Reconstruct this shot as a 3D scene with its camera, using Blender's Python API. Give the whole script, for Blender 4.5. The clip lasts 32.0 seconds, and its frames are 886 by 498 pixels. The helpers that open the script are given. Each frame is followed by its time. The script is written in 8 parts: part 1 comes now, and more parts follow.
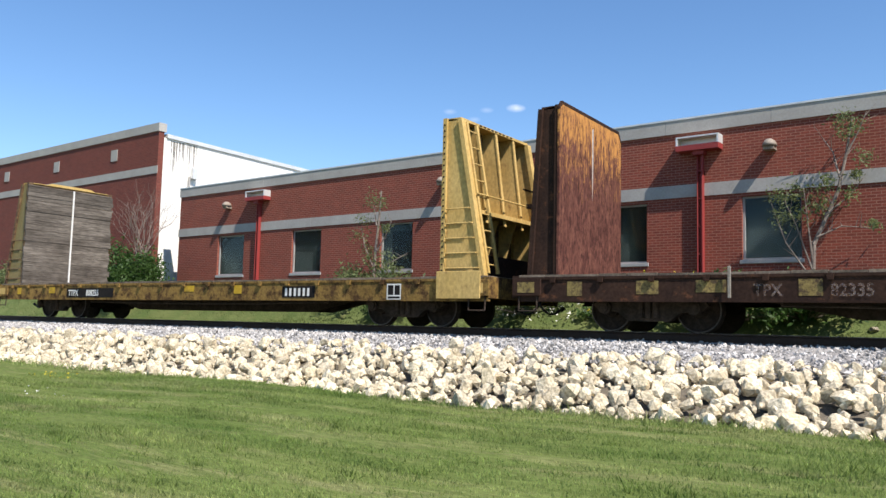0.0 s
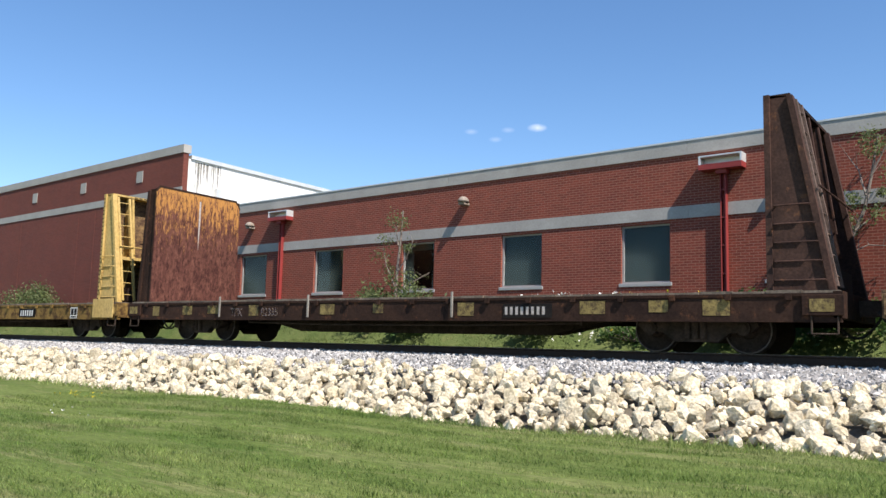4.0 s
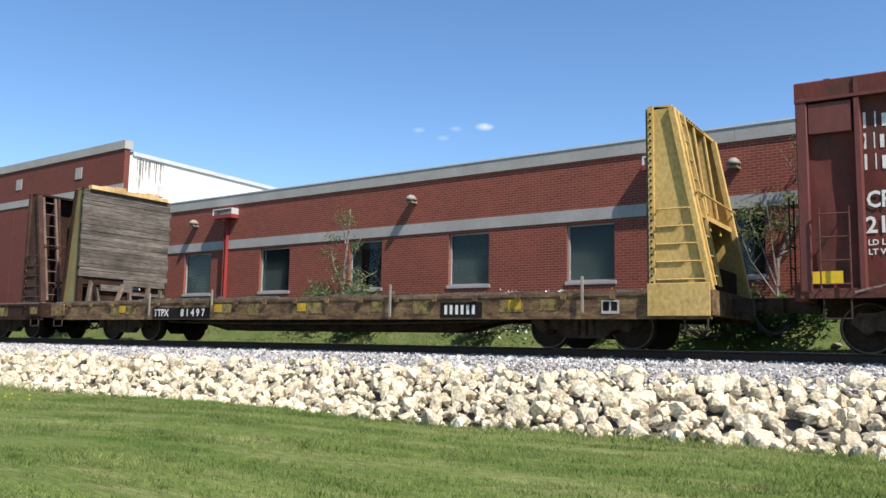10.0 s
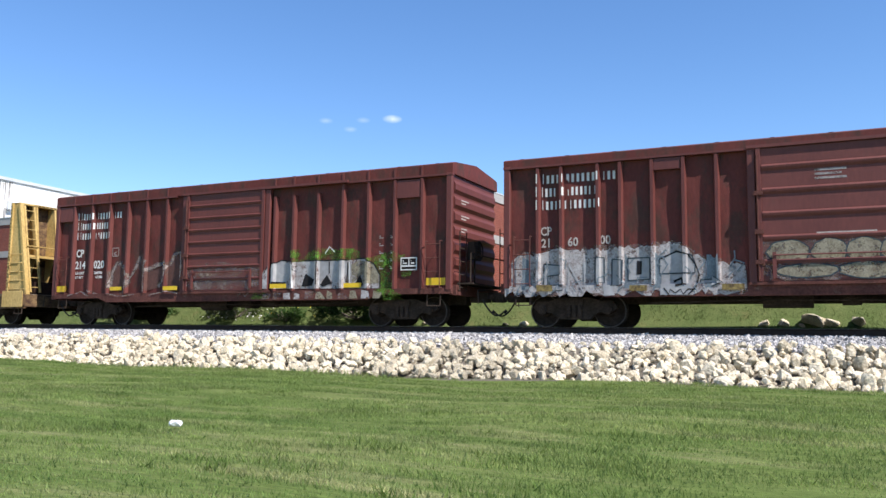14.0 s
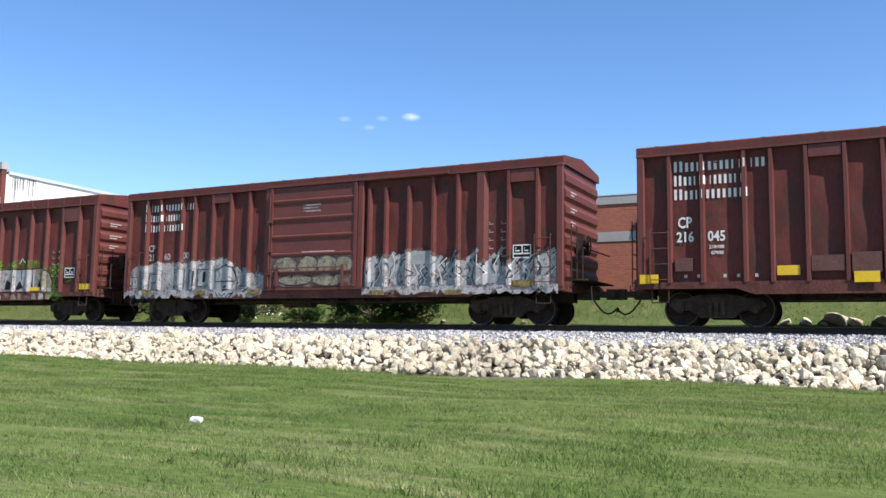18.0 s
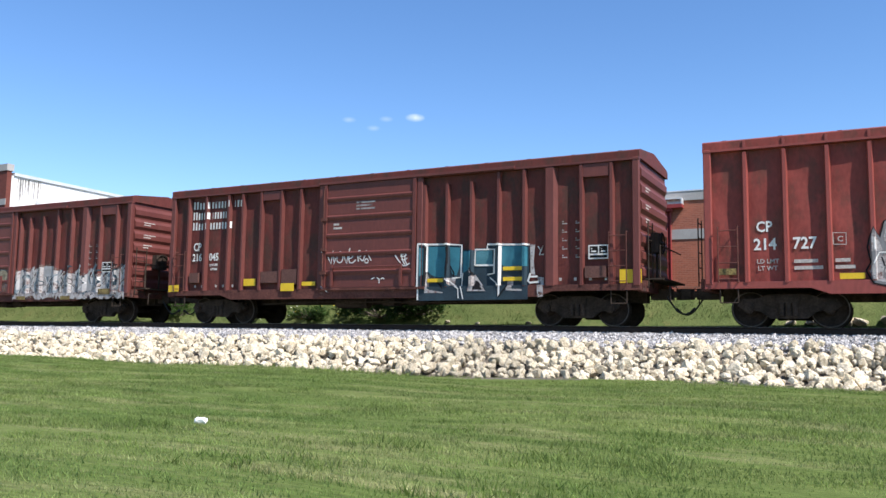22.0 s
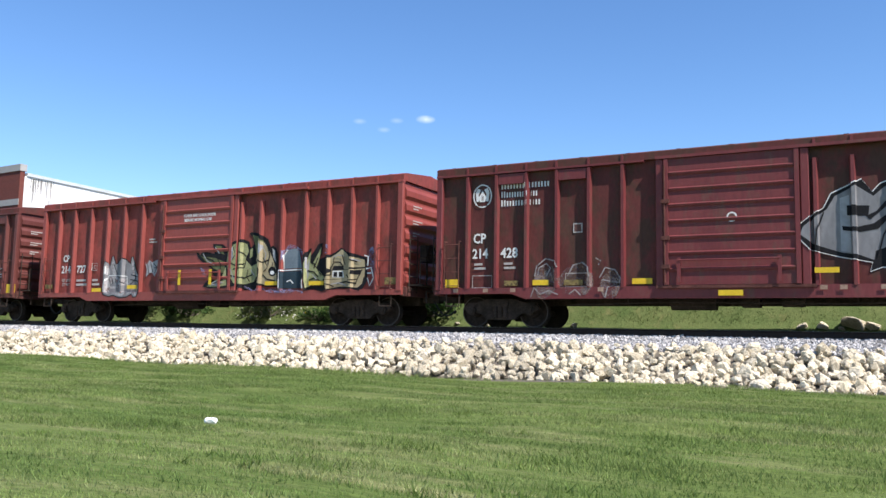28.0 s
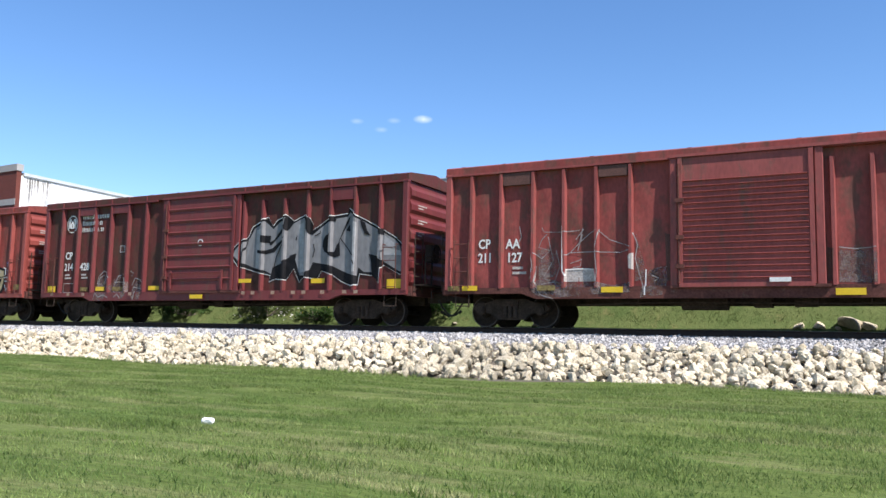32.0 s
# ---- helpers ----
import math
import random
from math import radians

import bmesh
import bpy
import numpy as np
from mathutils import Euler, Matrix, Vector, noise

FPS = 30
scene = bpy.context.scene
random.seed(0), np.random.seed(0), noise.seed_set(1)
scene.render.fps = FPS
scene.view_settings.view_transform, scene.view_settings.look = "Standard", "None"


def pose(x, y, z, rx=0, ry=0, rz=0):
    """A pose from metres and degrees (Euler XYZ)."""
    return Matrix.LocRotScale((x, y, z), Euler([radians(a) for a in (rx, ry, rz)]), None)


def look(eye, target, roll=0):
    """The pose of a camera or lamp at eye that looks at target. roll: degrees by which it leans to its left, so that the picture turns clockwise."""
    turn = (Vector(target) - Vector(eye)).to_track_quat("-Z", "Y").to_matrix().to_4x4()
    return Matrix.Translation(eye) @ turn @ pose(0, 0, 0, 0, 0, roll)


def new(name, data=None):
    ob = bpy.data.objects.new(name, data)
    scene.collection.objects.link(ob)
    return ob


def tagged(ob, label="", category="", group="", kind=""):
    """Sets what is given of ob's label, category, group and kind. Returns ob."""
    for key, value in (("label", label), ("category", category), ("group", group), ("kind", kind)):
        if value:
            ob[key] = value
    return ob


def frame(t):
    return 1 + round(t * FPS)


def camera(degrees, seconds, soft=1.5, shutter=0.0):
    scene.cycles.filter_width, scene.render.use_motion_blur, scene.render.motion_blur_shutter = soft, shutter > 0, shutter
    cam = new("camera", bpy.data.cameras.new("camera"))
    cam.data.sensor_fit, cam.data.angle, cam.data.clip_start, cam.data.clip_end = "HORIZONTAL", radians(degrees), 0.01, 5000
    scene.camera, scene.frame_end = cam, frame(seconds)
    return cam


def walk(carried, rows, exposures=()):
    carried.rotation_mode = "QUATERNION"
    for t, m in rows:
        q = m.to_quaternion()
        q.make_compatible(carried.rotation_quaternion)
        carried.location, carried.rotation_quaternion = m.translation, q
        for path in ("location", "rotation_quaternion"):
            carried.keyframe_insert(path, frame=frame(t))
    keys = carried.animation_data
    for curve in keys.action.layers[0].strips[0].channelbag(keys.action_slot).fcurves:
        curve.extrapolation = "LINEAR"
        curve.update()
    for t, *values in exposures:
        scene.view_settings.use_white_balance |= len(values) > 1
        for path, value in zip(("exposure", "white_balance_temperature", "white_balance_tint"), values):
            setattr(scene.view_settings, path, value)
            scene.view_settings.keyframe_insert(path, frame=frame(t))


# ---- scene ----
# The camera stands on the lawn, low, beside a railway; it steps back and to its right while the train passes.
cam = camera(56.8, 32.0)
PATH = [
    (0.0, -5.138, 3.172, 0.042, 95.293, -1.366, 34.493),
    (0.5, -5.138, 3.172, 0.042, 95.381, -1.569, 35.233),
    (1.0, -5.138, 3.172, 0.042, 95.478, -1.580, 35.795),
    (1.5, -5.138, 3.172, 0.042, 95.690, -1.550, 36.180),
    (2.0, -5.138, 3.172, 0.042, 95.890, -1.521, 36.303),
    (2.5, -5.138, 3.172, 0.042, 96.130, -1.560, 36.340),
    (4.5, -5.138, 3.172, 0.042, 96.760, -1.285, 35.781),
    (5.0, -5.138, 3.172, 0.042, 96.774, -1.296, 35.251),
    (5.5, -5.138, 3.172, 0.042, 96.825, -1.178, 34.730),
    (6.0, -5.138, 3.172, 0.042, 96.827, -1.109, 34.405),
    (6.5, -5.138, 3.172, 0.042, 96.836, -1.100, 34.161),
    (7.0, -5.138, 3.172, 0.042, 96.836, -1.349, 34.153),
    (7.5, -5.138, 3.172, 0.042, 96.805, -1.389, 34.239),
    (8.0, -5.138, 3.172, 0.042, 96.796, -1.544, 34.344),
    (8.5, -5.138, 3.172, 0.042, 96.777, -1.431, 34.349),
    (9.0, -5.138, 3.172, 0.042, 96.793, -1.268, 34.308),
    (9.5, -5.138, 3.172, 0.042, 96.696, -1.202, 33.912),
    (10.0, -5.138, 3.172, 0.042, 96.598, -1.014, 32.374),
    (10.5, -4.740, 2.955, 0.028, 96.714, -1.189, 26.881),
    (11.0, -1.976, 1.450, -0.066, 96.207, -0.895, 27.419),
    (11.5, 4.043, -1.828, -0.271, 95.637, -0.811, 34.016),
    (12.0, 5.175, -2.445, -0.310, 95.572, -1.120, 31.953),
    (12.5, 5.175, -2.445, -0.310, 95.802, -1.498, 29.061),
    (13.0, 5.175, -2.445, -0.310, 95.986, -1.086, 27.220),
    (13.5, 5.175, -2.445, -0.310, 96.074, -0.780, 26.070),
    (14.0, 5.175, -2.445, -0.310, 96.169, -0.720, 25.858),
    (14.5, 5.175, -2.445, -0.310, 96.133, -0.799, 26.531),
    (16.5, 5.175, -2.445, -0.310, 96.103, -0.972, 27.189),
    (17.0, 5.175, -2.445, -0.310, 96.063, -0.935, 27.153),
    (17.5, 5.175, -2.445, -0.310, 96.058, -0.872, 27.125),
    (18.0, 5.175, -2.445, -0.310, 96.000, -0.868, 27.155),
    (18.5, 5.175, -2.445, -0.310, 95.970, -0.916, 27.175),
    (19.0, 5.175, -2.445, -0.310, 95.926, -1.065, 27.250),
    (19.5, 5.175, -2.445, -0.310, 95.944, -1.310, 27.385),
    (20.0, 5.175, -2.445, -0.310, 95.973, -1.144, 27.445),
    (20.5, 5.175, -2.445, -0.310, 95.993, -0.949, 27.517),
    (21.0, 5.175, -2.445, -0.310, 96.036, -0.971, 27.511),
    (21.5, 5.175, -2.445, -0.310, 96.035, -0.905, 27.480),
    (22.0, 5.175, -2.445, -0.310, 96.041, -0.830, 27.455),
    (22.5, 5.175, -2.445, -0.310, 96.045, -0.761, 27.345),
    (23.0, 5.175, -2.445, -0.310, 96.031, -0.547, 27.158),
    (23.5, 5.175, -2.445, -0.310, 96.025, -0.429, 26.958),
    (24.0, 5.175, -2.445, -0.310, 95.959, -0.461, 26.762),
    (24.5, 5.175, -2.445, -0.310, 95.867, -0.487, 26.596),
    (25.0, 5.175, -2.445, -0.310, 95.826, -0.820, 26.747),
    (25.5, 5.175, -2.445, -0.310, 95.789, -1.029, 26.984),
    (27.5, 5.175, -2.445, -0.310, 96.085, -1.217, 28.013),
    (28.0, 5.175, -2.445, -0.310, 96.150, -1.160, 28.117),
    (28.5, 5.175, -2.445, -0.310, 96.147, -1.117, 28.127),
    (29.0, 5.175, -2.445, -0.310, 96.160, -1.193, 28.175),
    (29.5, 5.175, -2.445, -0.310, 96.142, -1.164, 28.173),
    (30.0, 5.175, -2.445, -0.310, 96.154, -1.196, 28.186),
    (30.5, 5.175, -2.445, -0.310, 96.166, -1.202, 28.153),
    (31.0, 5.175, -2.445, -0.310, 96.170, -1.149, 28.061),
    (31.5, 5.175, -2.445, -0.310, 96.172, -1.170, 28.042),
    (32.0, 5.175, -2.445, -0.310, 96.152, -1.149, 27.927),
]
TRAIN = [
    (0.0, 68.23), (0.5, 66.48), (1.0, 64.72), (2.0, 61.22), (4.5, 52.47), (5.0, 50.72),
    (5.5, 48.96), (6.0, 47.18), (6.5, 45.42), (7.0, 43.68), (7.5, 41.94), (8.0, 40.20),
    (8.5, 38.45), (9.0, 36.72), (9.5, 34.99), (10.0, 33.22), (10.5, 31.60), (11.0, 30.35),
    (11.5, 29.40), (12.0, 28.03), (12.5, 26.23), (13.0, 24.44), (13.5, 22.54), (14.0, 20.64),
    (14.5, 18.77), (16.5, 11.47), (17.0, 9.62), (17.5, 7.77), (18.0, 5.95), (18.5, 4.13),
    (19.0, 2.20), (19.5, 0.23), (20.0, -1.78), (20.5, -3.83), (21.0, -5.84), (21.5, -7.86),
    (22.0, -9.92), (22.5, -11.93), (23.0, -13.93), (23.5, -15.92), (24.0, -17.95), (24.5, -19.96),
    (25.0, -22.02), (25.5, -24.09), (27.5, -32.45), (28.0, -34.53), (28.5, -36.61), (29.0, -38.72),
    (29.5, -40.81), (30.0, -42.92), (30.5, -45.02), (31.0, -47.11), (31.5, -49.17), (32.0, -51.25),
]

# the camera's own white balance turns a little bluer as it steps back
walk(cam, [(t, pose(x, y, z, a, b, c)) for t, x, y, z, a, b, c in PATH], [(0.0, 0.65, 6650, 13), (10.5, 0.65, 6650, 13), (12.0, 0.71, 6260, 15), (32.0, 0.71, 6260, 15)])

# ---- light: clear sky, high sun from along the track, on the camera's side of it ----
TO_SUN = Vector((0.90, -0.34, 1.22)).normalized()
world = bpy.data.worlds.new("sky")
scene.world = world
world.use_nodes = True
wn = world.node_tree.nodes
sky = wn.new("ShaderNodeTexSky")
sky.sky_type, sky.sun_disc = "NISHITA", False
sky.sun_elevation, sky.sun_rotation = math.asin(TO_SUN.z), math.atan2(TO_SUN.x, TO_SUN.y)
sky.altitude, sky.air_density, sky.dust_density, sky.ozone_density = 200, 1.0, 0.0, 4.0
wn["Background"].inputs["Strength"].default_value = 0.117
vivid = wn.new("ShaderNodeHueSaturation")
vivid.inputs["Saturation"].default_value = 1.13
wl = world.node_tree.links.new
wl(sky.outputs["Color"], vivid.inputs["Color"])
sky_colour = vivid.outputs["Color"]
# small fair-weather clouds
ways = wn.new("ShaderNodeTexCoord")
puff = wn.new("ShaderNodeTexNoise")
puff.inputs["Scale"].default_value, puff.inputs["Detail"].default_value = 60, 5
wl(ways.outputs["Generated"], puff.inputs["Vector"])
for way, half, dense in (((-0.478, 0.8388, 0.2605), 0.0125, 1.3), ((-0.5455, 0.7983, 0.2556), 0.009, 0.45), ((-0.508, 0.8215, 0.258), 0.009, 0.4), ((-0.5225, 0.816, 0.247), 0.009, 0.3)):
    away, squash, far, edge, soft, blend = (wn.new(k) for k in ("ShaderNodeVectorMath", "ShaderNodeVectorMath", "ShaderNodeVectorMath", "ShaderNodeMapRange", "ShaderNodeMath", "ShaderNodeMix"))
    away.operation, squash.operation, far.operation, soft.operation = "SUBTRACT", "MULTIPLY", "LENGTH", "MULTIPLY"
    wl(ways.outputs["Generated"], away.inputs[0])
    away.inputs[1].default_value, squash.inputs[1].default_value = way, (1, 1, 2.4)
    wl(away.outputs["Vector"], squash.inputs[0])
    wl(squash.outputs["Vector"], far.inputs[0])
    wl(far.outputs["Value"], edge.inputs["Value"])
    edge.inputs["From Min"].default_value, edge.inputs["From Max"].default_value = half, 0.0
    edge.inputs["To Max"].default_value = dense
    wl(edge.outputs["Result"], soft.inputs[0])
    wl(puff.outputs["Fac"], soft.inputs[1])
    blend.data_type = "RGBA"
    wl(soft.outputs[0], blend.inputs["Factor"])
    wl(sky_colour, blend.inputs["A"])
    blend.inputs["B"].default_value = (7.5, 7.8, 8.3, 1)
    sky_colour = blend.outputs["Result"]
wl(sky_colour, wn["Background"].inputs["Color"])
sun_data = bpy.data.lights.new("sun", "SUN")
sun_data.energy, sun_data.angle, sun_data.color = 5.0, radians(0.53), (1.0, 0.95, 0.88)
sun = new("sun", sun_data)
sun.matrix_world = look(TO_SUN * 60, (0, 0, 0))

# ---- materials ----


def mat(name, c1, c2, rough=0.8, metal=0.0, scale=1.5, fine=30.0, bump=0.25, speckle=0.25, stretch=(1, 1, 1), spec=0.4, ragged=None, thin_leaf=False, third=None, third_at=(0.58, 0.7), rand=0.0):
    """A surface of two colours in large stains, fine grain and relief. third: a colour in worn patches. rand: how much each object differs."""
    m = bpy.data.materials.new(name)
    m.use_nodes = True
    nt = m.node_tree
    n, link = nt.nodes, nt.links.new
    b = n["Principled BSDF"]
    b.inputs["Metallic"].default_value = metal
    b.inputs["Specular IOR Level"].default_value = spec
    tc = n.new("ShaderNodeTexCoord")
    mp = n.new("ShaderNodeMapping")
    mp.inputs["Scale"].default_value = stretch
    link(tc.outputs["Object"], mp.inputs["Vector"])
    big, small = n.new("ShaderNodeTexNoise"), n.new("ShaderNodeTexNoise")
    big.inputs["Scale"].default_value, big.inputs["Detail"].default_value, big.inputs["Roughness"].default_value = scale, 6, 0.65
    small.inputs["Scale"].default_value, small.inputs["Detail"].default_value = fine, 4
    link(mp.outputs["Vector"], big.inputs["Vector"])
    link(mp.outputs["Vector"], small.inputs["Vector"])
    ramp = n.new("ShaderNodeValToRGB")
    ramp.color_ramp.elements[0].position, ramp.color_ramp.elements[1].position = 0.35, 0.68
    ramp.color_ramp.elements[0].color, ramp.color_ramp.elements[1].color = (*c1, 1), (*c2, 1)
    link(big.outputs["Fac"], ramp.inputs["Fac"])
    col = ramp.outputs["Color"]
    if third:
        worn = n.new("ShaderNodeTexNoise")
        worn.inputs["Scale"].default_value, worn.inputs["Detail"].default_value, worn.inputs["Roughness"].default_value = scale * 2.3, 9, 0.75
        off = n.new("ShaderNodeVectorMath")
        off.inputs[1].default_value = (7.3, 2.1, 4.4)
        link(mp.outputs["Vector"], off.inputs[0])
        link(off.outputs["Vector"], worn.inputs["Vector"])
        edge = n.new("ShaderNodeMapRange")
        edge.inputs["From Min"].default_value, edge.inputs["From Max"].default_value = third_at
        link(worn.outputs["Fac"], edge.inputs["Value"])
        mx = n.new("ShaderNodeMix")
        mx.data_type = "RGBA"
        link(edge.outputs["Result"], mx.inputs["Factor"])
        link(col, mx.inputs["A"])
        mx.inputs["B"].default_value = (*third, 1)
        col = mx.outputs["Result"]
    hsv = n.new("ShaderNodeHueSaturation")
    val = n.new("ShaderNodeMapRange")
    val.inputs["From Min"].default_value, val.inputs["From Max"].default_value = 0.3, 0.7
    val.inputs["To Min"].default_value, val.inputs["To Max"].default_value = 1 - speckle, 1 + speckle
    link(small.outputs["Fac"], val.inputs["Value"])
    link(col, hsv.inputs["Color"])
    fac = val.outputs["Result"]
    if rand:
        oi, geo, add, fr, rr, mul = (n.new(k) for k in ("ShaderNodeObjectInfo", "ShaderNodeNewGeometry", "ShaderNodeMath", "ShaderNodeMath", "ShaderNodeMapRange", "ShaderNodeMath"))
        fr.operation, mul.operation = "FRACT", "MULTIPLY"
        link(oi.outputs["Random"], add.inputs[0])
        link(geo.outputs["Random Per Island"], add.inputs[1])
        link(add.outputs[0], fr.inputs[0])
        rr.inputs["To Min"].default_value, rr.inputs["To Max"].default_value = 1 - rand, 1 + rand
        link(fr.outputs[0], rr.inputs["Value"])
        link(rr.outputs["Result"], mul.inputs[0])
        link(fac, mul.inputs[1])
        fac = mul.outputs[0]
    link(fac, hsv.inputs["Value"])
    link(hsv.outputs["Color"], b.inputs["Base Color"])
    ro = n.new("ShaderNodeMapRange")
    ro.inputs["To Min"].default_value, ro.inputs["To Max"].default_value = max(rough - 0.15, 0.02), min(rough + 0.12, 1)
    link(big.outputs["Fac"], ro.inputs["Value"])
    link(ro.outputs["Result"], b.inputs["Roughness"])
    if thin_leaf:
        back, half = n.new("ShaderNodeBsdfTranslucent"), n.new("ShaderNodeMixShader")
        half.inputs["Fac"].default_value = 0.5
        link(hsv.outputs["Color"], back.inputs["Color"])
        link(b.outputs["BSDF"], half.inputs[1])
        link(back.outputs["BSDF"], half.inputs[2])
        link(half.outputs["Shader"], n["Material Output"].inputs["Surface"])
    if ragged:
        thin, gone = n.new("ShaderNodeTexNoise"), n.new("ShaderNodeMapRange")
        thin.inputs["Scale"].default_value, thin.inputs["Detail"].default_value, thin.inputs["Roughness"].default_value = ragged[0], 8, 0.8
        link(tc.outputs["Object"], thin.inputs["Vector"])
        gone.inputs["From Min"].default_value, gone.inputs["From Max"].default_value = ragged[1:]
        link(thin.outputs["Fac"], gone.inputs["Value"])
        link(gone.outputs["Result"], b.inputs["Alpha"])
    if bump:
        bp = n.new("ShaderNodeBump")
        bp.inputs["Strength"].default_value, bp.inputs["Distance"].default_value = bump, 0.02
        link(small.outputs["Fac"], bp.inputs["Height"])
        link(bp.outputs["Normal"], b.inputs["Normal"])
    return m


def brick_mat(name, c1, c2, mortar):
    m = mat(name, c1, c2, 0.9, scale=0.6, fine=25, bump=0)
    nt = m.node_tree
    n, link = nt.nodes, nt.links.new
    b = n["Principled BSDF"]
    tc, sep, add, com = n.new("ShaderNodeTexCoord"), n.new("ShaderNodeSeparateXYZ"), n.new("ShaderNodeMath"), n.new("ShaderNodeCombineXYZ")
    link(tc.outputs["Object"], sep.inputs[0])
    link(sep.outputs["X"], add.inputs[0])
    link(sep.outputs["Y"], add.inputs[1])
    link(add.outputs[0], com.inputs["X"])
    link(sep.outputs["Z"], com.inputs["Y"])
    br = n.new("ShaderNodeTexBrick")
    br.inputs["Scale"].default_value = 1.0
    br.inputs["Brick Width"].default_value, br.inputs["Row Height"].default_value, br.inputs["Mortar Size"].default_value = 0.24, 0.08, 0.009
    br.inputs["Color1"].default_value, br.inputs["Color2"].default_value = (0.82, 0.82, 0.82, 1), (1.12, 1.08, 1.05, 1)
    br.inputs["Mortar"].default_value = (1, 1, 1, 1)
    link(com.outputs[0], br.inputs["Vector"])
    base = b.inputs["Base Color"].links[0].from_socket
    mul = n.new("ShaderNodeMix")
    mul.data_type, mul.blend_type = "RGBA", "MULTIPLY"
    mul.inputs["Factor"].default_value = 1
    link(base, mul.inputs["A"])
    link(br.outputs["Color"], mul.inputs["B"])
    mo = n.new("ShaderNodeMix")
    mo.data_type = "RGBA"
    link(br.outputs["Fac"], mo.inputs["Factor"])
    link(mul.outputs["Result"], mo.inputs["A"])
    mo.inputs["B"].default_value = (*mortar, 1)
    link(mo.outputs["Result"], b.inputs["Base Color"])
    bp = n.new("ShaderNodeBump")
    bp.invert = True
    bp.inputs["Strength"].default_value, bp.inputs["Distance"].default_value = 0.6, 0.01
    link(br.outputs["Fac"], bp.inputs["Height"])
    link(bp.outputs["Normal"], b.inputs["Normal"])
    return m


def glass_mat(name):
    m = bpy.data.materials.new(name)
    m.use_nodes = True
    b = m.node_tree.nodes["Principled BSDF"]
    b.inputs["Base Color"].default_value = (0.5, 0.58, 0.58, 1)
    b.inputs["Roughness"].default_value, b.inputs["Transmission Weight"].default_value, b.inputs["IOR"].default_value = 0.03, 1.0, 1.27
    return m


def rust_mat(name):
    """Plate with orange rust running down from its top edge over pinkish primer and brown rust."""
    m = mat(name, (0.072, 0.026, 0.020), (0.160, 0.066, 0.046), 0.85, scale=2.6, fine=14, bump=0.35, speckle=0.3, spec=0.15, stretch=(1, 1.8, 0.8), third=(0.045, 0.016, 0.013), third_at=(0.48, 0.60))
    n, link = m.node_tree.nodes, m.node_tree.links.new
    b = n["Principled BSDF"]
    tc, sep, mp, runs, down, add, edge, mx = (n.new(k) for k in ("ShaderNodeTexCoord", "ShaderNodeSeparateXYZ", "ShaderNodeMapping", "ShaderNodeTexNoise", "ShaderNodeMapRange", "ShaderNodeMath", "ShaderNodeMapRange", "ShaderNodeMix"))
    link(tc.outputs["Object"], sep.inputs[0])
    mp.inputs["Scale"].default_value = (1, 4.2, 1.1)
    link(tc.outputs["Object"], mp.inputs["Vector"])
    runs.inputs["Scale"].default_value, runs.inputs["Detail"].default_value, runs.inputs["Roughness"].default_value = 2.6, 10, 0.86
    link(mp.outputs["Vector"], runs.inputs["Vector"])
    down.inputs["From Min"].default_value, down.inputs["From Max"].default_value = 1.8, 4.7
    down.inputs["To Min"].default_value, down.inputs["To Max"].default_value = -0.13, 0.15
    link(sep.outputs["Z"], down.inputs["Value"])
    link(runs.outputs["Fac"], add.inputs[0])
    link(down.outputs["Result"], add.inputs[1])
    edge.inputs["From Min"].default_value, edge.inputs["From Max"].default_value = 0.54, 0.63
    link(add.outputs[0], edge.inputs["Value"])
    mx.data_type = "RGBA"
    link(edge.outputs["Result"], mx.inputs["Factor"])
    link(b.inputs["Base Color"].links[0].from_socket, mx.inputs["A"])
    mx.inputs["B"].default_value = (0.46, 0.215, 0.06, 1)
    link(mx.outputs["Result"], b.inputs["Base Color"])
    return m


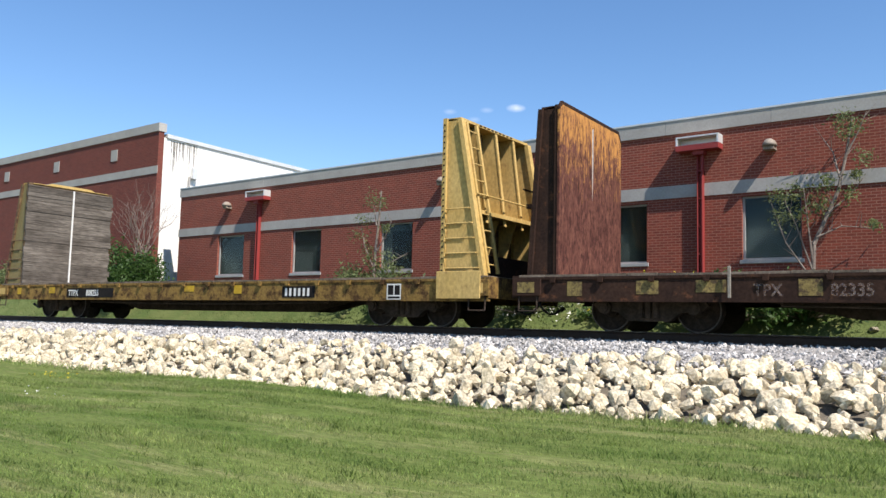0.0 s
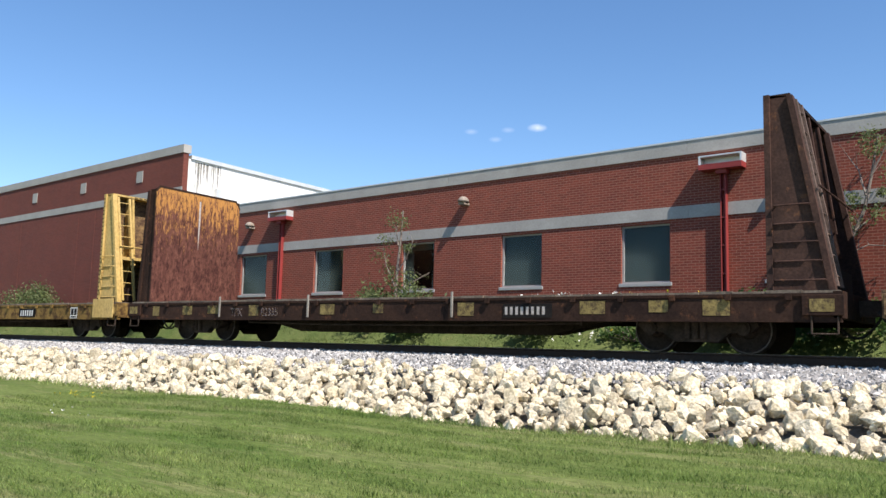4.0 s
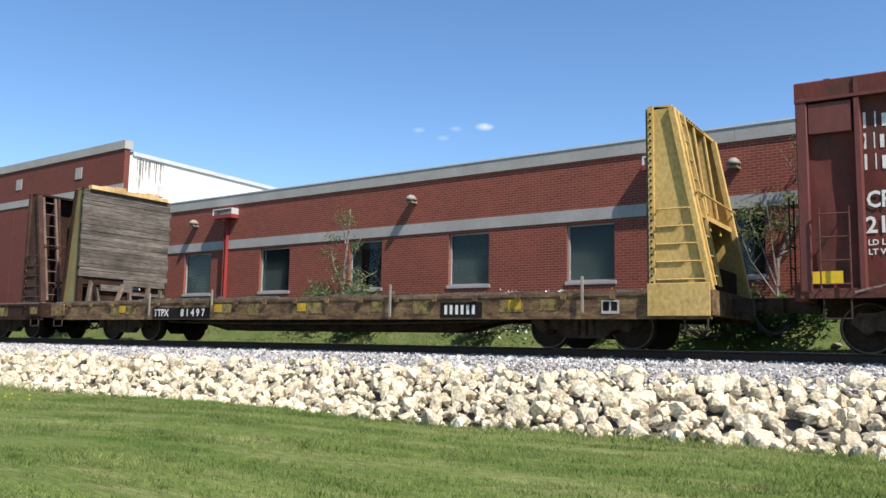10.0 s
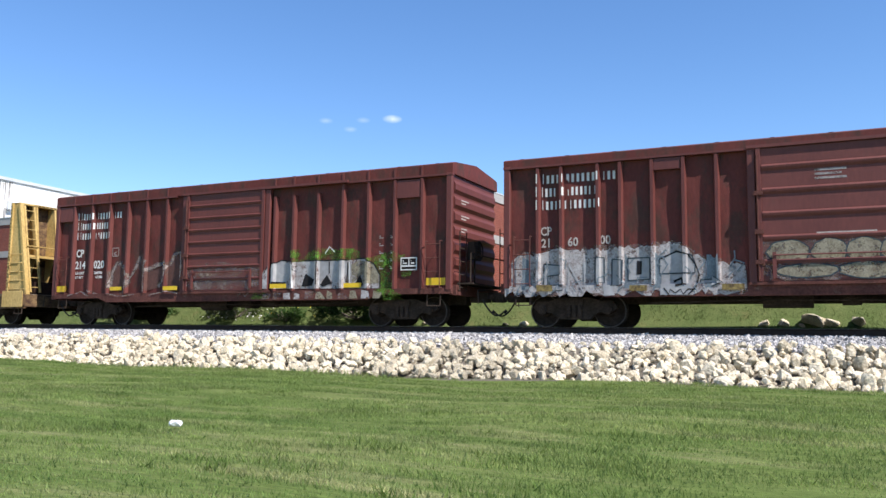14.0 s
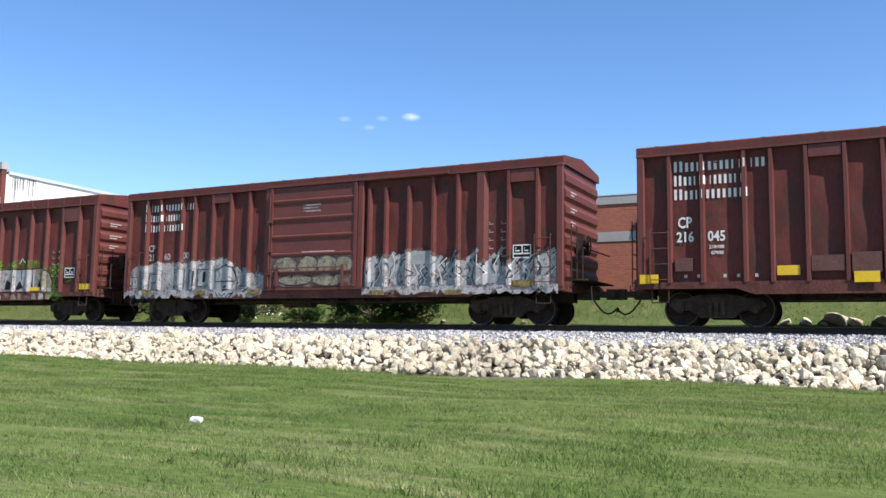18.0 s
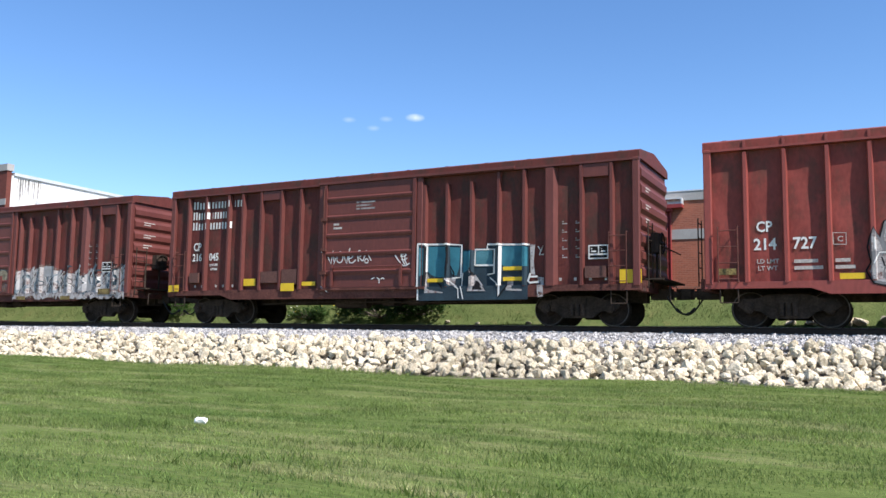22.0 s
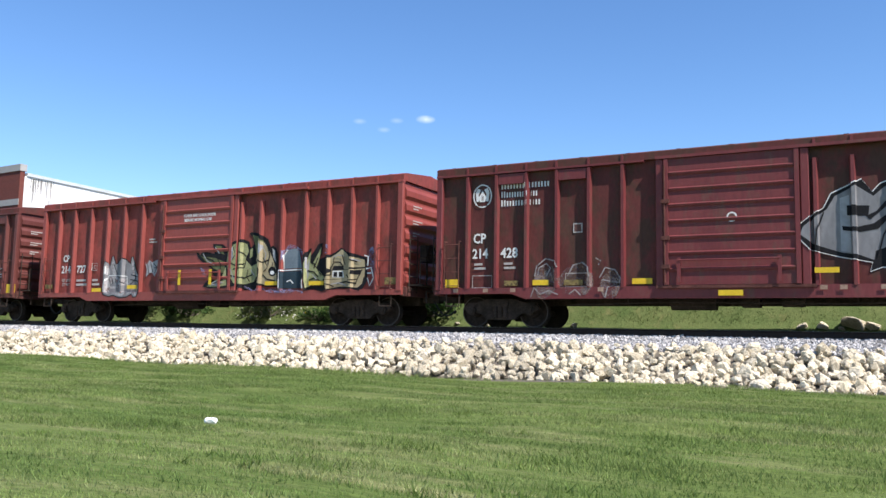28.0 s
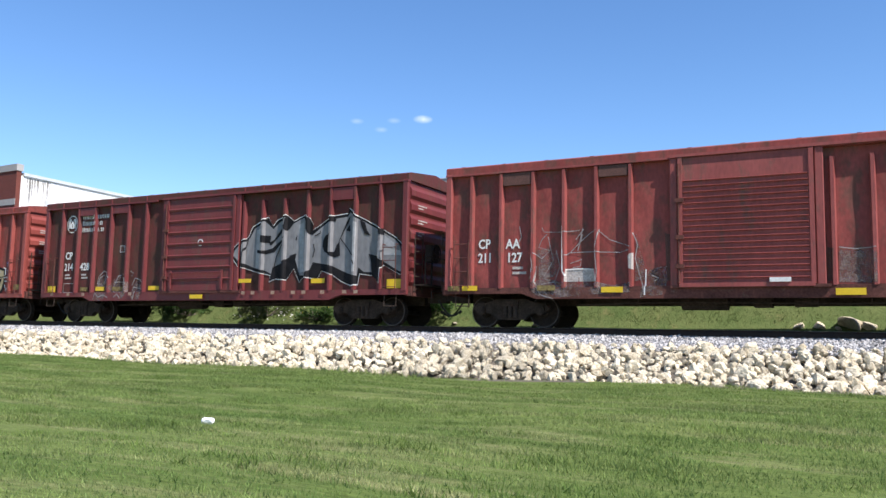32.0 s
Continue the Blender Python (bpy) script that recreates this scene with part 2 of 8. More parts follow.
M = {
    "brick": brick_mat("red_brick", (0.175, 0.038, 0.023), (0.225, 0.053, 0.032), (0.29, 0.13, 0.09)),
    "dull_brick": brick_mat("dull_red_brick", (0.135, 0.032, 0.022), (0.175, 0.044, 0.030), (0.17, 0.065, 0.045)),
    "hood": mat("tan_lamp_hood", (0.20, 0.165, 0.13), (0.28, 0.235, 0.19), 0.7, scale=4),
    # lighter copy of the red brick, with strong sunlight in its colour
    "sunlit_brick": brick_mat("sunlit_brick", (0.30, 0.095, 0.055), (0.36, 0.12, 0.07), (0.33, 0.15, 0.10)),
    "concrete": mat("cast_concrete", (0.31, 0.295, 0.27), (0.38, 0.365, 0.335), 0.9, scale=0.8, fine=18, bump=0.1, speckle=0.07),
    "white_wall": mat("white_wall_paint", (0.74, 0.72, 0.66), (0.82, 0.80, 0.75), 0.75, scale=0.5, fine=12, bump=0.1, speckle=0.06, stretch=(1, 1, 0.3), third=(0.25, 0.23, 0.20), third_at=(0.70, 0.80)),
    "flashing": mat("pale_metal_flashing", (0.6, 0.6, 0.58), (0.72, 0.72, 0.7), 0.45, 0.4, bump=0.05, speckle=0.05),
    "red_pipe": mat("red_downpipe_paint", (0.22, 0.028, 0.026), (0.29, 0.04, 0.034), 0.6, bump=0.05, speckle=0.1),
    "frame": mat("white_window_frame", (0.30, 0.295, 0.285), (0.38, 0.375, 0.36), 0.6, bump=0.03, speckle=0.05),
    "blind": mat("grey_window_blind", (0.060, 0.076, 0.074), (0.078, 0.096, 0.093), 0.8, scale=0.7, bump=0.05, speckle=0.05),
    "dark": mat("unlit_room_black", (0.012, 0.012, 0.012), (0.025, 0.022, 0.02), 0.9),
    "glass": glass_mat("window_glass"),
    "roofing": mat("grey_roofing", (0.2, 0.2, 0.2), (0.3, 0.3, 0.29), 0.9),
    "grass": mat("mown_lawn", (0.080, 0.115, 0.026), (0.125, 0.155, 0.045), 0.95, scale=0.75, fine=26, bump=1.0, speckle=0.35, stretch=(0.22, 1.3, 1), spec=0.1, third=(0.19, 0.19, 0.08), third_at=(0.50, 0.68)),
    "rough_grass": mat("rough_grass", (0.075, 0.110, 0.032), (0.125, 0.150, 0.052), 0.95, scale=0.9, fine=30, bump=0.6, speckle=0.3, spec=0.15, third=(0.16, 0.15, 0.06), third_at=(0.55, 0.75)),
    "blade": mat("grass_blade", (0.145, 0.225, 0.056), (0.255, 0.312, 0.095), 0.7, scale=0.75, fine=3, bump=0, speckle=0.3, spec=0.2, stretch=(0.22, 1.3, 1), third=(0.37, 0.36, 0.17), third_at=(0.50, 0.70), rand=0.22, thin_leaf=True),
    "bank_blade": mat("rough_grass_blade", (0.105, 0.150, 0.045), (0.17, 0.21, 0.075), 0.75, scale=0.7, fine=3, bump=0, speckle=0.3, spec=0.15, third=(0.20, 0.20, 0.09), third_at=(0.55, 0.74), rand=0.25, thin_leaf=True),
    "tuft": mat("dark_grass_blade", (0.115, 0.18, 0.036), (0.19, 0.26, 0.062), 0.7, scale=0.5, fine=3, bump=0, speckle=0.3, spec=0.2, rand=0.3, thin_leaf=True),
    "soil": mat("bank_soil", (0.085, 0.072, 0.05), (0.15, 0.13, 0.10), 0.95, scale=3, fine=30, bump=0.8),
    "ballast": mat("grey_ballast", (0.20, 0.19, 0.18), (0.33, 0.315, 0.30), 0.9, scale=9, fine=35, bump=1.0, speckle=0.5),
    "stone": mat("ballast_stone", (0.29, 0.278, 0.263), (0.465, 0.447, 0.423), 0.85, scale=8, fine=50, bump=0.3, rand=0.55),
    "rock": mat("pale_limestone", (0.44, 0.365, 0.235), (0.65, 0.58, 0.435), 0.9, scale=3.0, fine=24, bump=1.0, speckle=0.36, third=(0.42, 0.30, 0.13), third_at=(0.58, 0.74), rand=0.28),
    "rail": mat("rusty_rail", (0.035, 0.022, 0.016), (0.06, 0.036, 0.025), 0.75, 0.3, scale=4),
    "rail_head": mat("polished_rail_head", (0.3, 0.28, 0.26), (0.4, 0.38, 0.36), 0.35, 0.9, scale=4, bump=0.05),
    "tie": mat("creosoted_timber", (0.035, 0.028, 0.022), (0.08, 0.065, 0.05), 0.95, scale=3, stretch=(1, 0.2, 1)),
    "paint_brown": mat("oxide_brown_car_paint", (0.102, 0.027, 0.021), (0.134, 0.037, 0.029), 0.6, scale=0.9, fine=14, bump=0.12, speckle=0.10, stretch=(1, 1, 0.35), third=(0.097, 0.046, 0.034), third_at=(0.60, 0.75)),
    "paint_red": mat("oxide_red_car_paint", (0.211, 0.046, 0.034), (0.268, 0.059, 0.046), 0.55, scale=0.9, fine=14, bump=0.12, speckle=0.10, stretch=(1, 1, 0.35), third=(0.142, 0.051, 0.040), third_at=(0.60, 0.75)),
    "paint_rust": mat("worn_oxide_red_car_paint", (0.211, 0.046, 0.039), (0.274, 0.066, 0.056), 0.65, scale=1.1, fine=14, bump=0.15, speckle=0.14, stretch=(1, 1, 0.35), third=(0.114, 0.068, 0.048), third_at=(0.54, 0.70)),
    "paint_crimson": mat("worn_crimson_car_paint", (0.125, 0.022, 0.022), (0.160, 0.031, 0.030), 0.6, scale=1.0, fine=14, bump=0.12, speckle=0.12, stretch=(1, 1, 0.35), third=(0.114, 0.048, 0.034), third_at=(0.52, 0.66)),
    "paint_brown_panel": mat("weathered_brown_car_sheet", (0.104, 0.027, 0.022), (0.142, 0.038, 0.030), 0.7, scale=0.8, fine=14, bump=0.12, speckle=0.12, spec=0.2, stretch=(1, 1, 0.5), third=(0.075, 0.034, 0.026), third_at=(0.47, 0.60)),
    "paint_red_panel": mat("weathered_red_car_sheet", (0.199, 0.043, 0.034), (0.268, 0.059, 0.046), 0.65, scale=0.8, fine=14, bump=0.12, speckle=0.12, spec=0.2, stretch=(1, 1, 0.5), third=(0.142, 0.046, 0.034), third_at=(0.48, 0.60)),
    "paint_rust_panel": mat("weathered_rusty_car_sheet", (0.205, 0.046, 0.039), (0.285, 0.068, 0.057), 0.7, scale=0.8, fine=14, bump=0.15, speckle=0.14, spec=0.2, stretch=(1, 1, 0.5), third=(0.142, 0.057, 0.043), third_at=(0.48, 0.60)),
    "paint_crimson_panel": mat("weathered_crimson_car_sheet", (0.092, 0.026, 0.022), (0.122, 0.033, 0.028), 0.7, scale=0.8, fine=14, bump=0.12, speckle=0.12, spec=0.2, stretch=(1, 1, 0.5), third=(0.075, 0.036, 0.025), third_at=(0.45, 0.57)),
    "grime": mat("grimy_brown_sill", (0.074, 0.031, 0.025), (0.138, 0.055, 0.043), 0.9, scale=2, fine=18, bump=0.3, spec=0.12, third=(0.180, 0.126, 0.096), third_at=(0.6, 0.75)),
    "patch": mat("faded_primer_patch", (0.085, 0.038, 0.029), (0.115, 0.05, 0.038), 0.8, scale=2, bump=0.1),
    "truck": mat("black_running_gear", (0.028, 0.022, 0.017), (0.068, 0.049, 0.038), 0.95, scale=3, fine=20, bump=0.4, spec=0.08),
    "wheel": mat("dark_wheel_steel", (0.020, 0.015, 0.012), (0.044, 0.032, 0.024), 0.85, 0.0, scale=5, spec=0.1),
    "rim": mat("worn_wheel_rim", (0.07, 0.060, 0.052), (0.13, 0.11, 0.095), 0.6, 0.2, scale=5, bump=0.1, spec=0.2),
    "steel": mat("bare_grey_steel", (0.10, 0.09, 0.08), (0.2, 0.18, 0.16), 0.6, 0.5, scale=4),
    "hose": mat("black_rubber_hose", (0.012, 0.012, 0.012), (0.022, 0.022, 0.022), 0.6, bump=0.1),
    "yellow": mat("yellow_reflective_tape", (0.62, 0.40, 0.012), (0.70, 0.47, 0.02), 0.45, scale=4, bump=0.05, speckle=0.08, third=(0.45, 0.30, 0.05), third_at=(0.62, 0.74)),
    "old_yellow": mat("grimy_yellow_tape", (0.20, 0.150, 0.055), (0.29, 0.22, 0.085), 0.8, scale=4, speckle=0.2, spec=0.1, third=(0.07, 0.048, 0.03), third_at=(0.45, 0.6)),
    "dull_yellow": mat("dulled_yellow_tape", (0.40, 0.25, 0.02), (0.52, 0.33, 0.035), 0.7, scale=4, bump=0.05, speckle=0.15, spec=0.15, third=(0.22, 0.14, 0.04), third_at=(0.52, 0.68)),
    "letter": mat("white_stencil_paint", (0.62, 0.61, 0.57), (0.70, 0.69, 0.65), 0.7, scale=6, bump=0, speckle=0.1),
    "old_letter": mat("faded_stencil_paint", (0.34, 0.30, 0.27), (0.46, 0.42, 0.38), 0.8, scale=8, bump=0, speckle=0.3),
    "black_panel": mat("black_stencil_panel", (0.010, 0.009, 0.009), (0.022, 0.019, 0.017), 0.85, scale=5, speckle=0.2, spec=0.1),
    "car_yellow": mat("weathered_yellow_car_paint", (0.43, 0.29, 0.095), (0.53, 0.37, 0.14), 0.8, scale=1.5, fine=18, bump=0.15, speckle=0.2, spec=0.15, stretch=(1, 1, 0.6), third=(0.20, 0.105, 0.045), third_at=(0.58, 0.72)),
    "car_ochre": mat("dirty_ochre_car_paint", (0.16, 0.098, 0.041), (0.27, 0.175, 0.078), 0.85, scale=1.6, fine=18, bump=0.2, speckle=0.25, stretch=(0.7, 1, 1.6), third=(0.060, 0.030, 0.018), third_at=(0.38, 0.60)),
    "car_gold": mat("dirty_golden_car_paint", (0.17, 0.105, 0.032), (0.28, 0.175, 0.055), 0.9, scale=1.6, fine=18, bump=0.2, speckle=0.28, spec=0.1, third=(0.065, 0.036, 0.018), third_at=(0.46, 0.60)),
    "car_olive": mat("faded_olive_yellow_paint", (0.17, 0.13, 0.05), (0.23, 0.18, 0.075), 0.7, scale=1.2, fine=18, bump=0.15, speckle=0.12),
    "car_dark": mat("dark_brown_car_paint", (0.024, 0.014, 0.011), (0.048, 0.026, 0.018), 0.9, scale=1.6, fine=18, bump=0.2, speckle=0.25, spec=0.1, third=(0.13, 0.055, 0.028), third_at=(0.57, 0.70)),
    "rust": rust_mat("streaked_rust_plate"),
    "stain": mat("dark_water_stain", (0.16, 0.15, 0.13), (0.28, 0.26, 0.23), 0.9, scale=2, bump=0, stretch=(1, 1, 0.3), ragged=(5.0, 0.36, 0.62)),
    "old_wood": mat("weathered_grey_plank", (0.075, 0.064, 0.053), (0.165, 0.145, 0.122), 0.95, scale=3, fine=25, bump=0.8, speckle=0.35, spec=0.1, stretch=(1, 0.18, 1), rand=0.25),
    "new_wood": mat("pale_cut_timber", (0.42, 0.27, 0.10), (0.6, 0.42, 0.2), 0.85, scale=3, fine=25, rand=0.25),
    "deck": mat("deck_plank", (0.10, 0.075, 0.055), (0.2, 0.16, 0.12), 0.95, scale=3, fine=20, bump=0.4, rand=0.3),
    "leaf": mat("green_leaf", (0.038, 0.09, 0.018), (0.08, 0.15, 0.036), 0.6, scale=3, bump=0, speckle=0.25, rand=0.35, thin_leaf=True),
    "leaf_pale": mat("grey_green_leaf", (0.11, 0.15, 0.055), (0.19, 0.22, 0.09), 0.6, scale=3, bump=0, speckle=0.25, rand=0.3, thin_leaf=True),
    "bark": mat("pale_bark", (0.14, 0.11, 0.09), (0.24, 0.20, 0.165), 0.9, scale=6),
    "blossom": mat("white_blossom", (0.6, 0.6, 0.55), (0.75, 0.75, 0.7), 0.8, bump=0),
    "blossom_yellow": mat("yellow_blossom", (0.5, 0.4, 0.03), (0.62, 0.5, 0.05), 0.8, bump=0),
    "g_white": mat("white_spray_paint", (0.30, 0.28, 0.265), (0.44, 0.425, 0.41), 0.85, scale=3.0, bump=0, speckle=0.2, spec=0.1, third=(0.15, 0.09, 0.08), third_at=(0.50, 0.64), ragged=(5.0, 0.36, 0.46)),
    "g_grey": mat("silver_spray_paint", (0.175, 0.172, 0.172), (0.235, 0.23, 0.228), 0.65, scale=1.6, fine=10, bump=0, speckle=0.14, spec=0.2, stretch=(1, 1, 0.4), third=(0.13, 0.12, 0.12), third_at=(0.56, 0.68)),
    "g_pale": mat("pale_silver_spray_paint", (0.275, 0.272, 0.268), (0.355, 0.352, 0.345), 0.6, scale=1.8, fine=8, bump=0, speckle=0.12),
    "g_black": mat("black_spray_paint", (0.009, 0.009, 0.010), (0.018, 0.017, 0.018), 0.8, scale=3, bump=0, spec=0.15),
    "g_teal": mat("teal_spray_paint", (0.016, 0.10, 0.14), (0.040, 0.20, 0.25), 0.7, scale=1.2, bump=0, speckle=0.08),
    "g_aqua": mat("pale_teal_spray_paint", (0.06, 0.17, 0.20), (0.10, 0.25, 0.28), 0.75, scale=1.5, bump=0, spec=0.15),
    "g_navy": mat("dark_teal_spray_paint", (0.012, 0.024, 0.034), (0.022, 0.048, 0.062), 0.8, scale=1.2, bump=0),
    "g_green": mat("bright_green_spray_paint", (0.085, 0.17, 0.025), (0.14, 0.26, 0.045), 0.85, scale=2, bump=0, spec=0.1, ragged=(3.5, 0.42, 0.66)),
    "g_olive": mat("yellow_green_spray_paint", (0.22, 0.23, 0.105), (0.36, 0.355, 0.18), 0.75, scale=3, bump=0, speckle=0.22, spec=0.15, third=(0.14, 0.14, 0.075), third_at=(0.55, 0.68)),
    "g_drab": mat("drab_green_spray_paint", (0.19, 0.165, 0.115), (0.30, 0.275, 0.20), 0.85, scale=3, bump=0, speckle=0.25, spec=0.1, third=(0.10, 0.07, 0.05), third_at=(0.52, 0.66), ragged=(4.0, 0.36, 0.50)),
    "g_tan": mat("tan_spray_paint", (0.26, 0.215, 0.12), (0.38, 0.315, 0.185), 0.75, scale=2.2, bump=0, speckle=0.1),
    "g_lilac": mat("lilac_spray_paint", (0.19, 0.16, 0.25), (0.28, 0.25, 0.36), 0.65, scale=2.5, bump=0, ragged=(3.0, 0.42, 0.62)),
    "g_slate": mat("slate_blue_spray_paint", (0.12, 0.15, 0.17), (0.18, 0.22, 0.24), 0.8, scale=1.5, bump=0),
    "g_thin": mat("thin_grey_spray_line", (0.24, 0.21, 0.20), (0.36, 0.33, 0.31), 0.8, scale=3, bump=0, spec=0.15, ragged=(5.0, 0.30, 0.50)),
    "g_smudge": mat("smudged_tan_spray_paint", (0.20, 0.155, 0.135), (0.30, 0.25, 0.225), 0.85, scale=2.5, bump=0, spec=0.1, ragged=(6.0, 0.36, 0.56)),
    "sill_tag": mat("tan_stencil_mark", (0.26, 0.17, 0.12), (0.36, 0.25, 0.18), 0.85, scale=4, bump=0, spec=0.15),
    "g_moss": mat("moss_green_spray_paint", (0.10, 0.11, 0.05), (0.16, 0.165, 0.08), 0.8, scale=2, bump=0, spec=0.1),
    "g_faint": mat("faded_grey_spray_paint", (0.17, 0.12, 0.105), (0.27, 0.225, 0.20), 0.85, scale=2, bump=0, spec=0.1, ragged=(3.5, 0.40, 0.66)),
    "feather": mat("dark_feathers", (0.02, 0.018, 0.016), (0.04, 0.035, 0.03), 0.8, scale=8, bump=0),
    "litter": mat("white_paper", (0.78, 0.78, 0.76), (0.85, 0.85, 0.83), 0.8, bump=0.05, speckle=0.03),
}


# ---- mesh helpers ----
def part(name, bm, material, parent=None, label="", smooth=False):
    """Links a bmesh as one mesh object, under a thing or a part if one is given."""
    me = bpy.data.meshes.new(name)
    bmesh.ops.recalc_face_normals(bm, faces=bm.faces)
    bm.to_mesh(me)
    bm.free()
    if smooth:
        me.polygons.foreach_set("use_smooth", [True] * len(me.polygons))
    for m in material if isinstance(material, (list, tuple)) else (material,):
        me.materials.append(m)
    return placed(name, me, parent, label)


def placed(name, me, parent=None, label="", m=None):
    ob = new(name, me)
    if parent:
        ob.parent = parent
    if m:
        ob.matrix_basis = m
    if label:
        ob["label"] = label
    return ob


def box(bm, x0, x1, y0, y1, z0, z1, slot=0):
    v = [bm.verts.new((x, y, z)) for z in (z0, z1) for x, y in ((x0, y0), (x1, y0), (x1, y1), (x0, y1))]
    for f in ((3, 2, 1, 0), (4, 5, 6, 7), (0, 1, 5, 4), (1, 2, 6, 5), (2, 3, 7, 6), (3, 0, 4, 7)):
        bm.faces.new([v[i] for i in f]).material_index = slot
    return v


def bevelled(bm, width=0.01):
    bmesh.ops.bevel(bm, geom=list(bm.edges), offset=width, segments=1, affect="EDGES", clamp_overlap=True)
    return bm


def prism(bm, outline, axis, a, b, slot=0):
    """A flat outline drawn along an axis from a to b. For x the outline is (y, z), for y (x, z), for z (x, y)."""
    def at(p, c):
        return (c, p[0], p[1]) if axis == "x" else (p[0], c, p[1]) if axis == "y" else (p[0], p[1], c)
    v0, v1 = [bm.verts.new(at(p, a)) for p in outline], [bm.verts.new(at(p, b)) for p in outline]
    n = len(outline)
    bm.faces.new(v0).material_index = slot
    bm.faces.new(v1[::-1]).material_index = slot
    for i in range(n):
        bm.faces.new((v0[i], v1[i], v1[(i + 1) % n], v0[(i + 1) % n])).material_index = slot


def rod(bm, p, q, r, n=6, r2=None, slot=0):
    p, q = Vector(p), Vector(q)
    turn = (q - p).to_track_quat("Z", "Y").to_matrix()
    rings = [[bm.verts.new(c + turn @ Vector((math.cos(math.tau * i / n) * s, math.sin(math.tau * i / n) * s, 0))) for i in range(n)] for c, s in ((p, r), (q, r if r2 is None else r2))]
    bm.faces.new(rings[0][::-1]).material_index = slot
    bm.faces.new(rings[1]).material_index = slot
    for i in range(n):
        bm.faces.new((rings[0][i], rings[0][(i + 1) % n], rings[1][(i + 1) % n], rings[1][i])).material_index = slot


def pipe(bm, points, r, n=6):
    for p, q in zip(points, points[1:]):
        rod(bm, p, q, r, n)


def quick(name, verts, faces, material, parent=None, label=""):
    """A mesh from numpy arrays; all faces have the same number of corners."""
    me = bpy.data.meshes.new(name)
    me.from_pydata([], [], [])
    k = faces.shape[1]
    me.vertices.add(len(verts))
    me.vertices.foreach_set("co", np.asarray(verts, np.float32).ravel())
    me.loops.add(faces.size)
    me.loops.foreach_set("vertex_index", np.asarray(faces, np.int32).ravel())
    me.polygons.add(len(faces))
    me.polygons.foreach_set("loop_start", np.arange(0, faces.size, k, dtype=np.int32))
    me.update(calc_edges=True)
    me.validate()
    me.polygons.foreach_set("use_smooth", [False] * len(me.polygons))
    for m in material if isinstance(material, (list, tuple)) else (material,):
        me.materials.append(m)
    return placed(name, me, parent, label)


rng = np.random.default_rng(7)
TC = 19.23  # the track's centre line, y

# ---- ground: lawn, bank, track bed and rough grass behind, to the horizon ----
PROFILE_Y = np.array([-400, -40, 4, 10, 13.9, 14.15, 15.9, 17.3, 18.0, 20.5, 21.3, 22.05, 22.8, 24.0, 60, 400, 4000])
PROFILE_Z = np.array([-1.6, -1.45, -1.33, -1.22, -1.15, -1.22, -0.52, -0.30, -0.26, -0.26, -0.20, 0.03, 0.98, 1.1, 1.25, 0.5, 0.2])


def height(y):
    return np.interp(y, PROFILE_Y, PROFILE_Z)


def build_ground():
    xs = np.r_[-4000, -1000, -300, -120, np.arange(-80, 60.1, 1.0), 100, 300, 1000, 4000]
    ys = np.r_[-4000, -1000, -300, -100, -40, -20, np.arange(-8, 30.01, 0.25), 34, 40, 60, 120, 400, 1000, 4000]
    gx, gy = np.meshgrid(xs, ys, indexing="ij")
    gz = height(gy)
    ok = (np.abs(gx) < 90) & (gy > -9) & (gy < 31)
    gz = gz + ok * 0.035 * (np.sin(gx * 0.7 + 1.3 * np.sin(gy * 0.5)) + np.sin(gy * 0.9 + gx * 0.23)) + ok * rng.normal(0, 0.008, gx.shape)
    nx, ny = gx.shape
    idx = np.arange(nx * ny).reshape(nx, ny)
    faces = np.stack([idx[:-1, :-1], idx[1:, :-1], idx[1:, 1:], idx[:-1, 1:]], -1).reshape(-1, 4)
    ob = quick("ground", np.stack([gx, gy, gz], -1).reshape(-1, 3), faces, [M["grass"], M["soil"], M["ballast"], M["rough_grass"]])
    mid = (ys[:-1] + ys[1:]) / 2
    along = ((xs[:-1] + xs[1:]) / 2)[:, None]
    foot = np.where(along > -6, 13.6 + 0.2 * np.sin(along * 1.3), 13.95)
    slot = np.where(mid[None] < foot, 0, np.where(mid[None] < 15.85, 1, np.where(mid[None] < 21.2, 2, 3)))
    ob.data.polygons.foreach_set("material_index", slot.ravel().astype(np.int32))
    tagged(ob, "mown green lawn rising to a stone track bank and rough grass", "ground", kind="structure")


build_ground()


def patches(x, y, wave, seed):
    """Uneven patches between about -1 and 1, of about the given size."""
    r, out = np.random.default_rng(seed), 0
    for k in range(9):
        a, q = r.uniform(0, math.tau), math.tau / wave * r.uniform(0.5, 1.8)
        out = out + np.sin(q * (x * math.cos(a) * 0.6 + y * math.sin(a)) + r.uniform(0, math.tau))
    return out / 3


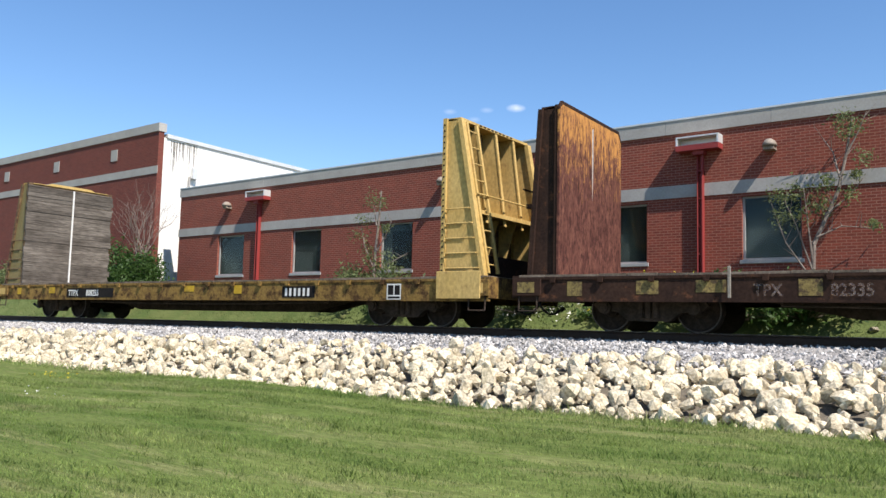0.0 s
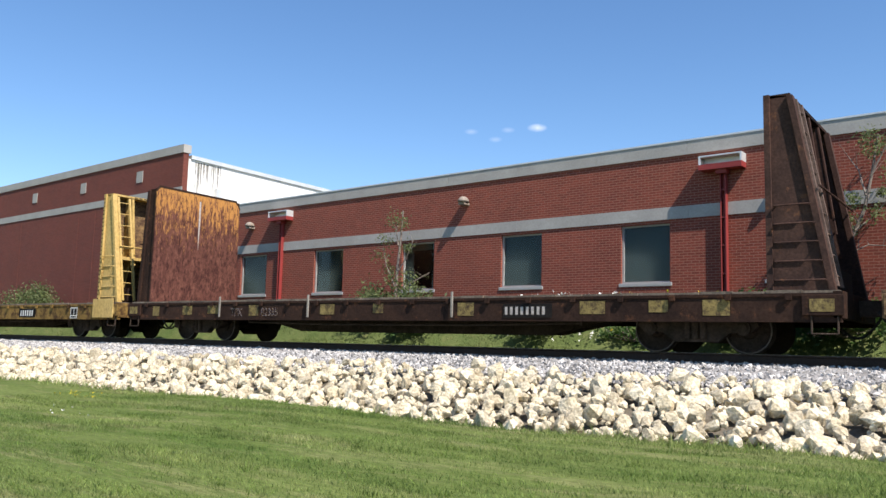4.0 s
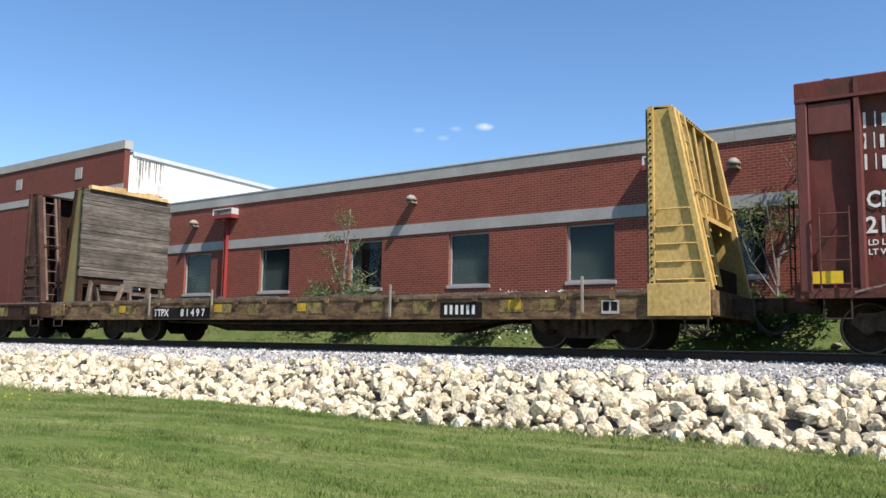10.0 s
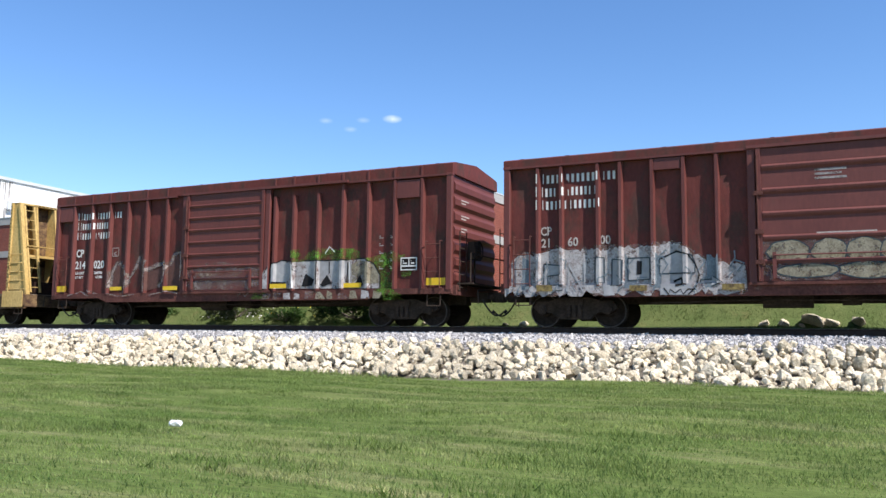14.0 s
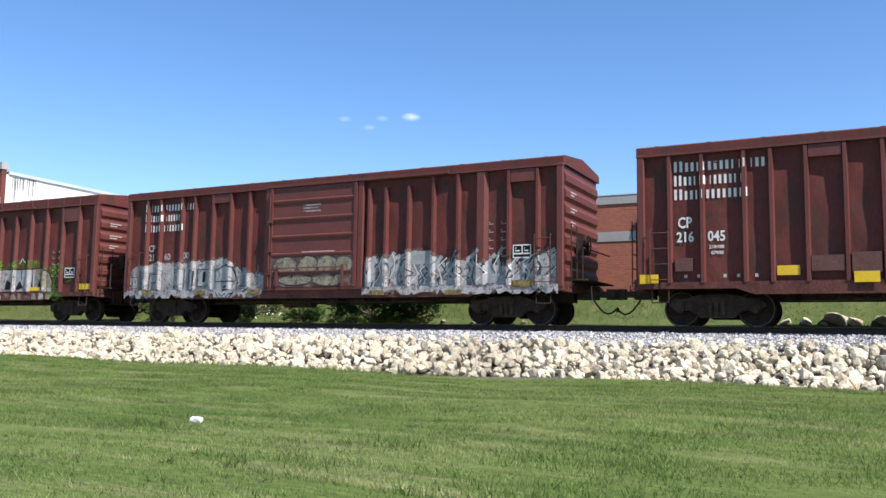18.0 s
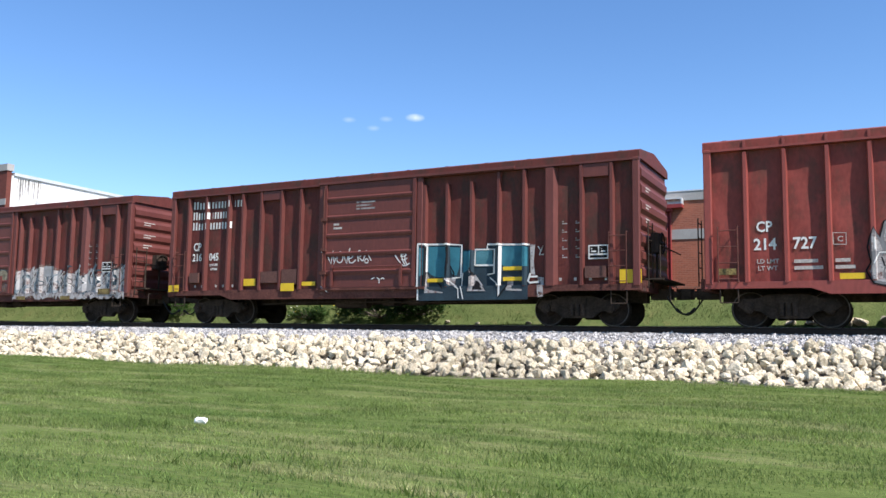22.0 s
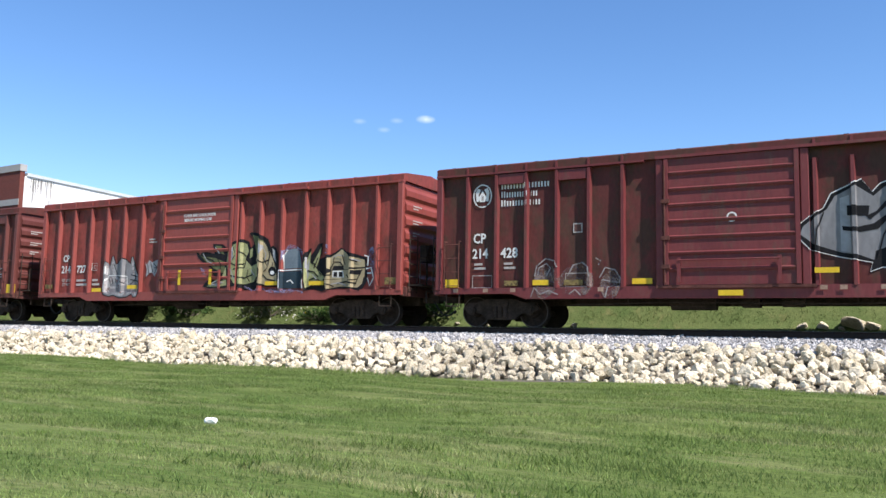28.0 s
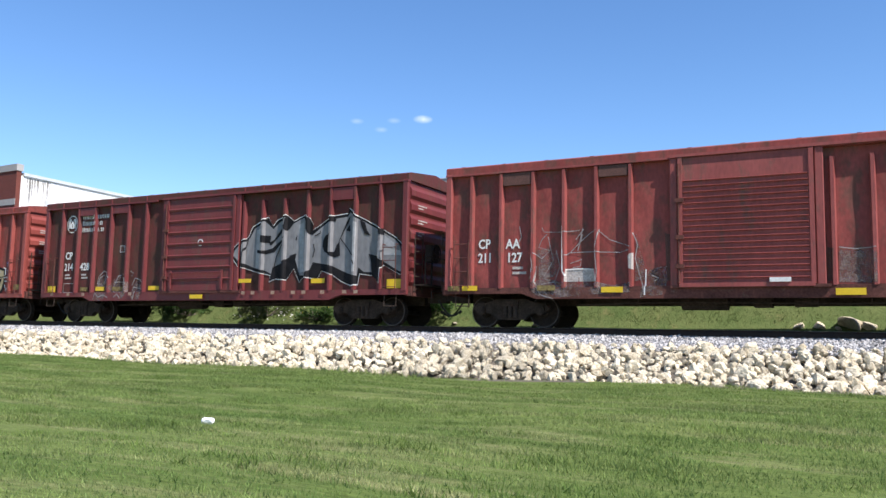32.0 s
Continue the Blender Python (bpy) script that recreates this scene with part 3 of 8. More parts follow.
def blades(name, count, x0, x1, y0, y1, tall, material, label, near=None, bare=False, tufts=0):
    x = rng.uniform(x0, x1, count)
    y = rng.uniform(y0, y1, count) if near is None else y0 + (y1 - y0) * rng.uniform(0, 1, count) ** near
    if tufts:
        k = rng.integers(0, tufts, count)
        x = x[k] + rng.normal(0, 0.07, count) * (1 + k % 3)
        y = y[k] + rng.normal(0, 0.05, count) * (1 + k % 3)
    if bare:
        keep = ~((x > -6) & (y > 13.5 + 0.25 * patches(x, y, 1.2, 5)) & (rng.uniform(0, 1, count) < 0.8))
        x, y = x[keep], y[keep]
        count = len(x)
    z = height(y) + 0.035 * (np.sin(x * 0.7 + 1.3 * np.sin(y * 0.5)) + np.sin(y * 0.9 + x * 0.23))
    a = rng.uniform(0, math.tau, count)
    clump = 0.85 + 0.25 * patches(x, y, 2.2, 1) + 0.2 * patches(x, y, 0.5, 2) + 0.22 * patches(0.12 * x, y, 1.1, 4)
    h = tall * rng.uniform(0.5, 1.15, count) * np.clip(clump, 0.35, 1.7)
    w = rng.uniform(0.0035, 0.008, count) * (1 + 6 * tall)
    lean = rng.normal(0, 0.7, (count, 2)) * h[:, None]
    base = np.stack([x, y, z - 0.02], -1)
    side = np.stack([np.cos(a) * w, np.sin(a) * w, 0 * a], -1)
    tip = base + np.stack([lean[:, 0], lean[:, 1], h + 0.02], -1)
    v = np.stack([base - side, base + side, tip], 1).reshape(-1, 3)
    tagged(quick(name, v, np.arange(3 * count).reshape(-1, 3), material), label, "grass", kind="stuff")


blades("lawn_grass", 430000, -22, 9, 4.4, 14.0, 0.042, M["blade"], "short mown green grass blades on the lawn", 1.15, True)
blades("lawn_grass", 270000, -14, 11, -5.5, 4.4, 0.042, M["blade"], "short mown green grass blades on the lawn")
blades("lawn_tufts", 26000, -20, 8, 2.0, 13.6, 0.07, M["tuft"], "longer grass tufts in the lawn", tufts=900)
blades("edge_grass", 6000, -40, -4, 13.5, 14.4, 0.13, M["blade"], "taller grass tufts along the foot of the stones")
blades("bank_grass", 110000, -46, 14, 21.0, 25.5, 0.10, M["bank_blade"], "long rough grass behind the track")

# ---- stones ----


def rock_shapes(n, k):
    out = []
    for i in range(n):
        bm = bmesh.new()
        flat = rng.uniform(2.5, 6.0)
        for _ in range(k):
            d = rng.normal(0, 1, 3)
            d /= (np.abs(d) ** flat).sum() ** (1 / flat)
            bm.verts.new(d * rng.uniform(0.72, 1.02) * np.array((1.0, 0.95, 0.9)))
        hull = bmesh.ops.convex_hull(bm, input=list(bm.verts))
        bmesh.ops.delete(bm, geom=[g for g in hull["geom_interior"] if isinstance(g, bmesh.types.BMVert)], context="VERTS")
        bmesh.ops.triangulate(bm, faces=list(bm.faces))
        bmesh.ops.recalc_face_normals(bm, faces=bm.faces)
        me = bpy.data.meshes.new("rock")
        bm.to_mesh(me)
        bm.free()
        me.materials.append(M["rock"])
        out.append(me)
    return out


def arrays(me):
    v = np.empty(len(me.vertices) * 3, np.float32)
    me.vertices.foreach_get("co", v)
    f = np.empty(len(me.loops), np.int32)
    me.loops.foreach_get("vertex_index", f)
    return v.reshape(-1, 3), f.reshape(-1, 3)


def joined(name, shapes, mats4, material, parent=None, label=""):
    vs, fs, n = [], [], 0
    for i, m in enumerate(mats4):
        v, f = shapes[i % len(shapes)]
        m = np.array(m)
        vs.append(v @ m[:3, :3].T + m[:3, 3])
        fs.append(f + n)
        n += len(v)
    return quick(name, np.concatenate(vs), np.concatenate(fs), material, parent, label)


def build_riprap():
    bank = tagged(new("stone_bank"), "bank of loose pale limestone blocks below the track", "stones", kind="structure")
    bank.location = (0, 14.9, -0.8)
    shapes = rock_shapes(28, 22)
    spots = []
    for x in np.arange(-48, 10, 0.152):
        for k in range(14):
            y = 13.98 + k * 0.15 + rng.uniform(-0.12, 0.12)
            size = rng.choice([0.05, 0.077, 0.11, 0.165], p=[0.30, 0.36, 0.25, 0.09]) * rng.uniform(0.85, 1.15)
            z = float(np.interp(y, (13.9, 15.95), (-1.18, -0.43))) + rng.uniform(-0.07, 0.07)
            spots.append((x + rng.uniform(-0.14, 0.14), y, z, size))
    for x in np.arange(-48, 10, 0.55):
        spots.append((x + rng.uniform(-0.2, 0.2), 13.92 + rng.uniform(-0.12, 0.1), -1.14, rng.uniform(0.07, 0.14)))
    rest = []
    spots.sort(key=lambda s: abs(s[0] + 3.0) + 0.35 * (s[1] - 14))
    for i, (x, y, z, size) in enumerate(spots):
        m = pose(x, y - 14.9, z + 0.8, *rng.uniform(0, 360, 3)) @ Matrix.Diagonal((size * rng.uniform(0.9, 1.3), size, size * rng.uniform(0.75, 1.0), 1))
        if i < 300:
            placed("rock", shapes[i % 28], bank, "", m)
        else:
            rest.append(m)
    tagged(joined("small_rocks", [arrays(s) for s in shapes], rest, M["rock"], bank), kind="stuff")
    # blocks lying behind the track
    for x, y, s in ((3.23, 22.12, 0.16), (3.72, 22.14, 0.17), (4.45, 22.14, 0.27), (4.95, 22.12, 0.18), (4.2, 22.08, 0.11), (-4.5, 22.08, 0.10), (-3.87, 22.08, 0.15), (-3.3, 22.08, 0.12), (5.6, 22.14, 0.2), (-7.43, 22.12, 0.09), (-6.3, 22.08, 0.08), (6.6, 22.08, 0.16)):
        ob = placed("rock", shapes[int(abs(x) * 7) % 28], None, "", pose(x, y, float(height(y)) + s * 0.45, 0, 12, x * 77) @ Matrix.Diagonal((s * 1.3, s, s * 0.8, 1)))
        tagged(ob, "pale limestone block lying in the rough grass", "rock", "blocks behind the track")


build_riprap()


def build_ballast():
    n = 46000
    x = rng.uniform(-46, 9, n)
    y = 15.75 + 2.95 * rng.uniform(0, 1, n)
    z = np.interp(y, (15.75, 17.4, 18.0, 18.7), (-0.50, -0.25, -0.215, -0.215)) + rng.uniform(-0.02, 0.025, n)
    base = np.array([(1, 0, 0), (-1, 0, 0), (0, 1, 0), (0, -1, 0), (0, 0, 1), (0, 0, -1)], float)
    v = base[None] * (1 + rng.normal(0, 0.22, (n, 6, 1))) + rng.normal(0, 0.25, (n, 6, 3))
    q = rng.normal(0, 1, (n, 4))
    q /= np.linalg.norm(q, axis=1, keepdims=True)
    w, a, b, c = q.T
    r = np.stack([1 - 2 * (b * b + c * c), 2 * (a * b - c * w), 2 * (a * c + b * w), 2 * (a * b + c * w), 1 - 2 * (a * a + c * c), 2 * (b * c - a * w), 2 * (a * c - b * w), 2 * (b * c + a * w), 1 - 2 * (a * a + b * b)], -1).reshape(-1, 3, 3)
    v = np.einsum("nij,nkj->nki", r, v) * rng.uniform(0.026, 0.05, (n, 1, 1)) + np.stack([x, y, z], -1)[:, None]
    f = np.array([(0, 2, 4), (2, 1, 4), (1, 3, 4), (3, 0, 4), (2, 0, 5), (1, 2, 5), (3, 1, 5), (0, 3, 5)])
    f = (f[None] + 6 * np.arange(n)[:, None, None]).reshape(-1, 3)
    tagged(quick("ballast", v.reshape(-1, 3), f, M["stone"]), "crushed grey stone ballast on the track shoulder", "gravel", kind="stuff")


build_ballast()

# ---- track ----


def build_track():
    track = tagged(new("railway_track"), "straight railway track with rusty rails on dark timber sleepers", "track", kind="structure")
    track.location = (0, TC, 0)
    outline = [(-0.075, -0.185), (0.075, -0.185), (0.075, -0.172), (0.012, -0.155), (0.010, -0.045), (0.036, -0.030), (0.036, -0.008), (0.030, -0.002), (-0.030, -0.002), (-0.036, -0.008), (-0.036, -0.030), (-0.010, -0.045), (-0.012, -0.155), (-0.075, -0.172)]
    for s in (-1, 1):
        bm = bmesh.new()
        prism(bm, [(s * 0.7525 + a, b) for a, b in outline], "x", -170, 120)
        rail = part("rail", bm, M["rail"], track)
        bm = bmesh.new()
        box(bm, -170, 120, s * 0.7525 - 0.026, s * 0.7525 + 0.026, -0.003, 0.0)
        part("rail_head", bm, M["rail_head"], rail, "shiny worn rail head")
    bm = bmesh.new()
    box(bm, -0.115, 0.115, -1.3, 1.3, -0.36, -0.186)
    bevelled(bm, 0.012)
    tie = part("sleeper", bm, M["tie"], track)
    tie.location.x = -60
    for i in range(1, 150):
        placed("sleeper", tie.data, track, "", pose(-60 + 0.52 * i, 0, 0, 0, 0, random.uniform(-1, 1)))


build_track()

# ---- building ----
SLOPE = math.degrees(math.atan(-0.057))
MODULE = Matrix.Scale(0.8543, 4)  # the building's lengths below are in brick modules of this many metres
FACADE = pose(-0.748, 22.53, 0.006, 0, 0, SLOPE) @ MODULE  # facade's own axes: x along it, y into the building


def wall_with_openings(bm, x0, x1, y0, y1, z0, z1, holes):
    """Wall of blocks round its openings (xa, xb, za, zb)."""
    cuts = sorted({x0, x1, *[h[0] for h in holes], *[h[1] for h in holes]})
    for a, b in zip(cuts, cuts[1:]):
        here = sorted((h[2], h[3]) for h in holes if h[0] <= a + 1e-6 and h[1] >= b - 1e-6)
        z = z0
        for za, zb in here:
            box(bm, a, b, y0, y1, z, za)
            z = zb
        box(bm, a, b, y0, y1, z, z1)


def window(n, parent_m, xa, xb, za, zb, blind):
    w = tagged(new(f"window_{n}"), "tall dark office window with pale frame and concrete sill", "window", kind="structure")
    w.matrix_world = parent_m @ pose((xa + xb) / 2, 0, za)
    h, hw = zb - za, (xb - xa) / 2
    bm = bmesh.new()
    for a, b, c, d in ((-hw, -hw + 0.06, 0, h), (hw - 0.03, hw, 0, h), (-hw + 0.05, hw - 0.05, 0, 0.05), (-hw + 0.05, hw - 0.05, h - 0.05, h)):
        box(bm, a, b, 0.10, 0.16, c, d)
    part("window_frame", bm, M["frame"], w, "pale metal window frame")
    bm = bmesh.new()
    box(bm, -hw - 0.06, hw + 0.06, -0.03, 0.10, -0.11, -0.003)
    part("window_sill", bevelled(bm, 0.008), M["frame"], w, "pale sill")
    bm = bmesh.new()
    box(bm, -hw + 0.05, hw - 0.05, 0.125, 0.131, 0.05, h - 0.05)
    pane = part("pane", bm, M["glass"], w)
    pane.visible_shadow = False
    bm = bmesh.new()
    if blind == 1:
        box(bm, -hw + 0.02, hw - 0.02, 0.20, 0.21, 0, h)
    elif blind == 2:
        box(bm, -hw + 0.02, -hw * 0.45, 0.20, 0.21, 0, h)
        box(bm, -hw * 0.45, hw - 0.02, 0.20, 0.21, h * 0.84, h)
    if blind:
        part("blind", bm, M["blind"], w, "grey window blind")
    else:
        bm.free()


def downpipe(m, x, ztop, zbot):
    d = tagged(new("downpipe"), "red rainwater downpipe below a scupper box on the brick wall", "downpipe", "downpipes on the facade")
    d.matrix_world = m @ pose(x, 0, 0)
    bm = bmesh.new()
    for a, b, y in ((-0.09, -0.06, -0.16), (-0.058, 0.048, -0.04), (0.05, 0.09, -0.17)):
        box(bm, a, b, y, -0.01, zbot, ztop)
    part("pipe", bevelled(bm, 0.008), M["red_pipe"], d, "red open steel channel")
    bm = bmesh.new()
    box(bm, -0.62, 0.62, -0.40, -0.01, ztop + 0.04, ztop + 0.198)
    box(bm, -0.16, 0.16, -0.30, -0.01, ztop - 0.08, ztop + 0.036)
    part("scupper_box", bm, M["red_pipe"], d, "red scupper box")
    bm = bmesh.new()
    for a, b, za, zb in ((-0.62, -0.57, ztop + 0.2, ztop + 0.46), (0.57, 0.62, ztop + 0.2, ztop + 0.46), (-0.57, 0.57, ztop + 0.42, ztop + 0.46)):
        box(bm, a, b, -0.38, -0.01, za, zb)
    part("scupper_frame", bm, M["flashing"], d, "pale metal frame of the scupper")
    # pale sheet puts the bright sky of the opening into colour
    bm = bmesh.new()
    box(bm, -0.57, 0.57, -0.06, -0.01, ztop + 0.21, ztop + 0.42)
    part("scupper_lining", bm, M["flashing"], d, "pale lining in place of bright sky in the opening")
    for z in np.arange(zbot + 0.4, ztop, 0.8):
        bm = bmesh.new()
        box(bm, -0.058, 0.048, -0.15, -0.042, z, z + 0.04)
        part("bracket", bm, M["red_pipe"], d)


def wall_light(m, x, z):
    w = tagged(new("wall_light"), "pale rounded outdoor light fixed to the brick wall", "wall light", "lights on the facade")
    w.matrix_world = m @ pose(x, 0, z)
    bm = bmesh.new()
    bmesh.ops.create_uvsphere(bm, u_segments=14, v_segments=8, radius=0.2)
    bmesh.ops.delete(bm, geom=[v for v in bm.verts if v.co.z < -0.02], context="VERTS")
    bmesh.ops.holes_fill(bm, edges=list(bm.edges), sides=0)
    bmesh.ops.scale(bm, vec=(0.95, 1.2, 1.05), verts=bm.verts)
    bmesh.ops.translate(bm, vec=(0, -0.18, 0), verts=bm.verts)
    part("hood", bm, M["hood"], w, "pale rounded hood", smooth=True)
    bm = bmesh.new()
    box(bm, -0.14, 0.14, -0.3, -0.0, -0.10, -0.02)
    part("lamp_glass", bm, M["hood"], w)


def wing(name, m, x0, x1, z_par, z_band, holes, depth, label, base=0.3, left_wall=True, band=0.38, brick="brick"):
    """One flat-roofed part of the building: brick walls, concrete band and parapet, roof."""
    b = tagged(new(name), label, "building", kind="structure")
    b.matrix_world = m
    bm = bmesh.new()
    wall_with_openings(bm, x0, x1, 0, 0.3, base, z_par - 0.4, holes)
    part("facade", bm, M[brick], b, "red brick facade")
    bm = bmesh.new()
    box(bm, x1 - 0.3, x1, 0.304, depth, base, z_par - 0.4)
    part("side_wall", bm, M["brick"], b, "red brick side wall")
    if left_wall:
        bm = bmesh.new()
        box(bm, x0, x0 + 0.3, 0.304, depth, base, z_par - 0.4)
        part("side_wall", bm, M["brick"], b, "red brick side wall")
    bm = bmesh.new()
    box(bm, x0 + 0.3, x1 - 0.3, depth - 0.3, depth, base, z_par - 0.4)
    part("back_wall", bm, M["brick"], b)
    for z, h, o, nm in ((z_band, band, 0.03, "stone_band"), (z_par - 0.4, 0.4, 0.045, "parapet")):
        n = max(1, round((x1 - x0) / 3.1))
        for i in range(n):
            bm = bmesh.new()
            a, c = x0 - o + (x1 - x0 + 2 * o) * i / n, x0 - o + (x1 - x0 + 2 * o) * (i + 1) / n
            box(bm, a + 0.004, c - 0.004, -o, -0.002 if nm == "stone_band" else 0.34, z, z + h)
            part(nm, bm, M["concrete"], b, "pale cast concrete course")
        bm = bmesh.new()
        box(bm, x1 + 0.003 if nm == "stone_band" else x1 - 0.33, x1 + o, 0.36, depth, z, z + h)
        part(nm, bm, M["concrete"], b)
    bm = bmesh.new()
    box(bm, x0 - 0.06, x1 + 0.06, -0.065, 0.36, z_par + 0.002, z_par + 0.05)
    box(bm, x1 - 0.35, x1 + 0.06, 0.362, depth, z_par + 0.002, z_par + 0.05)
    part("coping", bm, M["flashing"], b, "pale metal coping")
    bm = bmesh.new()
    box(bm, x0 + 0.31, x1 - 0.34, 0.36, depth - 0.31, z_par - 0.75, z_par - 0.55)
    part("roof", bm, M["roofing"], b)
    # added wall behind the windows; its near-black colour stands for an unlit room
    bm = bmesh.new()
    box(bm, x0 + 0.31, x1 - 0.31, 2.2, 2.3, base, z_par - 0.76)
    part("inner_wall", bm, M["dark"], b, "inner wall coloured near black as an unlit room")
    return b


# main low wing
wins = [(-34.6, -32.75, 1), (-29.65, -27.9, 1), (-24.7, -23.1, 2), (-20.1, -18.45, 1), (-15.57, -13.97, 1), (-11.17, -9.6, 1)]
holes = [(a, b, 2.03, 3.80) for a, b, _ in wins]
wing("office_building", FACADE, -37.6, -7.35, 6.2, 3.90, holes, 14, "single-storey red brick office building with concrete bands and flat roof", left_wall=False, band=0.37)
for i, (a, b, k) in enumerate(wins):
    window(i + 1, FACADE, a, b, 2.03, 3.80, k)
for x in (-31.72, -12.3):
    downpipe(FACADE, x, 5.15, 1.0)
for x in (-33.85, -21.65, -10.35):
    wall_light(FACADE, x, 5.1)

# setback wing; the sun's brightness is put into its facade colour
BACK = pose(-0.748, 28.66, 0.006, 0, 0, 0) @ MODULE
wins = [(-5.6, -3.92, 0), (3.9, 5.5, 0), (9.0, 10.5, 1), (14.0, 15.5, 1)]
holes = [(a, b, 2.42, 3.95) for a, b, _ in wins]
wing("rear_wing", BACK, -7.0, 26, 6.09, 3.98, holes, 9, "set-back brick wing coloured as sunlit, with a concrete band", left_wall=True, band=0.44, brick="sunlit_brick")
for i, (a, b, k) in enumerate(wins):
    window(i + 7, BACK, a, b, 2.42, 3.95, k)
downpipe(BACK, -0.79, 5.3, 1.0)


def warehouse():
    """The taller part at the far end: brick front with square panels, white side wall."""
    b = tagged(new("warehouse"), "tall red brick warehouse with a white painted side wall", "building", kind="structure")
    b.matrix_world = FACADE
    x0, x1, zt = -72.0, -39.75, 9.75
    bm = bmesh.new()
    wall_with_openings(bm, x0, x1, 0, 0.3, 0.3, zt - 0.42, [])
    part("facade", bm, M["dull_brick"], b, "red brick facade")
    for x in (-48.3, -50.2, -57.6):
        bm = bmesh.new()
        box(bm, x - 0.10, x + 0.10, -0.012, -0.002, 0.9, 7.1)
        part("joint_strip", bm, M["dull_brick"], b)
    for z, h, o in ((7.2, 0.38, 0.03), (zt - 0.42, 0.42, 0.05)):
        for i in range(10):
            bm = bmesh.new()
            a, c = x0 + (x1 - x0 + 0.05) * i / 10, x0 + (x1 - x0 + 0.05) * (i + 1) / 10
            box(bm, a + 0.004, c - 0.004, -o, -0.002 if h < 0.4 else 0.4, z, z + h)
            part("stone_band", bm, M["concrete"], b, "pale cast concrete course")
    for x in (-43.75, -49.8, -55.9, -62):
        bm = bmesh.new()
        box(bm, x - 0.3, x + 0.3, -0.03, -0.002, 8.2, 8.8)
        part("stone_panel", bm, M["concrete"], b, "square pale stone panel")
    bm = bmesh.new()
    prism(bm, [(0.304, 0.3), (34, 0.3), (34, 8.2), (0.304, 9.05)], "x", x1 - 0.3, x1)
    part("side_wall", bm, M["white_wall"], b, "white painted side wall")
    bm = bmesh.new()
    prism(bm, [(0.42, 9.055), (34, 8.2), (34, 8.4), (0.42, 9.25)], "x", x1 - 0.5, x1 + 0.1)
    part("roof_edge", bm, M["flashing"], b, "pale metal roof edge")
    bm = bmesh.new()
    prism(bm, [(0.42, 8.9), (34, 8.1), (34, 8.19), (0.42, 9.04)], "x", x0, x1 - 0.51)
    part("roof", bm, M["roofing"], b)
    bm = bmesh.new()
    box(bm, x1 - 0.25, x1 + 0.25, 1.9, 2.2, 7.2, 7.75)
    part("scupper_box", bm, M["flashing"], b, "stained metal scupper box")
    r = random.Random(3)
    for i in range(15):
        y, w = 0.75 + 0.105 * i + r.uniform(-0.03, 0.03), r.uniform(0.03, 0.1)
        z = r.uniform(7.0, 8.2)
        bm = bmesh.new()
        prism(bm, [(y - w / 2, 8.96), (y - w / 3, z + 0.5), (y, z), (y + w / 4, z + 0.4), (y + w / 2, 8.96)], "x", x1 + 0.002, x1 + 0.006)
        part("water_stain", bm, M["stain"], b, "dark water streak on the white wall")
    bm = bmesh.new()
    pipe(bm, [(x1 + 0.12, 1.8, 7.3), (x1 + 0.12, 1.8, 6.4), (x1 + 0.15, 1.6, 6.0), (x1 + 0.15, 1.6, 1.2)], 0.06, 8)
    part("pipe", bm, M["concrete"], b, "pale rainwater pipe")
    bm = bmesh.new()
    box(bm, x0, x0 + 0.3, 0.304, 34, 0.3, 8.0)
    box(bm, x0 + 0.3, x1 - 0.3, 33.7, 34, 0.3, 8.0)
    part("back_wall", bm, M["dull_brick"], b)


warehouse()


def post_fence():
    """Low wire fence in the rough grass behind the track."""
    fence = tagged(new("wire_fence"), "low thin wire fence on dark posts in the grass", "fence", kind="structure")
    fence.location = (2.6, 24.9, 1.08)
    for i in range(5):
        bm = bmesh.new()
        rod(bm, (-8.8 + 4.4 * i, 0, -0.3), (-8.8 + 4.4 * i, 0, 0.36), 0.025, 6)
        part("post", bm, M["truck"], fence)
    for z in (0.08, 0.3):
        bm = bmesh.new()
        rod(bm, (-8.8, 0, z), (8.8, 0, z), 0.008, 5)
        part("wire", bm, M["steel"], fence)


post_fence()

# ---- train ----
WHEELS = []  # (wheelset, its place along its car)
CARS = []  # (car, its place along the train)


def cached(store={}):
    return store


def shared(name, key, build, material, parent, m=None, label=""):
    """A part whose mesh is built once and used by all cars."""
    store = cached()
    if key not in store:
        bm = bmesh.new()
        build(bm)
        bmesh.ops.recalc_face_normals(bm, faces=bm.faces)
        me = bpy.data.meshes.new(name)
        bm.to_mesh(me)
        bm.free()
        for k in material if isinstance(material, (list, tuple)) else (material,):
            me.materials.append(k)
        store[key] = me
    return placed(name, store[key], parent, label, m)


def wheelset_shape(bm):
    rod(bm, (0, -1.02, 0), (0, 1.02, 0), 0.075, 10)
    for s in (-1, 1):
        y = s * 0.7525
        n = 28
        prof = [(y - s * 0.055, 0.455), (y - s * 0.030, 0.445), (y - s * 0.024, 0.425), (y + s * 0.075, 0.42), (y + s * 0.08, 0.395), (y + s * 0.035, 0.35), (y + s * 0.02, 0.16), (y + s * 0.075, 0.13), (y + s * 0.075, 0.07)]
        rings = [[bm.verts.new((r * math.cos(math.tau * i / n), yy, r * math.sin(math.tau * i / n))) for i in range(n)] for yy, r in prof]
        for k in range(len(prof) - 1):
            for i in range(n):
                bm.faces.new((rings[k][i], rings[k][(i + 1) % n], rings[k + 1][(i + 1) % n], rings[k + 1][i])).material_index = 1 if k == 3 else 0
        bm.faces.new(rings[0])


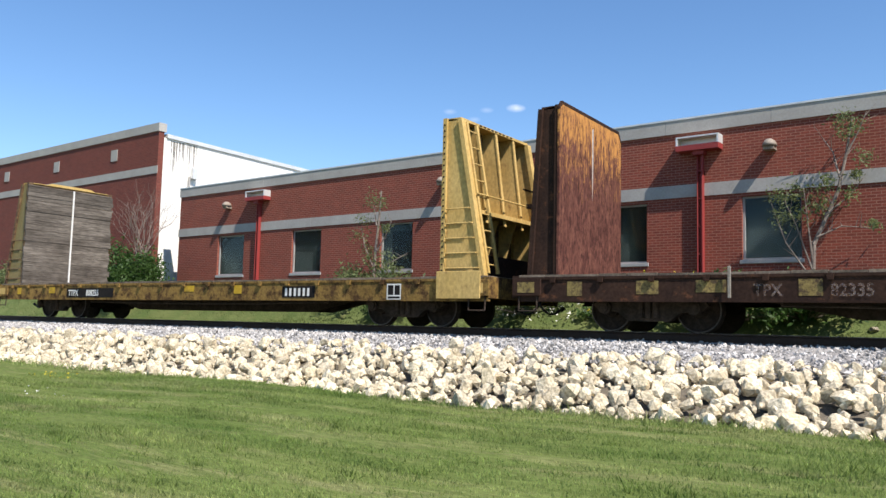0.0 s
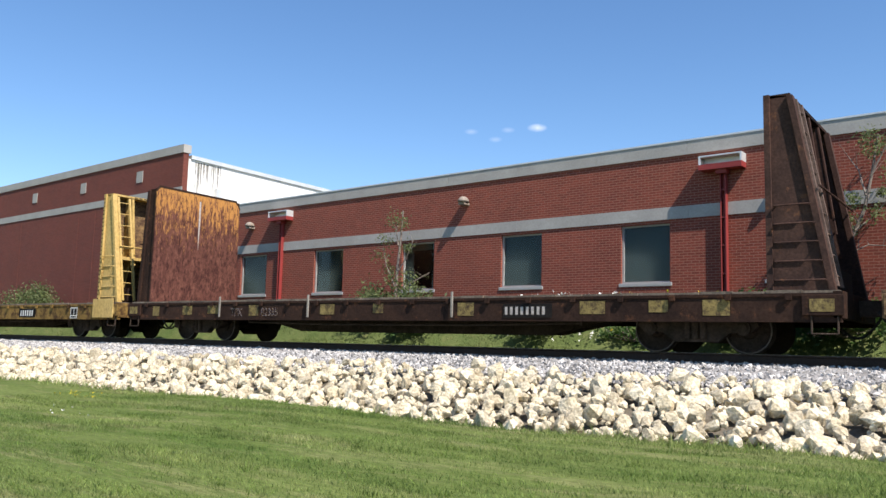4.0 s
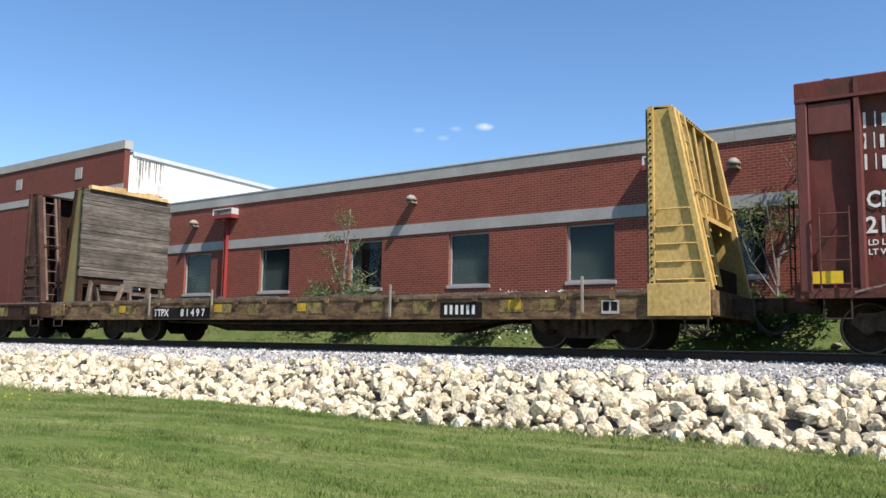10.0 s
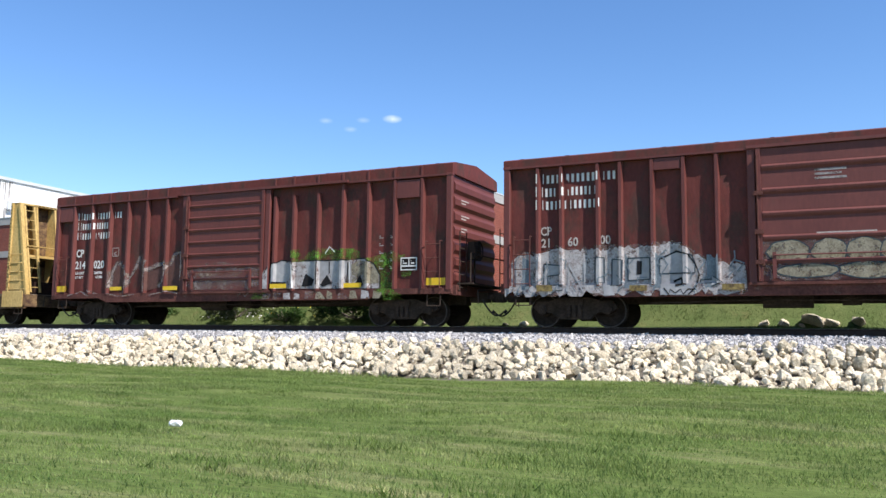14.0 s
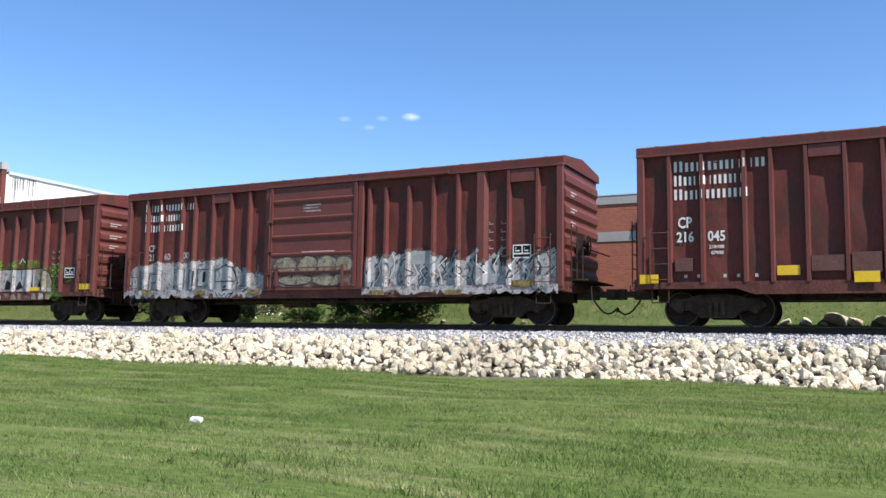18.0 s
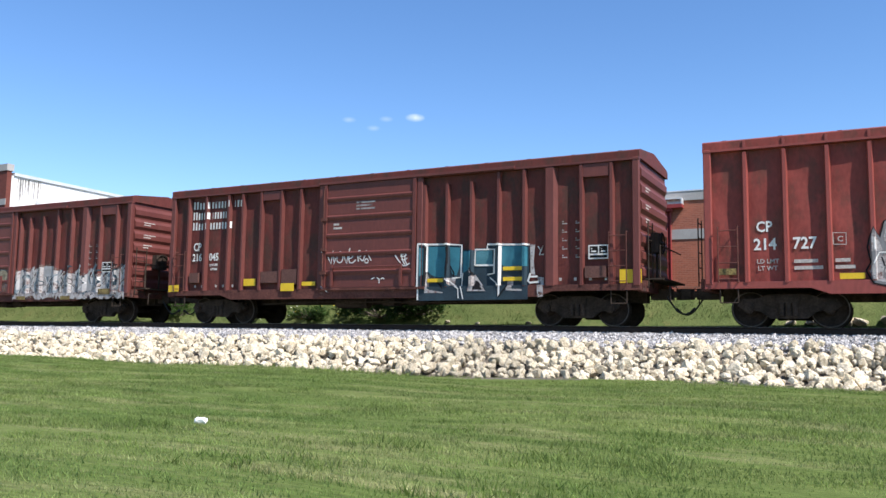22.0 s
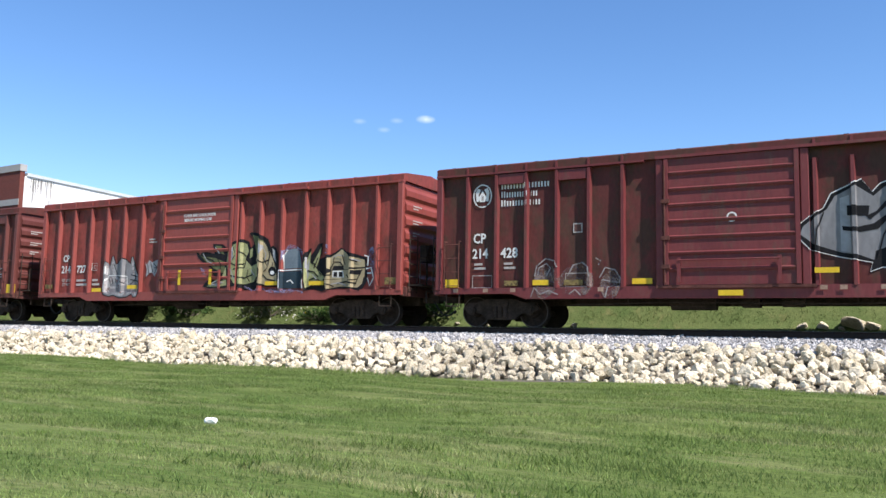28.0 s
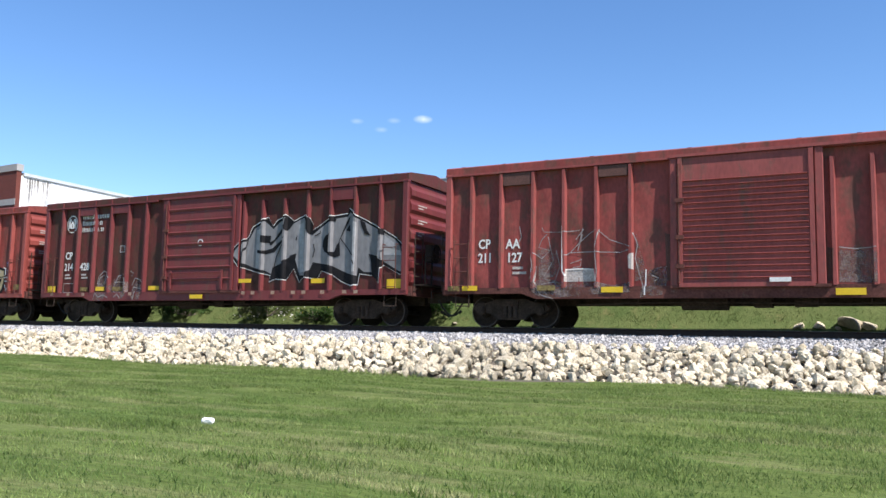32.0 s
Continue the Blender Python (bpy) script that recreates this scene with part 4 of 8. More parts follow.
def frame_shape(bm):
    out = [(-1.12, 0.50), (-1.05, 0.60), (-0.72, 0.66), (-0.42, 0.76), (0.42, 0.76), (0.72, 0.66), (1.05, 0.60), (1.12, 0.50), (1.0, 0.40), (0.74, 0.38), (0.60, 0.36), (0.40, 0.20), (-0.40, 0.20), (-0.60, 0.36), (-0.74, 0.38), (-1.0, 0.40)]
    prism(bm, out, "y", -1.10, -0.92)
    for s in (-1, 1):
        rod(bm, (s * 0.865, -1.17, 0.45), (s * 0.865, -1.08, 0.45), 0.13, 14)
        rod(bm, (s * 0.865, -1.20, 0.45), (s * 0.865, -1.16, 0.45), 0.085, 10)
        box(bm, s * 0.865 - 0.15, s * 0.865 + 0.15, -1.13, -0.9, 0.56, 0.66)
    box(bm, -0.24, 0.24, -1.16, -0.9, 0.56, 0.70)
    for i in (-1, 0, 1):
        rod(bm, (i * 0.15, -1.12, 0.26), (i * 0.15, -1.12, 0.56), 0.065, 8)


def bolster_shape(bm):
    box(bm, -0.2, 0.2, -0.92, 0.92, 0.45, 0.78)
    for s in (-1, 1):
        box(bm, s * 0.42 - 0.03, s * 0.42 + 0.03, -0.85, 0.85, 0.38, 0.5)


def bogie(car, x):
    t = shared("bogie_bolster", "bolster", bolster_shape, M["truck"], car, pose(x, 0, 0), "black cast steel bogie")
    shared("side_frame", "frame", frame_shape, M["truck"], t)
    shared("side_frame", "frame", frame_shape, M["truck"], t, pose(0, 0, 0, 0, 0, 180))
    for s in (-0.865, 0.865):
        w = shared("wheelset", "wheelset", wheelset_shape, [M["wheel"], M["rim"]], car, pose(x + s, 0, 0.42), "steel wheelset with a worn bright rim")
        WHEELS.append((w, x + s))


def coupler_shape(bm):
    box(bm, -0.1, 0.45, -0.14, 0.14, 0.70, 0.98)
    box(bm, 0.45, 0.72, -0.09, 0.09, 0.76, 0.92)
    prism(bm, [(0.70, -0.13), (0.92, -0.15), (1.0, -0.04), (0.93, 0.04), (0.86, 0.12), (0.70, 0.14)], "z", 0.70, 0.98)
    rod(bm, (0.62, -0.02, 0.9), (0.62, -0.5, 1.02), 0.014)
    rod(bm, (0.62, -0.5, 1.02), (0.62, -1.25, 0.98), 0.014)
    rod(bm, (0.62, -1.25, 0.98), (0.66, -1.3, 0.62), 0.014)


def hose_shape(bm):
    pts = [(0.35 + 0.62 * t, -0.32 + 0.12 * t, 0.78 - 0.46 * math.sin(math.pi * min(t * 0.72, 1))) for t in np.linspace(0, 1, 9)]
    pipe(bm, pts, 0.026, 6)
    rod(bm, (0.97, -0.2, 0.40), (1.03, -0.16, 0.47), 0.045, 8)


def couple(car, x, side):
    m = pose(x, 0, 0, 0, 0, 0 if side > 0 else 180)
    c = shared("coupler", "coupler", coupler_shape, M["truck"], car, m, "black knuckle coupler")
    shared("air_hose", "hose", hose_shape, M["hose"], c, None, "black rubber air hose")


def text_mesh(body, size):
    curve = bpy.data.curves.new("lettering", "FONT")
    curve.body, curve.size, curve.extrude, curve.align_x = body, size, 0.001, "LEFT"
    curve.resolution_u, curve.offset = 2, 0.022 * size
    ob = bpy.data.objects.new("lettering", curve)
    scene.collection.objects.link(ob)
    me = bpy.data.meshes.new_from_object(ob)
    bpy.data.objects.remove(ob)
    bpy.data.curves.remove(curve)
    return me


class Side:
    """The camera's side of a car: its panels and ribs as stretches along it, each with the y of its face."""

    def __init__(self, car, xc, stretches):
        self.car, self.xc, self.stretches, self.layer = car, xc, stretches, 0
        self.sill = len(stretches) > 1

    def y_at(self, x):
        for a, b, y, y2 in self.stretches:
            if a <= x <= b:
                return min(y, y2)
        return self.stretches[0][2]

    def paint(self, name, polys, material, label="", lift=None):
        """Lays painted shapes, given along the train and in height, on panels and ribs alike."""
        self.layer += 1
        off = 0.001 + 0.0007 * self.layer if lift is None else lift
        bm = bmesh.new()
        jobs = [(p, self.stretches) for p in polys]
        if self.sill:
            flat = [(self.stretches[0][0], self.stretches[-1][1], -1.617, -1.617)]
            jobs = [(clip(p, 1.044, 1, 1), self.stretches) for p in polys] + [(clip(p, 1.044, -1, 1), flat) for p in polys]
        for poly, stretches in jobs:
            for a, b, y, y2 in stretches:
                p = clip(clip(poly, a, 1), b, -1)
                if len(p) < 3:
                    continue
                vs = [bm.verts.new((x - self.xc, y + (y2 - y) * (x - a) / (b - a) - off, z)) for x, z in p]
                tris = tessellate([[Vector((x, z, 0)) for x, z in p]])
                for t in tris:
                    try:
                        bm.faces.new([vs[i] for i in t])
                    except ValueError:
                        pass
        bmesh.ops.remove_doubles(bm, verts=bm.verts, dist=0.0005)
        for f in bm.faces:
            f.normal_update()
            if f.normal.y > 0:
                f.normal_flip()
        for faces in islands(bm):
            index, co = {}, []
            for f in faces:
                for v in f.verts:
                    if v not in index:
                        index[v] = len(co)
                        co.append(v.co.copy())
            me = bpy.data.meshes.new(name)
            me.from_pydata(co, [], [[index[v] for v in f.verts] for f in faces])
            me.materials.append(material)
            placed(name, me, self.car, label)
        bm.free()

    def text(self, body, x, z, h, material, squeeze=1.0):
        me = text_mesh(body, h / 0.70)
        me.materials.clear()
        me.materials.append(material)
        return placed("lettering", me, self.car, "", pose(x - self.xc, self.y_at(x + 0.05) - 0.004 - 0.0007 * self.layer, z, 90) @ Matrix.Diagonal((squeeze, 1, 1, 1)))

    def blocks(self, x0, x1, z, h, n, material, gap=0.26, lead=1.0):
        """A word as plain upright bars, two to a letter."""
        w = (x1 - x0) / n
        polys = []
        for i in range(n):
            a, b, hh = x0 + i * w, x0 + (i + 1 - gap) * w, h * (lead if i == 0 else 1)
            t = (b - a) * 0.34
            # thinner where a rib's slanted flank takes the paint
            slant = any(abs(y - y2) > 0.02 and p < b + 0.02 and q > a - 0.02 for p, q, y, y2 in self.stretches)
            polys += [quad(a, a + t * 0.6, z, z + hh), quad(b - t * 0.5, b - t * 0.2, z, z + hh)] if slant else [quad(a, a + t, z, z + hh), quad(b - t, b, z, z + hh)]
        return self.paint("lettering", polys, material)

    def bars(self, x0, x1, z, h, material, rows=2):
        return self.paint("marking", [[(x0, z + i * h * 1.9), (x1 - 0.1 * (i % 2), z + i * h * 1.9), (x1 - 0.1 * (i % 2), z + h + i * h * 1.9), (x0, z + h + i * h * 1.9)] for i in range(rows)], material)

    def reflector(self, x, z, w=0.62, h=0.15, material=None):
        bm = bmesh.new()
        y = min(self.y_at(x - w / 2 + 0.02), self.y_at(x), self.y_at(x + w / 2 - 0.02))
        if self.sill and z - h / 2 < 1.04:
            y = min(y, -1.617)
        y -= 0.0007 * self.layer
        box(bm, x - w / 2 - self.xc, x + w / 2 - self.xc, y - 0.012, y - 0.002, z - h / 2, z + h / 2)
        return part("reflector", bm, material or M["yellow"], self.car, "yellow reflective strip")


def islands(bm):
    """The connected patches of a mesh, or all of it as one where there are many."""
    left, out = set(bm.faces), []
    while left:
        todo, found = [left.pop()], []
        while todo:
            f = todo.pop()
            found.append(f)
            for v in f.verts:
                for g in v.link_faces:
                    if g in left:
                        left.remove(g)
                        todo.append(g)
        out.append(found)
    return out if len(out) <= 45 else [list(bm.faces)]


def clip(poly, x, keep, axis=0):
    """The part of an outline on one side of a line across it."""
    out = []
    for p, q in zip(poly, poly[1:] + poly[:1]):
        a, b = (p[axis] - x) * keep, (q[axis] - x) * keep
        if a >= 0:
            out.append(p)
        if (a > 0 > b) or (a < 0 < b):
            t = a / (a - b)
            out.append((p[0] + t * (q[0] - p[0]), p[1] + t * (q[1] - p[1])))
    return out


def tessellate(loops):
    from mathutils import geometry
    return geometry.tessellate_polygon(loops)


def boxcar(x0, x1, ribs, door, slats, paint, label, short=None, plate=True, sill=0.74, tops=4.13, wide=(), deep=(), rise=0.0):
    """A boxcar between x0 and x1 along the train. ribs: their places; door: (xa, xb); short: the ribs with a low top begin there."""
    xc = (x0 + x1) / 2
    car = tagged(new("boxcar"), label, "boxcar", "boxcars of the train")
    CARS.append((car, xc))
    L = (x1 - x0) / 2
    P = M[paint]
    yp, yr = -1.51, -1.635
    bm = bmesh.new()
    box(bm, -L + 0.06, L - 0.06, yp + 0.04, 1.51, 1.0, 4.22)
    part("body", bm, P, car, "plain steel body shell")
    # the camera's side: thin sheet, slightly buckled
    nx, nz = 150, 22
    gx, gz = np.meshgrid(np.linspace(-L + 0.065, L - 0.065, nx), np.linspace(1.0, 4.21, nz), indexing="ij")
    ph = xc * 1.7
    dent = 0.006 * (np.sin(gx * 7.1 + ph + 1.8 * np.sin(gz * 2.1 + ph)) + np.sin(gz * 3.7 + gx * 2.3 + ph)) + 0.004 * np.sin(gx * 13.0 + gz * 5.0 + 2 * ph)
    idx = np.arange(nx * nz).reshape(nx, nz)
    quads = np.stack([idx[:-1, :-1], idx[1:, :-1], idx[1:, 1:], idx[:-1, 1:]], -1).reshape(-1, 4)
    skin = quick("side_panel", np.stack([gx, yp - 0.004 + 0.014 + dent, gz], -1).reshape(-1, 3), quads, M[paint + "_panel"], car, "slightly buckled steel side sheet")
    skin.data.polygons.foreach_set("use_smooth", [True] * len(skin.data.polygons))
    # ribs, each a pressed steel hat
    for x in ribs:
        w = 0.19 if x in wide else 0.065
        top = tops if short is None or x < short or x > x1 - 4.2 else 3.92
        bm = bmesh.new()
        prism(bm, [(x - xc - w, yp), (x - xc - w * 0.55, yr), (x - xc + w * 0.55, yr), (x - xc + w, yp)], "z", 1.02, top)
        part("side_rib", bm, P, car)
    # corner posts
    for s in (-1, 1):
        bm = bmesh.new()
        box(bm, s * (L - 0.10) - 0.09, s * (L - 0.10) + 0.09, yr, -1.5, 0.98, 4.22)
        part("corner_post", bevelled(bm, 0.02), P, car)
    # top plate and roof
    bm = bmesh.new()
    segs = [(-L, L)] if not plate else [(-L, door[0] - xc - 0.5), (door[1] - xc + 2.9, L)]
    for a, b in segs:
        box(bm, a, b, -1.645, -1.50, 4.15, 4.20)
        part("eave_angle", bm, P, car)
        bm = bmesh.new()
    bm.free()
    bm = bmesh.new()
    prism(bm, [(-1.62, 4.20), (-1.62, 4.38 + rise), (-1.50, 4.43 + rise), (0, 4.60 + rise), (1.50, 4.43 + rise), (1.62, 4.38 + rise), (1.62, 4.20)], "x", -L, L)
    roof = part("roof", bm, M[paint + "_panel"], car, "shallow peaked steel roof")
    for i in range(13):
        x = -L + 0.5 + (2 * L - 1) * i / 12
        bm = bmesh.new()
        prism(bm, [(-1.56, 4.412 + rise), (0, 4.602 + rise), (1.56, 4.412 + rise), (1.56, 4.424 + rise), (0, 4.614 + rise), (-1.56, 4.424 + rise)], "x", x - 0.05, x + 0.05)
        part("roof_rib", bm, P, roof)
    # short straps on the roof's side, over the ribs
    if plate:
        for x in ribs:
            bm = bmesh.new()
            box(bm, x - xc - 0.03, x - xc + 0.03, -1.645, -1.622, 4.205, 4.37 + rise)
            part("roof_strap", bm, P, roof)
    # side sill
    bm = bmesh.new()
    for q in (-1, 1):
        pts = [(-L, 0.88), (-L + 2.3, 0.88), (-L + 2.7, sill), (L - 2.7, sill), (L - 2.3, 0.88), (L, 0.88), (L, 1.04), (-L, 1.04)]
        prism(bm, pts, "y", q * 1.50, q * 1.615)
    part("side_sill", bm, M["grime"] if paint not in ("paint_red", "paint_crimson") else P, car, "steel side sill")
    # door with its tracks, posts, ribs and lock bars
    a, b = door[0] - xc, door[1] - xc
    bm = bmesh.new()
    box(bm, a, b, -1.645, yp - 0.003, 1.06, 4.16)
    d = part("door", bm, P, car, "sliding steel door")
    n = slats
    z0, z1 = (1.25, 4.0) if n < 12 else (1.15, 3.65)
    for i in range(n):
        z = z0 + (z1 - z0) * (i + 0.5) / n
        h = (z1 - z0) / n * (0.1 if n > 12 else 0.09)
        bm = bmesh.new()
        prism(bm, [(-1.644, z - h * 2.2), (-1.68, z - h), (-1.69, z), (-1.68, z + h * 0.5), (-1.644, z + h)], "x", a + 0.12, b - 0.12)
        part("door_rib", bm, P, d)
    for x in (a + 0.05, b - 0.05):
        bm = bmesh.new()
        box(bm, x - 0.05, x + 0.05, -1.69, -1.646, 1.06, 4.16)
        part("door_stile", bm, P, d)
    bm = bmesh.new()
    rod(bm, (a + 0.02, -1.72, 1.1), (a + 0.02, -1.72, 4.0), 0.022)
    for z in (1.5, 2.2, 3.1):
        box(bm, a - 0.06, a + 0.14, -1.75, -1.69, z - 0.05, z + 0.05)
    part("lock_bar", bm, M["grime"], d, "dark lock bar")
    bm = bmesh.new()
    if n < 12:
        for x in (a + 0.35, b - 0.45):
            box(bm, x - 0.04, x + 0.04, -1.73, -1.69, 1.12, 1.72)
        rod(bm, (a + 0.35, -1.735, 1.65), (b - 0.45, -1.735, 1.65), 0.018)
    else:
        box(bm, a + 0.02, b - 0.02, -1.71, -1.69, 1.0, 1.1)
    part("door_gear", bm, P, d)
    bm = bmesh.new()
    box(bm, a - 0.2, min(b + 3.0, L - 0.4), -1.70, -1.62, 4.17, 4.24)
    part("door_track", bm, P, car, "door track under the eave")
    bm = bmesh.new()
    box(bm, a - 0.2, b + 0.3, -1.68, -1.617, 0.98, 1.05)
    part("door_track", bm, M["grime"], car)
    for x in (a - 0.11, b + 0.11):
        bm = bmesh.new()
        box(bm, x - 0.09, x + 0.09, -1.66, yp - 0.002, 1.03, 4.16)
        part("door_post", bevelled(bm, 0.015), P, car)
    # sunk panels near the ends
    for xa, xb, za, zb in deep:
        bm = bmesh.new()
        box(bm, xa - xc, xb - xc, yr + 0.02, yp - 0.001, za, zb)
        part("panel_header", bm, M["patch"] if paint == "paint_rust" or zb < 2 else P, car, "steel header plate")
    # pressed ends
    for s in (-1, 1):
        bm = bmesh.new()
        wave = [(s * (L - 0.09), 1.14)]
        for i in range(7):
            z = 1.35 + i * 0.42
            wave += [(s * (L - 0.055), z - 0.2), (s * (L + 0.008), z - 0.10), (s * (L + 0.008), z + 0.06), (s * (L - 0.055), z + 0.17)]
        prism(bm, wave + [(s * (L - 0.09), 4.2)], "y", -1.44, 1.44)
        e = part("car_end", bm, P, car, "pressed steel end with horizontal ribs")
        bm = bmesh.new()
        box(bm, s * L - 0.10, s * L + 0.10, -1.52, 1.52, 0.85, 1.12)
        part("end_sill", bm, M["grime"], e)
        # end ladder and hand rails
        bm = bmesh.new()
        for y in (-1.45, -1.0):
            rod(bm, (s * (L + 0.16), y, 0.95), (s * (L + 0.16), y, 2.6), 0.016)
        for i in range(5):
            rod(bm, (s * (L + 0.16), -1.45, 1.05 + 0.36 * i), (s * (L + 0.16), -1.0, 1.05 + 0.36 * i), 0.014)
        part("end_ladder", bm, M["truck"], e, "dark end ladder")
        bm = bmesh.new()
        x = s * (L - 0.55)
        for q in (-0.22, 0.22):
            rod(bm, (x + q, -1.70, 1.02), (x + q, -1.70, 2.35), 0.014)
            for z in (1.05, 2.33):
                rod(bm, (x + q, -1.70, z), (x + q, -1.56, z), 0.014)
        for i in range(4):
            rod(bm, (x - 0.22, -1.70, 1.1 + 0.38 * i), (x + 0.22, -1.70, 1.1 + 0.38 * i), 0.013)
        part("side_ladder", bm, M["grime"], car, "steel ladder on the side")
        bm = bmesh.new()
        pipe(bm, [(x - 0.2, -1.58, 0.95), (x - 0.2, -1.6, 0.55), (x + 0.2, -1.6, 0.55), (x + 0.2, -1.58, 0.95)], 0.016)
        part("step", bm, M["truck"], car, "dark stirrup step")
        couple(car, s * L, s)
        for z, w in ((3.42, 0.5), (2.98, 0.55), (2.62, 0.4)):
            for q, k in ((0, 0.6), (0.08, 1.0)):
                bm = bmesh.new()
                box(bm, min(s * (L + 0.009), s * (L + 0.013)), max(s * (L + 0.009), s * (L + 0.013)), -1.05, -1.05 + w * k, z + q, z + q + 0.035)
                part("marking", bm, M["old_letter"], e)
    # brake gear on the right-hand end
    bm = bmesh.new()
    rod(bm, (L + 0.22, -0.35, 2.15), (L + 0.27, -0.35, 2.15), 0.05, 8)
    for i in range(16):
        p, q = math.tau * i / 16, math.tau * (i + 1) / 16
        rod(bm, (L + 0.26, -0.35 + 0.27 * math.cos(p), 2.15 + 0.27 * math.sin(p)), (L + 0.26, -0.35 + 0.27 * math.cos(q), 2.15 + 0.27 * math.sin(q)), 0.02)
    for i in range(4):
        p = math.tau * i / 4
        rod(bm, (L + 0.25, -0.35, 2.15), (L + 0.26, -0.35 + 0.27 * math.cos(p), 2.15 + 0.27 * math.sin(p)), 0.016)
    part("brake_wheel", bm, M["truck"], car, "black hand brake wheel")
    bm = bmesh.new()
    box(bm, L + 0.02, L + 0.22, -0.6, -0.1, 1.9, 2.4)
    box(bm, L + 0.02, L + 0.5, -1.3, 1.3, 1.15, 1.19)
    rod(bm, (L + 0.12, -0.35, 1.2), (L + 0.12, -0.35, 1.9), 0.03)
    rod(bm, (L + 0.4, -1.25, 1.2), (L + 0.4, -1.25, 2.0), 0.018)
    rod(bm, (L + 0.4, -1.25, 2.0), (L + 0.4, 1.25, 2.0), 0.018)
    part("brake_platform", bm, M["truck"], car, "black brake platform and housing")
    # underframe
    bm = bmesh.new()
    box(bm, -L + 0.2, L - 0.2, -0.18, 0.18, 0.62, 1.0)
    for x in (-3.2, -1.1, 1.1, 3.2):
        box(bm, x - 0.06, x + 0.06, -1.5, 1.5, 0.78, 0.99)
    part("centre_sill", bm, M["truck"], car, "black underframe")
    bm = bmesh.new()
    rod(bm, (-1.6, -0.75, 0.68), (-0.5, -0.75, 0.68), 0.2, 12)
    rod(bm, (1.0, -0.9, 0.70), (1.5, -0.9, 0.70), 0.15, 10)
    box(bm, 0.1, 0.5, -0.95, -0.5, 0.55, 0.8)
    pipe(bm, [(-4.2, -1.2, 0.60), (-1.6, -1.2, 0.66), (2.2, -1.2, 0.62), (4.6, -1.2, 0.68)], 0.02)
    for x in (-2.6, 2.6, 3.4):
        rod(bm, (x, -1.2, 0.62), (x, -1.2, 0.95), 0.018)
    part("brake_gear", bm, M["truck"], car, "black air tanks and brake rods")
    for s in (-1, 1):
        bogie(car, s * (L - 1.78))
    # stretches of the camera's side, for paint
    cut = []
    for x in ribs:
        w = 0.19 if x in wide else 0.065
        cut += [(x - w, x - w * 0.55, yp, yr), (x - w * 0.55, x + w * 0.55, yr, yr), (x + w * 0.55, x + w, yr, yp)]
    cut += [(door[0], door[1], -1.645, -1.645), (door[0] - 0.2, door[0] - 0.002, -1.66, -1.66), (door[1] + 0.002, door[1] + 0.2, -1.66, -1.66)]
    st, x = [], x0 + 0.02
    for a, b, y, y2 in sorted(cut):
        if a < x:
            continue
        if a > x:
            st.append((x, a, yp, yp))
        st.append((a, b, y, y2))
        x = b
    st.append((x, x1 - 0.02, yp, yp))
    return Side(car, xc, st)


def blob(cx, cz, w, h, n=12, jag=0.12, seed=0):
    r = random.Random(seed)
    return [(cx + w * math.cos(math.tau * i / n) * (1 + r.uniform(-jag, jag)), cz + h * math.sin(math.tau * i / n) * (1 + r.uniform(-jag, jag))) for i in range(n)]


def quad(x0, x1, z0, z1, slant=0.0):
    return [(x0, z0), (x1, z0), (x1 + slant, z1), (x0 + slant, z1)]


def stroke(points, w):
    """A brush line as quads that share their corners."""
    n, rim = len(points), []
    for i, (x, z) in enumerate(points):
        p, q = points[max(i - 1, 0)], points[min(i + 1, n - 1)]
        d = math.hypot(q[0] - p[0], q[1] - p[1]) or 1
        rim.append(((x - (q[1] - p[1]) / d * w / 2, z + (q[0] - p[0]) / d * w / 2), (x + (q[1] - p[1]) / d * w / 2, z - (q[0] - p[0]) / d * w / 2)))
    return [[a[0], a[1], b[1], b[0]] for a, b in zip(rim, rim[1:])]


def ragged_band(tops, foot, seed):
    """A painted band whose upper edge is torn and uneven."""
    r, line = random.Random(seed), []
    xs, zs = [p[0] for p in tops], [p[1] for p in tops]
    x = xs[0]
    while x < xs[-1]:
        line.append((x, float(np.interp(x, xs, zs)) + r.choice((-0.05, -0.02, 0.0, 0.02, 0.03)) + r.uniform(-0.02, 0.02)))
        x += r.uniform(0.03, 0.11)
    under = []
    while x > xs[0]:
        under.append((min(x, xs[-1]), foot + r.choice((0.0, 0.0, 0.03, 0.08, 0.15))))
        x -= r.uniform(0.05, 0.2)
    return [(xs[0], foot)] + line + under


def name_block(s, x, z, w=2.15, h=0.215, step=0.345, mats="letter"):
    for i, (n, k) in enumerate(((8, 1.0), (7, 0.76), (7, 0.82))):
        s.blocks(x, x + w * k, z - i * step, h, n, M[mats], lead=1.2)


def data_box(s, x, z):
    s.paint("data_panel", [quad(x, x + 0.52, z, z + 0.36)], M["letter"])
    s.paint("data_panel", [quad(x + 0.03, x + 0.25, z + 0.14, z + 0.33), quad(x + 0.28, x + 0.49, z + 0.14, z + 0.33), quad(x + 0.03, x + 0.49, z + 0.03, z + 0.10)], M["black_panel"])
    s.bars(x + 0.07, x + 0.2, z + 0.18, 0.035, M["letter"])
    s.bars(x + 0.33, x + 0.44, z + 0.18, 0.035, M["letter"])
    for k in range(10):
        s.bars(x - 0.7 + (k % 2) * 0.36, x - 0.56 + (k % 2) * 0.36, z + 0.05 + 0.11 * (k // 2) * 2, 0.028, M["g_thin"], 2)


